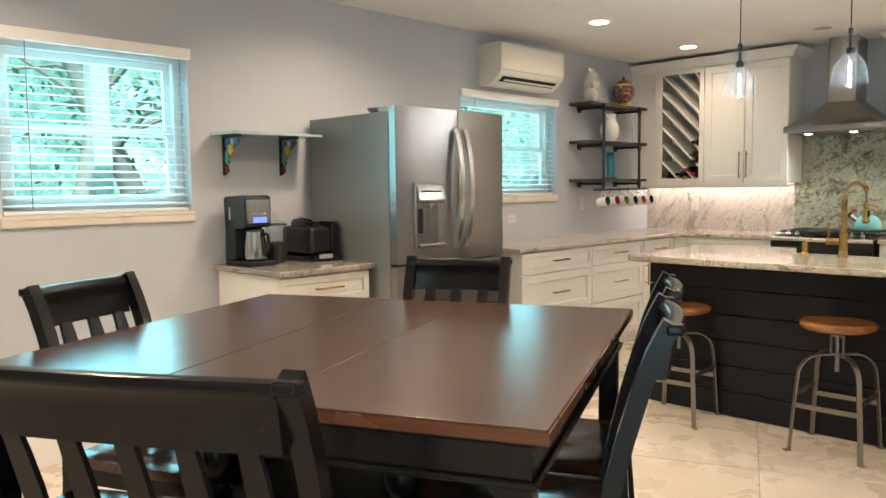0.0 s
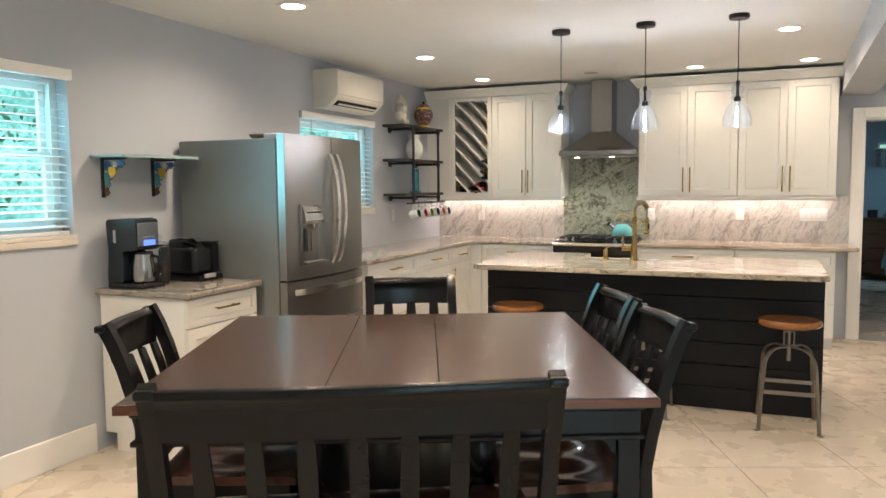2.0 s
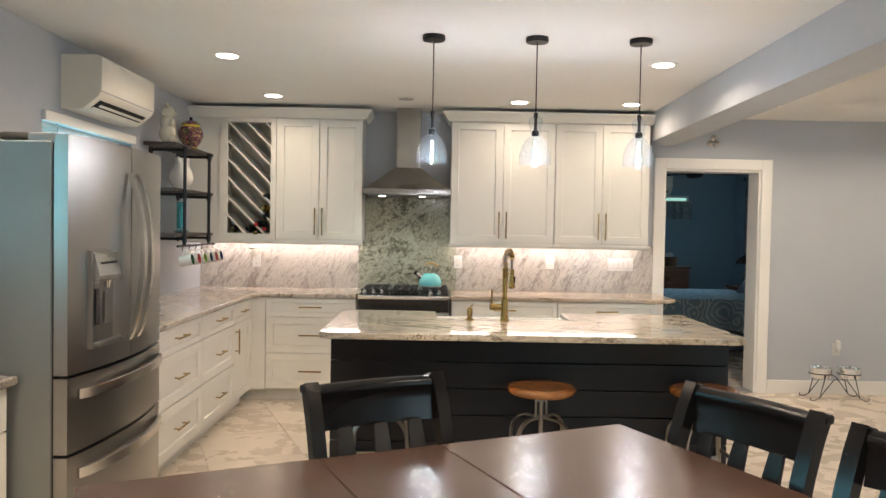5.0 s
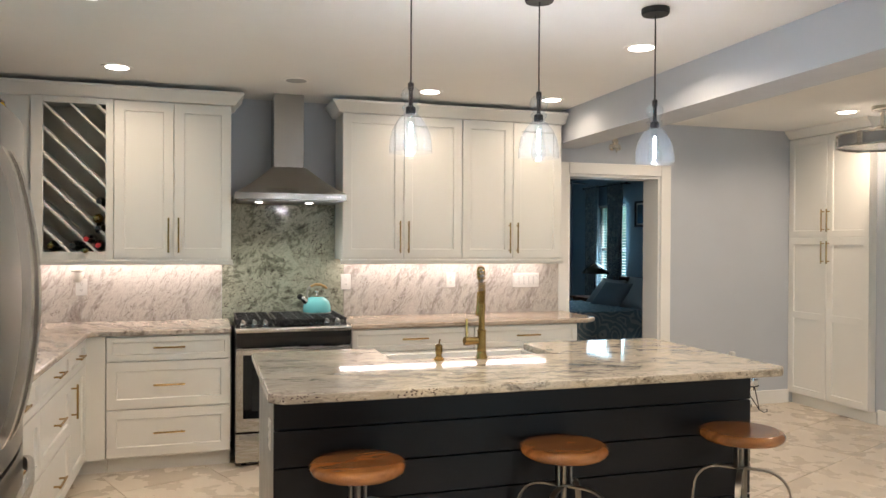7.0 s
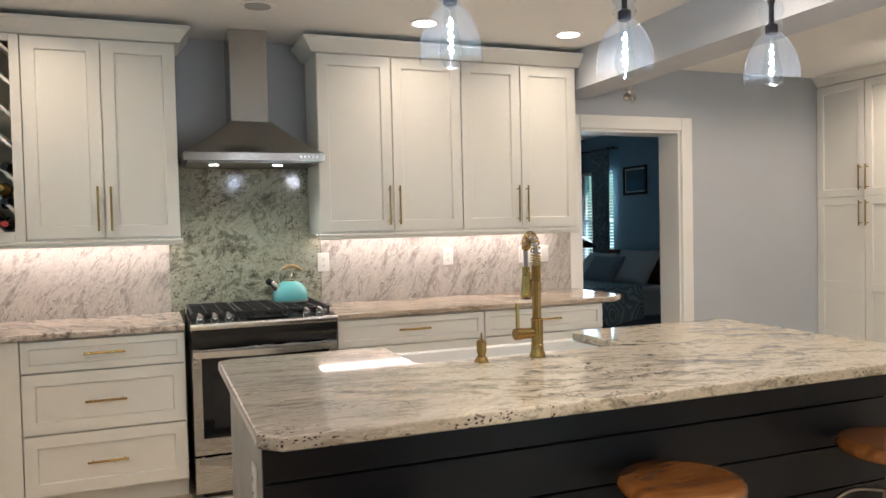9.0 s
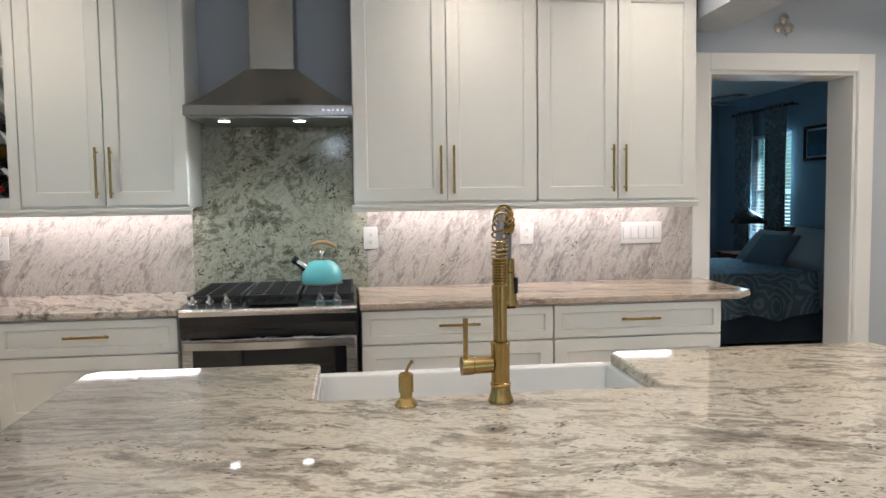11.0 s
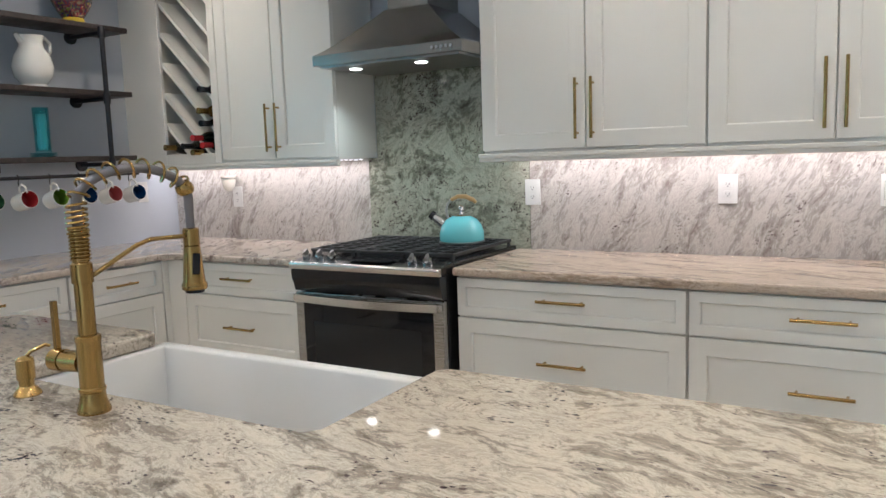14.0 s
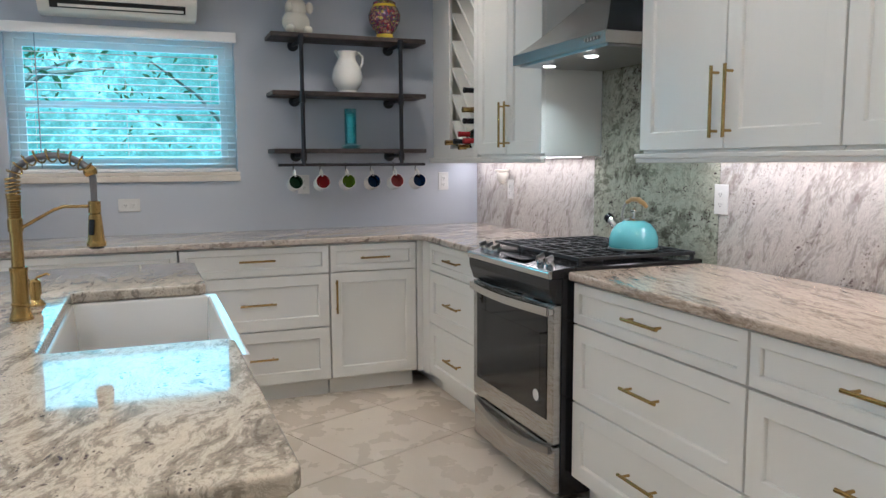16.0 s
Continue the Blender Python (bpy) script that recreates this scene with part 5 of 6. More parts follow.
BIRD = [painted("bird_blue", (0.04, 0.16, 0.38)), painted("bird_teal", (0.06, 0.28, 0.30)), painted("bird_yellow", (0.60, 0.42, 0.05)), painted("bird_brown", (0.14, 0.06, 0.03)), painted("bird_white", (0.62, 0.62, 0.58))]
for y in (-4.79, -4.41):
    b = part("bracket", box(0.0, 0.012, y - 0.010, y + 0.010, 1.430, 1.651, 0.001), M["black_matte"], ws)
    part("bracket_arm", box(0.012, 0.19, y - 0.006, y + 0.006, 1.641, 1.651, 0.001), M["black_matte"], b)
    bm = bmesh.new()
    for cx, cz, rr in ((0.150, 1.612, 0.026), (0.105, 1.590, 0.024), (0.040, 1.618, 0.020), (0.068, 1.545, 0.026), (0.045, 1.495, 0.022), (0.038, 1.452, 0.018)):
        tube(bm, [(cx + rr * (1 - k * 0.045) * math.cos(k * 0.5), y, cz + rr * (1 - k * 0.045) * math.sin(k * 0.5)) for k in range(16)], 0.0026, 6)
    part("scroll_wire", bm, M["black_matte"], b)
    for k, (pts_, mk) in enumerate((([(0.020, 1.630), (0.060, 1.634), (0.075, 1.600), (0.050, 1.575), (0.022, 1.590)], 0), ([(0.050, 1.600), (0.095, 1.605), (0.110, 1.570), (0.080, 1.540), (0.055, 1.560)], 2),
                                    ([(0.022, 1.570), (0.052, 1.572), (0.060, 1.520), (0.035, 1.490), (0.020, 1.510)], 1), ([(0.112, 1.630), (0.160, 1.632), (0.172, 1.612), (0.140, 1.600)], 0),
                                    ([(0.018, 1.480), (0.045, 1.485), (0.050, 1.450), (0.022, 1.436)], 3), ([(0.085, 1.632), (0.112, 1.630), (0.118, 1.600), (0.090, 1.600)], 4))):
        part("bracket_motif", prism(bmesh.new(), pts_, y - 0.003 - 0.0004 * k, y + 0.003 + 0.0004 * k, "y", 0.001, 1), BIRD[mk], b, "painted parrot motif")
cmk = thing("coffee_maker", (0.055, -4.835, CT2), 0, "black and steel drip coffee maker with a lit blue display", "coffee maker")
side = [(0.0, 0.03), (0.012, 0.20), (0.0, 0.37), (0.015, 0.385), (0.19, 0.392), (0.222, 0.380), (0.222, 0.222), (0.205, 0.212), (0.125, 0.205), (0.118, 0.19), (0.118, 0.045), (0.105, 0.03)]
part("maker_base", box(0.0, 0.262, 0.0, 0.17, 0.0, 0.0295, 0.008, 2), M["black_plastic"], cmk)
part("maker_body", prism(bmesh.new(), side, 0.0, 0.17, "y", 0.006, 2), M["maker"], cmk, "dark blue-black plastic body")
part("front_panel", box(0.2225, 0.228, 0.010, 0.160, 0.235, 0.368, 0.003, 2), M["chrome_soft"], cmk, "steel front panel")
part("display", box(0.2282, 0.2296, 0.050, 0.135, 0.240, 0.270), M["lcd"], cmk, "glowing blue display")
for k in range(3):
    part("button", box(0.2282, 0.2300, 0.055 + 0.028 * k, 0.073 + 0.028 * k, 0.282, 0.292, 0.001), M["grey_plastic"], cmk)
part("water_gauge", box(0.055, 0.075, -0.0015, 0.0005, 0.255, 0.325, 0.0008), M["grey_plastic"], cmk)
cf = part("carafe", lathe(bmesh.new(), [(0.050, 0.030), (0.060, 0.038), (0.064, 0.07), (0.060, 0.13), (0.052, 0.175), (0.052, 0.190)], 32, (0.185, 0.085, 0)), M["chrome_soft"], cmk, "brushed steel thermal carafe")
part("carafe_lid", lathe(bmesh.new(), [(0.053, 0.1905), (0.050, 0.202), (0.030, 0.204)], 28, (0.185, 0.085, 0)), M["black_plastic"], cf)
part("carafe_handle", tube(bmesh.new(), [(0.236, 0.10, 0.180), (0.272, 0.112, 0.172), (0.276, 0.114, 0.10), (0.245, 0.104, 0.065)], 0.010, 10), M["black_plastic"], cf)
cj = thing("coffee_jar", (0.21, -4.595, CT2), 0, "clear glass canister half full of dark coffee beans", "jar")
part("jar_glass", lathe(bmesh.new(), [(0.055, 0), (0.059, 0.006), (0.059, 0.205), (0.052, 0.22), (0.050, 0.22), (0.056, 0.20), (0.056, 0.012), (0.002, 0.008)], 30), M["glass"], cj)
part("beans", lathe(bmesh.new(), [(0.0535, 0.009), (0.0535, 0.118), (0.03, 0.124), (0.002, 0.122)], 26), paint("coffee_beans", (0.035, 0.018, 0.010), 0.5, 0.5, 1.0, 90), cj, "dark roasted beans")
lj = part("jar_lid", lathe(bmesh.new(), [(0.057, 0.221), (0.061, 0.226), (0.060, 0.232), (0.034, 0.246), (0.008, 0.250)], 26), M["glass"], cj)
part("lid_rim", lathe(bmesh.new(), [(0.0595, 0.216), (0.0625, 0.218), (0.0625, 0.223), (0.0595, 0.225)], 30, cap=False), M["chrome_soft"], lj)
part("lid_knob", lathe(bmesh.new(), [(0.006, 0.249), (0.010, 0.258), (0.019, 0.270), (0.019, 0.280), (0.006, 0.290)], 18), M["glass"], lj)
es = thing("espresso_machine", (0.05, -4.50, CT2), 0, "glossy black capsule coffee machine beside the jar", "coffee maker")
part("machine_body", box(0.0, 0.30, 0.045, 0.245, 0.035, 0.205, 0.03, 4), M["black_plastic"], es)
part("machine_base", box(0.0, 0.335, 0.040, 0.250, 0.0, 0.034, 0.010, 2), M["black_plastic"], es)
part("brew_head", tube(bmesh.new(), [(0.08, 0.10, 0.212), (0.20, 0.10, 0.222), (0.285, 0.10, 0.205)], [0.036, 0.040, 0.028], 18), M["black"], es)
part("lever", tube(bmesh.new(), [(0.13, 0.10, 0.262), (0.27, 0.10, 0.252), (0.292, 0.10, 0.235)], 0, flat=(0.052, 0.007, (0, 0, 1))), M["chrome"], es)
part("water_tank", box(0.10, 0.315, 0.183, 0.243, 0.04, 0.222, 0.012, 2), M["oven_glass"], es)
part("tank_lid", box(0.098, 0.317, 0.181, 0.245, 0.2225, 0.230, 0.003), M["black_plastic"], es)
part("drip_tray", box(0.335, 0.352, 0.075, 0.165, 0.020, 0.045, 0.005, 2), M["grey_plastic"], es)

# ---------------------------------------------------------------- downlights
def downlight(x, y, on=True, watts=11.0, label=""):
    c = thing("downlight", (x, y, CEIL), 0, label or "round white recessed ceiling downlight, lit warm white", "ceiling light", "ceiling downlights")
    part("trim_ring", lathe(bmesh.new(), [(0.088, -0.006), (0.092, -0.001), (0.088, 0.0), (0.066, 0.0), (0.066, -0.005)], 32), M["trim"], c)
    part("lens", lathe(bmesh.new(), [(0.067, -0.0075), (0.066, -0.0045)], 28), M["lamp"] if on else M["grey_plastic"], c)
    if on:
        a = area("downlight_glow", look((x, y, CEIL - 0.012), (x, y, 0)), 0.09, 0.09, watts * POWER, WARM, "DISK")
        a.data.spread = radians(152)


POWER = 1.25
for x, y, p in ((0.845, -2.22, 6), (0.825, -0.80, 4), (2.83, -0.70, 3), (3.76, -0.70, 3), (3.57, -2.20, 8), (0.895, -4.18, 12), (1.77, -4.10, 12), (4.88, -0.78, 8), (6.18, -1.0, 9)):
    downlight(x, y, True, p)
# unseen downlights, added to brighten the dining end and the side room
for x, y, p in ((0.9, -6.2, 14), (2.9, -5.9, 14), (0.9, -8.3, 14), (3.2, -8.6, 14), (5.5, -4.4, 18), (5.5, -7.4, 16)):
    downlight(x, y, True, p)
downlight(1.90, -0.77, False, 0, "round recessed ceiling downlight, switched off")
sm = thing("smoke_detector", (4.62, -0.50, CEIL), 0, "small round white smoke detector on the ceiling", "smoke detector")
part("detector_body", lathe(bmesh.new(), [(0.045, -0.035), (0.058, -0.025), (0.062, 0.0)], 26), M["plastic"], sm)

# ---------------------------------------------------------------- pendants
pn = thing("pendant_lamp", (0, 0, 0), 0, "clear glass dome pendant with a ball neck, lit", "pendant lamp", "island pendants")
part("canopy", lathe(bmesh.new(), [(0.058, -0.028), (0.062, -0.022), (0.062, -0.001)], 30, (0, 0, CEIL)), M["pipe"], pn)
part("cord", cyl(bmesh.new(), (0, 0, 2.105), (0, 0, CEIL - 0.02), 0.0032, 8), M["black_matte"], pn)
part("socket", lathe(bmesh.new(), [(0.018, 1.995), (0.020, 2.0), (0.020, 2.022), (0.009, 2.03), (0.008, 2.09), (0.012, 2.095), (0.012, 2.12), (0.004, 2.125)], 20), M["pipe"], pn)
sh = part("glass_shade", lathe(bmesh.new(), [(0.087, 1.838), (0.0865, 1.868), (0.083, 1.898), (0.075, 1.928), (0.060, 1.958), (0.042, 1.982), (0.028, 1.994), (0.026, 2.005), (0.034, 2.014), (0.036, 2.022), (0.030, 2.030), (0.022, 2.034), (0.034, 2.050), (0.040, 2.070), (0.034, 2.092), (0.018, 2.104)], 40, cap=False), M["shade"], pn, "clear blown glass shade", 80)
sh.visible_shadow = False
part("bulb_glass", lathe(bmesh.new(), [(0.004, 1.822), (0.018, 1.828), (0.030, 1.85), (0.031, 1.875), (0.020, 1.93), (0.014, 1.985), (0.013, 1.995)], 24), M["glass"], pn, "clear filament bulb", 80).visible_shadow = False
bm = bmesh.new()
tube(bm, [(0.006 * math.sin(k * 2.4), 0.006 * math.cos(k * 2.4), 1.862 + 0.0078 * k) for k in range(13)], 0.0042, 8)
part("filament", bm, M["bulb"], pn, "glowing filaments").visible_shadow = False
pn.matrix_basis = pose(2.132, -2.80, 0)
for x in (2.698, 3.268):
    copy_thing(pn, pose(x, -2.80, 0))
for x in (2.132, 2.698, 3.268):
    l = bpy.data.lights.new("pendant_light", "POINT")
    l.energy, l.color, l.shadow_soft_size = 5.5, (0.86, 0.92, 1.0), 0.012
    new("pendant_light", l).location = (x, -2.80, 1.845)

# under-cabinet strips and hood spots
for x0, x1 in ((0.04, 1.49), (2.30, 4.0)):
    st = thing("led_strip", (0, 0, 0), 0, "row of small warm white led lamps under the wall cabinet", "led strip")
    part("strip_base", box(x0, x1, -0.110, -0.090, 1.347, 1.3515), M["plastic"], st)
    bm = bmesh.new()
    n = int((x1 - x0) / 0.03)
    for i in range(n):
        xx = x0 + (i + 0.5) * (x1 - x0) / n
        bx(bm, xx - 0.005, xx + 0.005, -0.105, -0.095, 1.3445, 1.3468)
    part("led_row", bm, M["strip"], st, smooth=0)
    a = area("strip_light", look(((x0 + x1) / 2, -0.100, 1.343), ((x0 + x1) / 2, -0.12, 1.0)), x1 - x0 - 0.02, 0.13, 3.9 * (x1 - x0), (1.0, 0.86, 0.78))
for x in (1.69, 2.035):
    area("hood_spot", look((x, -0.40, 1.742), (x, -0.30, 0.9)), 0.05, 0.05, 1.1, (0.92, 1.0, 0.90), "DISK").data.spread = radians(110)
# daylight through the windows
for w in (W1, W2):
    yc, zc = (w[0] + w[1]) / 2, (w[2] + w[3]) / 2
    area("window_daylight", look((-0.20, yc, zc), (3, yc, zc)), w[1] - w[0] - 0.02, w[3] - w[2] - 0.02, 19.0 if w is W1 else 12.0, COOL)
# added lamp in the unseen south opening, brightens the side room and dining end
area("glass_door_daylight", look((5.5, RY - 0.02, 1.1), (5.3, 0, 1.0)), 1.5, 2.0, 32.0, COOL)
area("bedroom_window_daylight", look((7.03, 4.15, 1.4), (4, 3.6, 0.9)), 0.8, 1.3, 34.0, (0.5, 0.82, 1.0)).data.spread = radians(108)

# ---------------------------------------------------------------- table
TC, TR = (2.332, -5.748), 24.5
TZ = 0.946
tb = thing("dining_table", (TC[0], TC[1], 0), TR, "square counter-height table with a dark brown top and a black apron", "table")
LX, LY = 0.68, 0.645
for a, b in ((-LX, -0.179), (-0.1775, 0.1285), (0.130, LX)):
    t = part("tabletop_board", box(a, b, -LY, LY, TZ - 0.028, TZ, 0.003, 2), M["table"], tb)
bm = bmesh.new()
for a, b, c, d in ((-LX - 0.003, LX + 0.003, -LY - 0.003, -LY), (-LX - 0.003, LX + 0.003, LY, LY + 0.003), (-LX - 0.003, -LX, -LY, LY), (LX, LX + 0.003, -LY, LY)):
    bx(bm, a, b, c, d, TZ - 0.026, TZ - 0.004)
part("edge_band", bm, M["table_edge"], tb, "worn reddish brown edge")
ax, ay, at_ = LX - 0.035, LY - 0.035, 0.022
for e in ((-ax, ax, -ay, -ay + at_), (-ax, ax, ay - at_, ay), (-ax, -ax + at_, -ay + at_, ay - at_), (ax - at_, ax, -ay + at_, ay - at_)):
    part("apron_board", box(*e, TZ - 0.118, TZ - 0.0285, 0.002), M["black_wood"], tb)
for e in ((-ax - 0.010, ax + 0.010, -ay - 0.010, -ay - 0.0005), (-ax - 0.010, ax + 0.010, ay + 0.0005, ay + 0.010), (-ax - 0.010, -ax - 0.0005, -ay, ay), (ax + 0.0005, ax + 0.010, -ay, ay)):
    part("lower_bead", box(*e, TZ - 0.118, TZ - 0.104, 0.003), M["black_wood"], tb)
    part("upper_bead", box(*e, TZ - 0.042, TZ - 0.0285, 0.003), M["black_wood"], tb)
for sx in (-1, 1):
    for sy in (-1, 1):
        px, py = sx * (ax - 0.029), sy * (ay - 0.029)
        lg = part("corner_leg", rings(bmesh.new(), [[(px - k, py - k, z), (px + k, py - k, z), (px + k, py + k, z), (px - k, py + k, z)] for k, z in ((0.021, 0.0), (0.028, 0.55), (0.0275, TZ - 0.119))]), M["black_wood"], tb, smooth=20)
        part("corner_bracket", prism(bmesh.new(), [(px - sx * 0.031, TZ - 0.119), (px - sx * 0.075, TZ - 0.119), (px - sx * 0.055, TZ - 0.135), (px - sx * 0.031, TZ - 0.165)], py - 0.010, py + 0.010, "y"), M["black_wood"], lg)
part("cross_frame", box(-0.32, 0.32, -0.32, 0.32, TZ - 0.10, TZ - 0.03), M["black_wood"], tb)
for sx in (-1, 1):
    for sy in (-1, 1):
        part("turned_post", lathe(bmesh.new(), [(0.040, 0.56), (0.040, 0.575), (0.028, 0.585), (0.024, 0.60), (0.040, 0.62), (0.052, 0.66), (0.050, 0.70), (0.032, 0.735), (0.026, 0.75), (0.036, 0.765), (0.040, 0.78), (0.040, TZ - 0.10)], 24, (sx * 0.255, sy * 0.255, 0)), M["black_wood"], tb)
part("storage_base", box(-0.30, 0.30, -0.30, 0.30, 0.07, 0.56, 0.004), M["black_wood"], tb)
part("base_top", box(-0.32, 0.32, -0.32, 0.32, 0.5605, 0.578, 0.005, 2), M["black_wood"], tb)
part("plinth", box(-0.33, 0.33, -0.33, 0.33, 0.0, 0.0695, 0.006, 2), M["black_wood"], tb)


# ---------------------------------------------------------------- chairs
def seat_thing(name, w, slats, label, group):
    """A counter-height seat facing -y, its top rail above the origin's line y = 0."""
    c = thing(name, (0, 0, 0), 0, label, "chair" if slats < 5 else "bench", group)
    h, top, sz = w / 2, 1.077, 0.625
    back = lambda z: -0.115 + 0.115 * max(0.0, (z - sz) / (top - sz)) ** 1.35 if z > sz else -0.115 + 0.05 * (1 - z / sz)
    zs = [0, 0.2, 0.4, 0.55, 0.65, 0.75, 0.85, 0.95, 1.02, 1.055, 1.079]
    for s in (-1, 1):
        ob = part("back_post", tube(bmesh.new(), [(s * (h - 0.019), back(z) + 0.014 * max(0.0, (z - 0.95) / 0.13) ** 2, z) for z in zs], 0, flat=(0.036, 0.036, (1, 0, 0))), M["black_wood"], c)
        part("front_leg", tube(bmesh.new(), [(s * (h - 0.035), -0.515, 0), (s * (h - 0.035), -0.505, sz - 0.028)], 0, flat=(0.036, 0.04, (1, 0, 0))), M["black_wood"], c)
    # rolled top rail, slightly curved in plan
    bm = bmesh.new()
    loops, n = [], 12
    for i in range(n + 1):
        x = -h + 0.0375 + (w - 0.075) * i / n
        cv = 0.018 * (1 - (2 * i / n - 1) ** 2)
        prof = [(-0.014, 0.962), (0.004, 0.962), (0.008, 0.985), (0.014, 1.020), (0.018, 1.046), (0.026, 1.052), (0.030, 1.062), (0.026, 1.073), (0.014, 1.077), (0.000, 1.073), (-0.007, 1.062), (-0.007, 1.050), (-0.004, 1.044), (-0.005, 1.020), (-0.010, 0.985)]
        loops.append([(x, y + cv, z) for y, z in prof])
    rings(bm, loops)
    part("top_rail", bm, M["black_wood"], c, smooth=50)
    for s in (-1, 1):
        part("post_cap", box(s * (h - 0.019) - 0.021, s * (h - 0.019) + 0.021, 0.002, 0.036, 1.056, 1.0785, 0.007, 3), M["black_wood"], c, smooth=60)
    part("lower_rail", tube(bmesh.new(), [(-h + 0.03, back(0.69), 0.69), (h - 0.03, back(0.69), 0.69)], 0, flat=(0.022, 0.045, (0, 0, 1))), M["black_wood"], c)
    for i in range(slats):
        x = (i + 1) * w / (slats + 1) - h
        sw = 0.036 if slats < 5 else 0.032
        bm = bmesh.new()
        loops = []
        for z in (0.70, 0.77, 0.84, 0.91, 0.972):
            k = sw * (1.0 + 0.35 * math.sin(math.pi * (z - 0.70) / 0.272)) / 2
            y = back(z) + 0.012 * (z - 0.70) / 0.272
            loops.append([(x - k, y - 0.006, z), (x + k, y - 0.006, z), (x + k, y + 0.006, z), (x - k, y + 0.006, z)])
        rings(bm, loops)
        part("back_slat", bm, M["black_wood"], c)
    # scooped seat
    bm = bmesh.new()
    nx, ny = 14, 12
    x0, x1, y0, y1 = -h - 0.004, h + 0.004, -0.545, -0.125
    g = []
    for j in range(ny + 1):
        row = []
        for i in range(nx + 1):
            u, v = i / nx * 2 - 1, j / ny * 2 - 1
            x = (x0 + x1) / 2 + u * (x1 - x0) / 2 * (1 - 0.06 * (v > 0) * v)
            y = (y0 + y1) / 2 + v * (y1 - y0) / 2
            dips = [(-0.45, 0.1), (0.45, 0.1)] if slats < 5 else [(-0.7, 0.1), (-0.25, 0.1), (0.25, 0.1), (0.7, 0.1)]
            d = sum(0.011 * math.exp(-(((u - a) / (0.30 if slats < 5 else 0.2)) ** 2 + ((v - b) / 0.55) ** 2)) for a, b in dips)
            row.append((x, y, sz - d - 0.006 * max(0, abs(u) - 0.9) * 10 * 0.5 - (0.006 if v < -0.9 else 0)))
        g.append(row)
    tv = [[bm.verts.new(p) for p in r] for r in g]
    lv = [[bm.verts.new((p[0], p[1], sz - 0.030)) for p in r] for r in g]
    for j in range(ny):
        for i in range(nx):
            bm.faces.new((tv[j][i], tv[j][i + 1], tv[j + 1][i + 1], tv[j + 1][i]))
            bm.faces.new((lv[j][i], lv[j + 1][i], lv[j + 1][i + 1], lv[j][i + 1]))
    for j in range(ny):
        bm.faces.new((tv[j][0], tv[j + 1][0], lv[j + 1][0], lv[j][0]))
        bm.faces.new((tv[j][nx], lv[j][nx], lv[j + 1][nx], tv[j + 1][nx]))
    for i in range(nx):
        bm.faces.new((tv[0][i], lv[0][i], lv[0][i + 1], tv[0][i + 1]))
        bm.faces.new((tv[ny][i], tv[ny][i + 1], lv[ny][i + 1], lv[ny][i]))
    part("seat", bm, M["seat_dark"], c, "dark brown scooped wooden seat", 50)
    bm = bmesh.new()
    for e in ((-h + 0.02, h - 0.02, -0.525, -0.505), (-h + 0.02, h - 0.02, -0.13, -0.112), (-h + 0.02, -h + 0.04, -0.505, -0.13), (h - 0.04, h - 0.02, -0.505, -0.13)):
        bx(bm, *e, sz - 0.085, sz - 0.0305, 0.002)
    part("seat_frame", bm, M["black_wood"], c)
    for z, ya, yb, xa in ((0.20, -0.51, -0.085, 1), (0.20, -0.51, -0.085, -1)):
        part("stretcher", tube(bmesh.new(), [(xa * (h - 0.035), ya, z), (xa * (h - 0.025), yb, z)], 0, flat=(0.02, 0.03, (0, 0, 1))), M["black_wood"], c)
    part("foot_rail", tube(bmesh.new(), [(-h + 0.03, -0.511, 0.24), (h - 0.03, -0.511, 0.24)], 0, flat=(0.022, 0.036, (0, 0, 1))), M["black_wood"], c)
    return c


ch = seat_thing("dining_chair", 0.398, 3, "black slat-backed chair with a brown seat at the table", "dining chairs")
spots = [(1.604, -6.175, 113.6), (2.015, -4.985, 29.0), (3.150, -5.555, -60.0), (2.935, -5.135, -60.5)]
ch.matrix_basis = pose(spots[0][0], spots[0][1], 0, 0, 0, spots[0][2])
for x, y, r in spots[1:]:
    copy_thing(ch, pose(x, y, 0, 0, 0, r))
bn = seat_thing("dining_bench", 0.885, 7, "wide black slat-backed bench with a dark brown seat at the table", "")
bn.matrix_basis = pose(2.680, -6.630, 0, 0, 0, -151.4)

# ---------------------------------------------------------------- bar stools
st = thing("bar_stool", (0, 0, 0), 0, "industrial stool with a round orange-brown wooden seat and grey iron legs", "bar stool", "stools at the island")
part("seat", lathe(bmesh.new(), [(0.150, 0.612), (0.172, 0.618), (0.181, 0.632), (0.180, 0.646), (0.170, 0.656), (0.150, 0.658), (0.05, 0.655), (0.002, 0.654)], 40), M["stool_seat"], st, "glossy orange-brown wooden seat", 60)
part("seat_plate", lathe(bmesh.new(), [(0.05, 0.605), (0.075, 0.6115)], 24), M["gun"], st)
part("screw", cyl(bmesh.new(), (0, 0, 0.40), (0, 0, 0.606), 0.0115, 14), M["gun"], st)
bm = bmesh.new()
for s in (-1, 1):
    bx(bm, s * 0.028 - 0.004, s * 0.028 + 0.004, -0.014, 0.014, 0.495, 0.582, 0.001)
bx(bm, -0.024, 0.024, -0.014, 0.014, 0.574, 0.582)
bx(bm, -0.034, 0.034, -0.022, 0.022, 0.487, 0.496, 0.001)
part("screw_bracket", bm, M["gun"], st)
F = 0.165
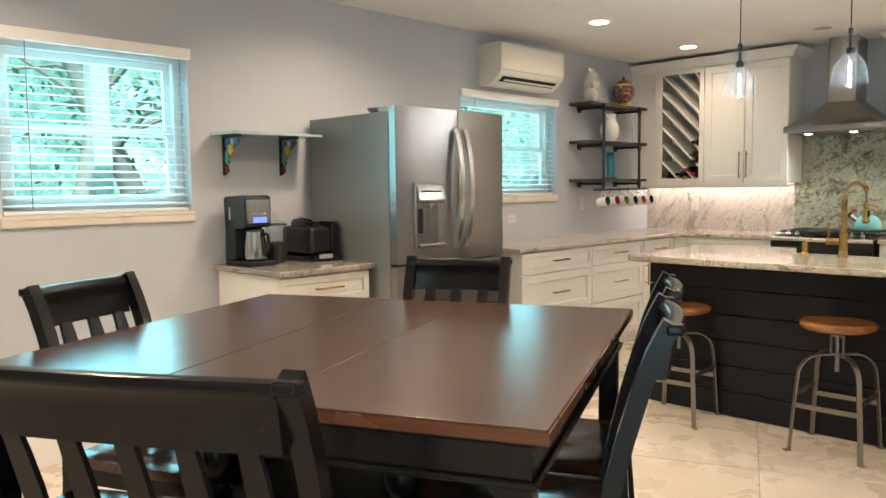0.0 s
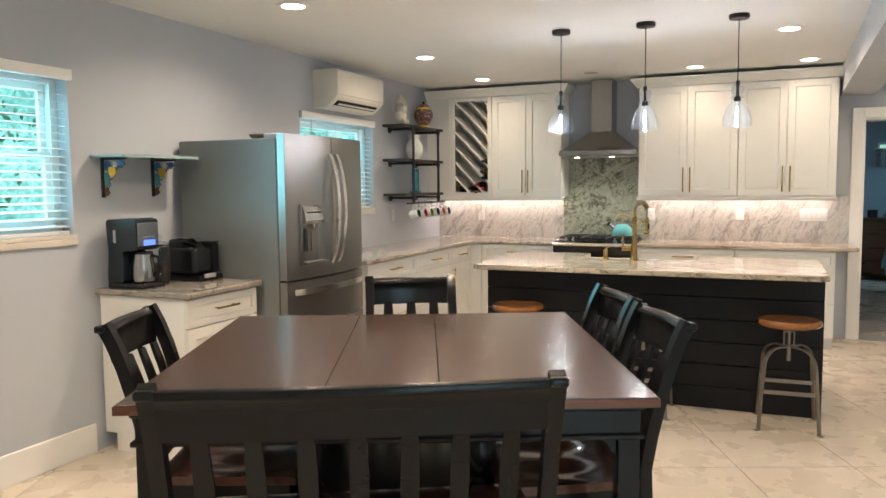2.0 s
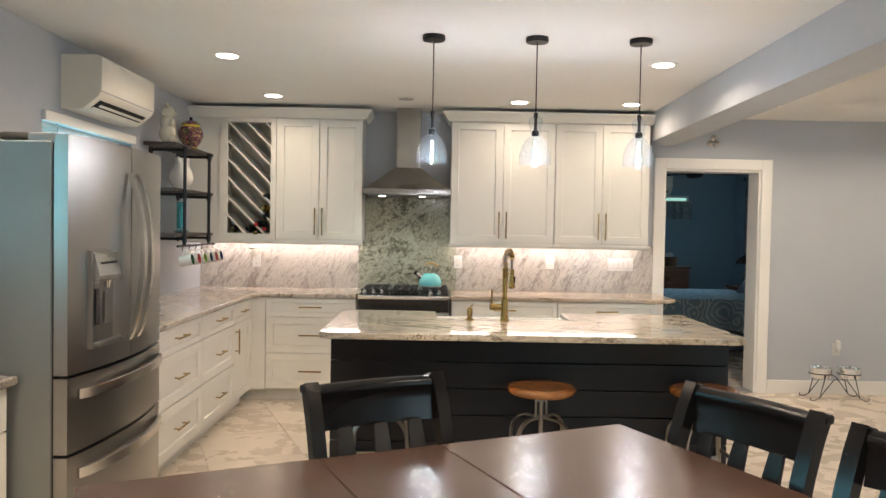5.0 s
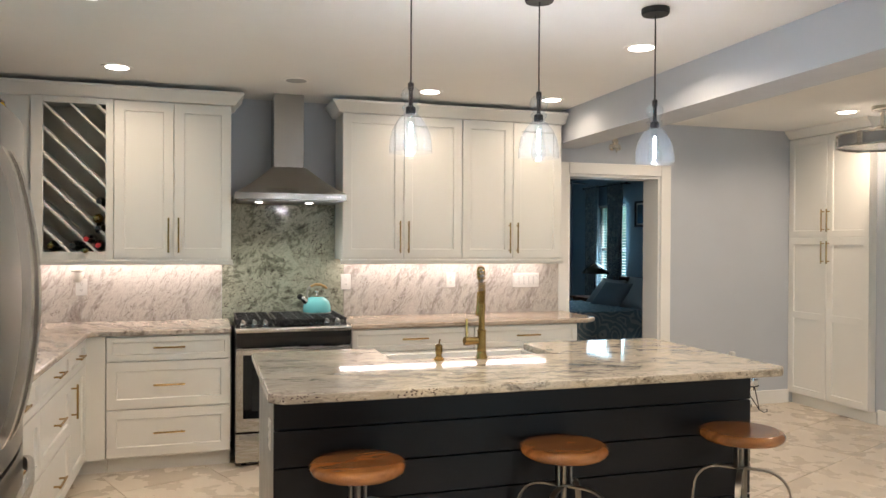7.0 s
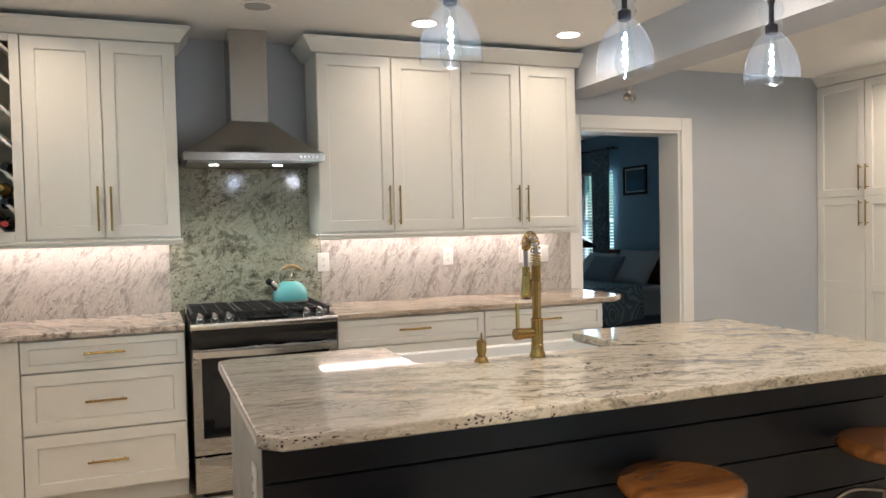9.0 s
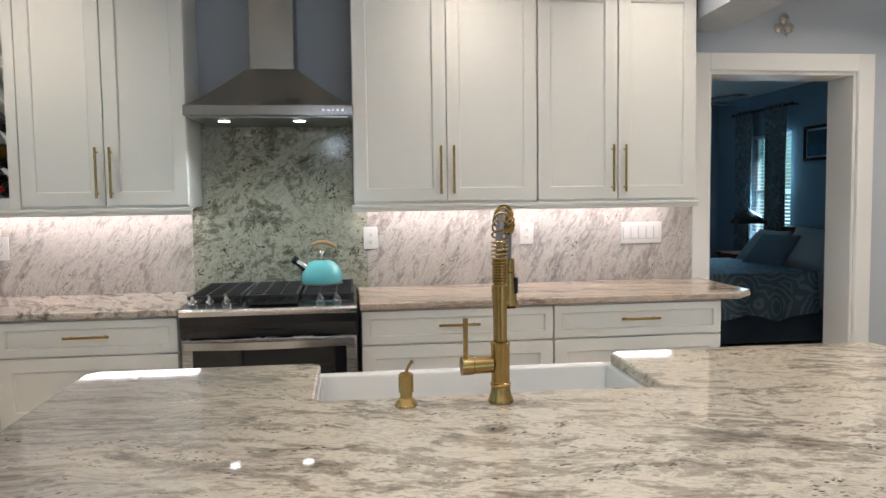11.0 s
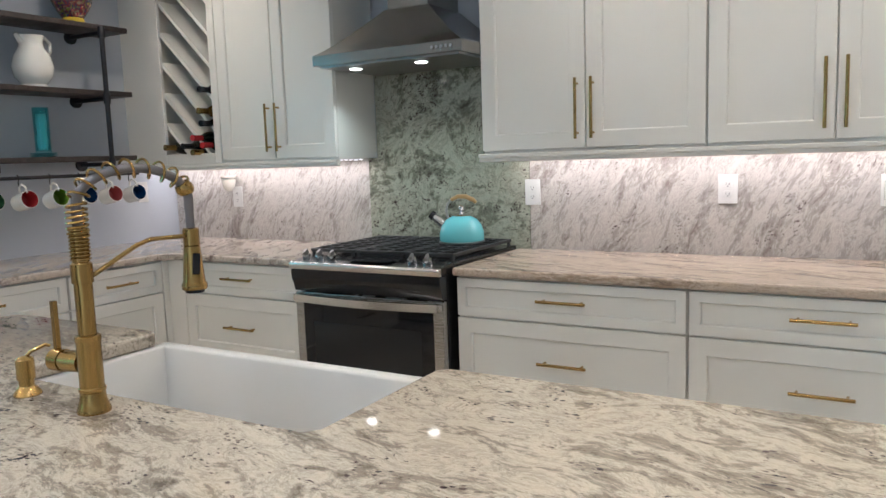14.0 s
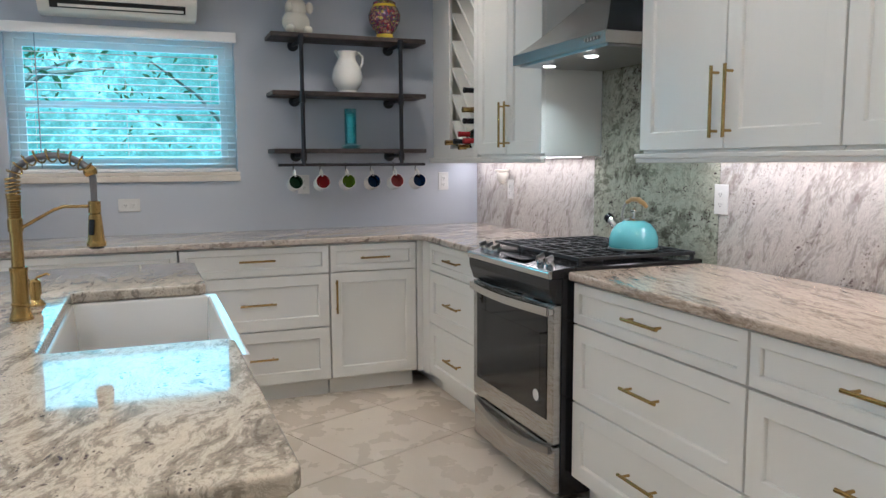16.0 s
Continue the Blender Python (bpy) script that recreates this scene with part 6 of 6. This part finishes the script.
for sx in (-1, 1):
    for sy in (-1, 1):
        p = [(0.02, 0.488)] + [(0.085 + 0.105 * math.sin(a), 0.375 + 0.113 * math.cos(a)) for a in [i * math.pi / 14 for i in range(8)]] + [(0.205, 0.22), (0.222, 0.006)]
        q = [(sx * r * 0.7071 * F / 0.157, sy * r * 0.7071 * F / 0.157, z) for r, z in p]
        lg = part("leg", tube(bmesh.new(), q, 0, flat=(0.024, 0.008, (-sx * 0.7, -sy * 0.7, 0.1))), M["gun"], st)
        part("foot_pad", moved(box(-0.016, 0.02, -0.014, 0.014, 0, 0.006, 0.002), pose(sx * 0.170, sy * 0.170, 0, 0, 0, math.degrees(math.atan2(sy, sx)))), M["gun"], lg)
for s in (-1, 1):
    k = 0.152
    part("rung", tube(bmesh.new(), [(-k, s * k, 0.235), (k, s * k, 0.235)], 0, flat=(0.006, 0.024, (0, 0, 1))), M["gun"], st)
    part("rung", tube(bmesh.new(), [(s * k, -k, 0.285), (s * k, k, 0.285)], 0, flat=(0.006, 0.024, (0, 0, 1))), M["gun"], st)
st.matrix_basis = pose(1.885, -2.985, 0, 0, 0, 3)
copy_thing(st, pose(2.735, -2.985, 0, 0, 0, 0))
copy_thing(st, pose(3.600, -2.985, 0, 0, 0, 2))

# ---------------------------------------------------------------- pantry wall
pc = thing("pantry_cabinet", (6.619, NY - 0.002, 0), -90, "tall white shaker pantry cabinet with four doors", "pantry cabinet")
PW, PD = 0.905, 0.056
part("carcass", box(0.0, PW, -PD, 0.0, 0.1, 2.45, 0.001), M["cab"], pc)
part("toe_kick", box(0.0, PW + 0.03, -PD + 0.035, 0.0, 0.0, 0.0995), M["cab"], pc)
for i in (0, 1):
    a, b = i * PW / 2 + 0.003, (i + 1) * PW / 2 - 0.003
    xh = PW / 2 + (-0.03 if i == 0 else 0.03)
    f = shaker("door", a, b, 1.543, 2.444, -PD, pc)
    bar_handle(f, xh, 1.69, -PD - 0.02, 0.20, True)
    f = shaker("door", a, b, 0.105, 1.537, -PD, pc)
    part("mid_rail", box(a + 0.058, b - 0.058, -PD - 0.0205, -PD - 0.009, 0.80, 0.862, 0.001), M["cab"], f)
    bar_handle(f, xh, 1.41, -PD - 0.02, 0.20, True)
bm = bmesh.new()
prism(bm, [(-PD, 2.451), (-PD - 0.02, 2.455), (-PD - 0.07, CEIL - 0.02), (-PD - 0.075, CEIL - 0.002), (0.0, CEIL - 0.002), (0.0, 2.451)], 0.0, PW + 0.02, "x")
part("crown", bm, M["cab"], pc, smooth=0)

# fan lamp in the side room
fn = thing("ceiling_fan", (6.24, -1.28, 0), 0, "enclosed drum ceiling fan with brushed nickel bands", "ceiling fan")
part("canopy", lathe(bmesh.new(), [(0.05, CEIL - 0.04), (0.075, CEIL - 0.03), (0.075, CEIL - 0.001)], 26), M["nickel"], fn)
part("downrod", cyl(bmesh.new(), (0, 0, 2.36), (0, 0, CEIL - 0.03), 0.014, 14), M["nickel"], fn)
part("motor_housing", lathe(bmesh.new(), [(0.12, 2.30), (0.105, 2.33), (0.06, 2.36), (0.03, 2.385)], 28), M["nickel"], fn)
part("drum", lathe(bmesh.new(), [(0.29, 2.225), (0.30, 2.228), (0.30, 2.310), (0.29, 2.313)], 44), mat("frosted_drum", (0.34, 0.34, 0.34), 0.25, 0.4), fn, "grey translucent drum")
for z in (2.215, 2.305):
    bm = bmesh.new()
    lathe(bm, [(0.303, z), (0.312, z + 0.002), (0.312, z + 0.014), (0.303, z + 0.016)], 44, cap=False)
    part("drum_band", bm, M["nickel"], fn)
for k in range(6):
    a = radians(60 * k + 15)
    part("drum_strap", moved(box(0.302, 0.316, -0.02, 0.02, 2.21, 2.325, 0.002), pose(0, 0, 0, 0, 0, math.degrees(a))), M["nickel"], fn)

# clover ornament above the door
cl = thing("clover_ornament", (4.705, NY - 0.001, 2.315), 0, "small brass three-leaf clover ornament above the door", "wall ornament")
for a in (90, 210, 330):
    u, v = math.cos(radians(a)) * 0.034, math.sin(radians(a)) * 0.034 + 0.008
    part("petal", moved(lathe(bmesh.new(), [(0.030, 0), (0.029, 0.006), (0.016, 0.014), (0.003, 0.016)], 20), pose(u, 0, v, 90, 0, 0)), M["nickel"], cl)
part("stem", tube(bmesh.new(), [(0, -0.006, 0), (0.006, -0.006, -0.04), (0.016, -0.006, -0.055)], 0.005, 8), M["nickel"], cl)

# dog bowls on a wire stand
wb = thing("pet_bowl_stand", (5.78, -0.20, 0), 0, "black wire stand holding two pet bowls by the wall", "bowl stand")
for x in (-0.13, 0.13):
    part("ring", tube(bmesh.new(), [(x + 0.098 * math.cos(a), 0.098 * math.sin(a), 0.235) for a in [i * math.pi / 12 for i in range(24)]], 0.004, 8, close=True), M["pipe"], wb)
    for sy in (-1, 1):
        s = 1 if x > 0 else -1
        part("scroll_leg", tube(bmesh.new(), [(x, sy * 0.098, 0.235), (x + s * 0.02, sy * 0.10, 0.15), (x + s * 0.05, sy * 0.10, 0.03), (x + s * 0.10, sy * 0.10, 0.006), (x + s * 0.135, sy * 0.10, 0.012), (x + s * 0.13, sy * 0.10, 0.035)], 0.0045, 8), M["pipe"], wb)
        part("brace", tube(bmesh.new(), [(x + s * 0.05, sy * 0.10, 0.03), (x, sy * 0.10, 0.10), (x - s * 0.07, sy * 0.10, 0.19), (x - s * 0.12, sy * 0.098, 0.20)], 0.0045, 8), M["pipe"], wb)
for x in (5.65, 5.91):
    b = thing("pet_bowl", (x, -0.20, 0.19), 0, "ribbed stainless steel pet bowl resting in the wire stand", "bowl", "pet bowls")
    part("bowl", lathe(bmesh.new(), [(0.070, 0.0), (0.088, 0.01), (0.094, 0.05), (0.0935, 0.09), (0.106, 0.096), (0.106, 0.100), (0.088, 0.097), (0.080, 0.02), (0.002, 0.012)], 36), M["chrome"], b)

# ---------------------------------------------------------------- bedroom
M["quilt"] = mat("paisley_quilt", (0.3, 0.4, 0.45), 0.85)
_w = Net(M["quilt"])
_v = _w.voronoi(_w.mapping((1, 1, 1)), 3.4)
_r = _w.math("SINE", _w.math("MULTIPLY", _w.math("ADD", _v.outputs["Distance"], _w.math("MULTIPLY", _w.noise(_w.co, 9, 4), 0.25)), 42.0))
_w.base(_w.mix(_w.ramp(_r, [(0.35, 0.0), (0.65, 1.0)]), (0.20, 0.30, 0.36), (0.42, 0.50, 0.53)))
_w.bump(_w.noise(_w.co, 30, 4), 0.3, 0.01)
M["skirt"] = paint("bed_skirt_cloth", (0.10, 0.13, 0.17), 0.9, 0.15, 0.3, 40)
M["pillow"] = paint("pillow_cloth", (0.55, 0.56, 0.56), 0.9, 0.06, 0.3, 30)
M["pillow2"] = paint("grey_pillow_cloth", (0.24, 0.28, 0.31), 0.9, 0.06, 0.3, 30)
M["curtain"] = mat("curtain_cloth", (0.3, 0.3, 0.3), 0.9)
_w = Net(M["curtain"])
_n = _w.noise(_w.mapping((1, 1, 0.8)), 11, 4, 0.6, 2.5)
_w.base(_w.ramp(_n, [(0.40, (0.36, 0.41, 0.42)), (0.47, (0.06, 0.09, 0.12)), (0.53, (0.34, 0.39, 0.40)), (0.60, (0.10, 0.10, 0.09)), (0.66, (0.40, 0.44, 0.44))]))


def cloth_box(x0, x1, y0, y1, z0, z1, wave, seed, n=26, bot=0.0):
    """A draped cover: flat top, sides that hang in folds."""
    rn = random.Random(seed)
    bm = bmesh.new()
    per = []
    for i in range(n):
        per.append((x0 + (x1 - x0) * i / n, y0, 0, -1))
    for i in range(n):
        per.append((x1, y0 + (y1 - y0) * i / n, 1, 0))
    for i in range(n):
        per.append((x1 - (x1 - x0) * i / n, y1, 0, 1))
    for i in range(n):
        per.append((x0, y1 - (y1 - y0) * i / n, -1, 0))
    ph = rn.uniform(0, 6)
    loops = []
    for k, z in enumerate((z0, z0 + (z1 - z0) * 0.35, z0 + (z1 - z0) * 0.7, z1 - 0.04, z1 - 0.01, z1)):
        f = [1.0, 0.8, 0.4, 0.05, -0.02, -0.06][k]
        loops.append([(x + nx * (wave * f * (1 + 0.8 * math.sin(j * 0.9 + ph)) - (0.03 if k == 5 else 0)), y + ny * (wave * f * (1 + 0.8 * math.sin(j * 0.9 + ph)) - (0.03 if k == 5 else 0)), z + (bot * math.sin(j * 0.5) if k == 0 else 0)) for j, (x, y, nx, ny) in enumerate(per)])
    return rings(bm, loops, cap=True)


bd = thing("bed", (0, 0, 0), 0, "made double bed with a brown wooden headboard", "bed")
part("mattress", box(5.06, 6.93, 2.37, 3.90, 0.30, 0.63, 0.05, 3), M["pillow"], bd)
part("box_spring", box(5.07, 6.93, 2.38, 3.89, 0.12, 0.2995, 0.01), M["skirt"], bd)
for x in (5.2, 6.8):
    for y in (2.5, 3.78):
        part("leg", box(x - 0.03, x + 0.03, y - 0.03, y + 0.03, 0.0, 0.12), M["dresser"], bd)
part("bed_skirt", cloth_box(5.04, 6.92, 2.35, 3.92, 0.03, 0.31, 0.012, 3, 40), M["skirt"], bd, "dark grey gathered skirt")
part("headboard", box(6.955, 7.03, 2.27, 3.96, 0.1, 1.02, 0.02, 3), M["dresser"], bd)
qb = cloth_box(5.0, 6.45, 2.31, 3.94, 0.27, 0.67, 0.045, 7, 30, 0.03)
solid("quilt", qb, M["quilt"], "blue grey paisley quilt spread over the bed", "quilt", smooth=60)


def pillow(x, y, z, w, d, h, rx, ry, m, label):
    bm = bmesh.new()
    bx(bm, -d / 2, d / 2, -w / 2, w / 2, -h / 2, h / 2)
    bmesh.ops.subdivide_edges(bm, edges=bm.edges, cuts=7, use_grid_fill=True)
    for v in bm.verts:
        u, t = v.co.x / (d / 2), v.co.y / (w / 2)
        v.co.z *= max(0.08, (1 - u ** 4) * (1 - t ** 4)) ** 0.5
        v.co.x *= 1 - 0.06 * (1 - t * t)
        v.co.y *= 1 - 0.05 * (1 - u * u)
    solid("pillow", bm, m, label, "pillow", "bed pillows", at=pose(x, y, z, 0, ry, rx), smooth=80)


pillow(6.72, 2.85, 0.83, 0.70, 0.46, 0.17, 3, -58, M["pillow"], "plump white pillow leaning on the headboard")
pillow(6.66, 3.58, 0.81, 0.66, 0.42, 0.16, -3, -50, M["pillow"], "white pillow with a soft crease against the headboard")
pillow(6.50, 3.16, 0.80, 0.50, 0.40, 0.15, 14, -46, M["pillow2"], "grey blue cushion in front of the pillows")
ns = thing("night_stand", (6.80, 4.24, 0), 0, "dark wooden night stand beside the bed", "night stand")
part("stand_top", box(-0.24, 0.22, -0.25, 0.25, 0.67, 0.70, 0.006, 2), M["dresser"], ns)
part("stand_body", box(-0.21, 0.20, -0.22, 0.22, 0.0, 0.6695, 0.003), M["dresser"], ns)
tl = thing("table_lamp", (6.78, 4.13, 0.70), 0, "small table lamp with a dark stained-glass shade, unlit", "table lamp")
part("lamp_stem", lathe(bmesh.new(), [(0.075, 0), (0.07, 0.015), (0.02, 0.03), (0.012, 0.10), (0.018, 0.18), (0.010, 0.24), (0.008, 0.36)], 22), M["black_matte"], tl)
part("lamp_shade", lathe(bmesh.new(), [(0.20, 0.34), (0.195, 0.355), (0.14, 0.42), (0.07, 0.47), (0.03, 0.49)], 10, cap=False), paint("stained_glass", (0.05, 0.035, 0.025), 0.25, 0.6, 0.1, 30), tl)
part("finial", lathe(bmesh.new(), [(0.008, 0.485), (0.012, 0.50), (0.003, 0.52)], 12), M["black_matte"], tl)


def curtain(name, y0, y1, z0, z1, x, parent, amp=0.028, folds=5):
    bm = bmesh.new()
    n, k = 60, 8
    loops = []
    for j in range(k + 1):
        z = z0 + (z1 - z0) * j / k
        sq = 1.0 - 0.12 * math.sin(math.pi * j / k)
        front = [(x + amp * math.sin(2 * math.pi * folds * i / n) * (1 - 0.3 * j / k), (y0 + y1) / 2 + ((i / n) - 0.5) * (y1 - y0) * sq, z) for i in range(n + 1)]
        back = [(p[0] + 0.004, p[1], p[2]) for p in reversed(front)]
        loops.append(front + back)
    rings(bm, loops)
    return part(name, bm, M["curtain"], parent, smooth=70)


ct = thing("curtain_set", (0, 0, 0), 0, "blue grey patterned curtains, open, on a dark rod", "curtain")
part("curtain_rod", cyl(bmesh.new(), (6.96, 3.56, 2.33), (6.96, 4.86, 2.33), 0.011, 12), M["black_matte"], ct)
curtain("curtain_panel", 3.69, 4.11, 0.12, 2.36, 6.96, ct)
curtain("curtain_panel", 4.39, 4.77, 0.12, 2.36, 6.96, ct)
for y in (3.58, 4.84):
    part("rod_finial", lathe(bmesh.new(), [(0.008, -0.02), (0.02, 0.0), (0.008, 0.02)], 12, (6.96, y, 2.33)), M["black_matte"], ct)
    part("rod_bracket", box(6.96, 7.06, y + 0.05 * (1 if y < 4 else -1) - 0.006, y + 0.05 * (1 if y < 4 else -1) + 0.006, 2.322, 2.338), M["black_matte"], ct)
bw = thing("window_3", (0, 0, 0), 0, kind="structure")
bm = bmesh.new()
for e in ((3.75, 4.55, 0.75, 0.79), (3.75, 4.55, 2.02, 2.06), (3.75, 3.79, 0.79, 2.02), (4.51, 4.55, 0.79, 2.02), (3.79, 4.51, 1.38, 1.42)):
    bx(bm, 7.11, 7.15, *e, 0.002)
part("window_frame", bm, M["trim"], bw)
part("pane", box(7.128, 7.132, 3.79, 4.51, 0.79, 2.02), M["pane"], bw, smooth=0).visible_shadow = False
bb = thing("window_blind", (0, 0, 0), 0, "white slatted blind behind the bedroom curtains", "blind", "window blinds")
one = None
for i in range(30):
    m = pose(7.085, 0, 0.80 + i * 0.041, 0, -8, 0)
    if one is None:
        one = part("slat", box(-0.022, 0.022, 3.76, 4.54, -0.001, 0.001), M["blind"], bb, smooth=0)
        one.matrix_local = m
    else:
        again("slat", one, bb, m)
part("headrail", box(7.062, 7.108, 3.76, 4.54, 2.02, 2.055), M["trim"], bb)
pf = thing("framed_picture", (7.058, 3.25, 1.89), -90, "framed blue seascape print in a dark frame with a white mat", "picture")
bm = bmesh.new()
for e in ((-0.24, 0.24, -0.18, -0.15), (-0.24, 0.24, 0.15, 0.18), (-0.24, -0.21, -0.15, 0.15), (0.21, 0.24, -0.15, 0.15)):
    bx(bm, e[0], e[1], -0.025, 0, e[2], e[3], 0.002)
part("frame", bm, M["black_matte"], pf)
part("mat_board", box(-0.21, 0.21, -0.008, -0.002, -0.15, 0.15), M["plastic"], pf)
part("print", box(-0.19, 0.19, -0.010, -0.0085, -0.13, 0.13), paint("blue_print", (0.03, 0.09, 0.16), 0.3, 0.9, 0), pf)
ds = thing("dresser", (4.55, 4.93, 0), 0, "long brown wooden dresser with wide drawers in the bedroom", "dresser")
part("dresser_body", box(0.0, 1.62, 0.02, 0.46, 0.06, 0.91, 0.004), M["dresser"], ds)
part("dresser_top", box(-0.02, 1.64, -0.01, 0.465, 0.9105, 0.94, 0.006, 2), M["dresser"], ds)
for i in range(4):
    for k in range(2):
        f = part("drawer_front", box(0.03 + k * 0.79, 0.80 + k * 0.79, 0.0, 0.0195, 0.10 + i * 0.20, 0.285 + i * 0.20, 0.006, 2), M["dresser"], ds)
for x in (0.05, 1.57):
    part("dresser_foot", box(x - 0.04, x + 0.04, 0.05, 0.42, 0.0, 0.0595), M["dresser"], ds)
bk = thing("woven_basket", (5.92, 5.12, 0.94), 0, "small round brown woven basket filled with folded papers", "basket")
part("basket_body", lathe(bmesh.new(), [(0.085, 0), (0.105, 0.02), (0.118, 0.10), (0.120, 0.15), (0.112, 0.15), (0.10, 0.03), (0.002, 0.01)], 26), wood("wicker", (0.05, 0.018, 0.010), (0.12, 0.05, 0.025), 0.6, 0, 20), bk)
bm = bmesh.new()
rn = random.Random(9)
for k in range(9):
    m = pose(rn.uniform(-0.06, 0.06), rn.uniform(-0.05, 0.05), 0.12, rn.uniform(-20, 20), rn.uniform(-20, 20), rn.uniform(0, 180))
    bx(bm, -0.035, 0.035, -0.004, 0.004, -0.05, 0.09, 0, 1, m)
part("folded_papers", bm, M["pillow"], bk)
solid("dark_box", box(-0.06, 0.06, -0.08, 0.08, 0, 0.12, 0.004), M["black_matte"], "small black box on the dresser", "box", at=pose(4.93, 5.10, 0.94))
solid("grey_tray", box(-0.26, 0.26, -0.1, 0.1, 0, 0.055, 0.006), M["grey_plastic"], "flat grey green tray box on the dresser", "tray", at=pose(5.35, 5.12, 0.94))
air_conditioner((5.14, 5.399, 2.09), 0, 0.80, "white wall-mounted air conditioner high on the bedroom wall")
vl = thing("window_valance", (0, 0, 0), 0, "short patterned cloth valance over the high bedroom window", "valance")
part("valance_rod", cyl(bmesh.new(), (4.95, 5.34, 1.985), (6.32, 5.34, 1.985), 0.009, 10), M["plastic"], vl)
loops = []
bm = bmesh.new()
for z in (1.70, 1.80, 1.90, 1.985):
    fr_ = [(4.95 + 1.37 * i / 90, 5.34 + 0.014 * math.sin(i * 0.8) * (1.2 - (z - 1.7)), z + (0.012 * math.sin(i * 0.33) if z < 1.71 else 0)) for i in range(91)]
    loops.append(fr_ + [(p[0], p[1] + 0.004, p[2]) for p in reversed(fr_)])
rings(bm, loops)
part("valance_cloth", bm, M["curtain"], vl, smooth=70)
wn4 = thing("window_4", (0, 0, 0), 0, kind="structure")
bm = bmesh.new()
for e in ((5.0, 6.3, 1.75, 1.78), (5.0, 6.3, 2.05, 2.08), (5.0, 5.03, 1.78, 2.05), (6.27, 6.3, 1.78, 2.05)):
    bx(bm, e[0], e[1], 5.44, 5.50, e[2], e[3])
part("window_frame", bm, M["trim"], wn4)
part("pane", box(5.03, 6.27, 5.468, 5.472, 1.78, 2.05), M["pane"], wn4, smooth=0).visible_shadow = False
bf = thing("bedroom_fan", (5.55, 3.0, 0), 0, "dark ceiling fan with four wooden blades, at rest", "ceiling fan")
part("fan_rod", cyl(bmesh.new(), (0, 0, 2.34), (0, 0, CEIL - 0.001), 0.012, 10), M["black_matte"], bf)
part("fan_motor", lathe(bmesh.new(), [(0.07, 2.20), (0.11, 2.225), (0.11, 2.30), (0.05, 2.345)], 26), M["black_matte"], bf)
for k in range(4):
    part("fan_blade", moved(box(0.10, 0.62, -0.06, 0.06, 2.262, 2.270, 0.002), pose(0, 0, 0, 0, 0, 22 + 90 * k)), M["black_matte"], bf)

# ---------------------------------------------------------------- floor tiles, 0.6 m, laid askew
TA = radians(22.5)
u_, v_ = Vector((math.cos(TA), math.sin(TA), 0)), Vector((-math.sin(TA), math.cos(TA), 0))
o_ = Vector((1.648, -1.300, 0))
tm = mesh_of("tile", box(0.0015, 0.5985, 0.0015, 0.5985, -0.0058, 0.0, 0.0012), M["tile"], 30)
fl = bpy.data.objects["floor"]
for i in range(-8, 20):
    for j in range(-26, 16):
        c = o_ + u_ * (i + 0.5) * 0.6 + v_ * (j + 0.5) * 0.6
        if not (-0.25 < c.x < 6.85 and -9.6 < c.y < 0.3 or 2.9 < c.x < 7.3 and 0.3 <= c.y < 5.6):
            continue
        ob = new("tile", tm)
        ob.parent = fl
        ob.matrix_local = Matrix.Translation(o_ + u_ * i * 0.6 + v_ * j * 0.6) @ pose(0, 0, 0, 0, 0, 22.5)
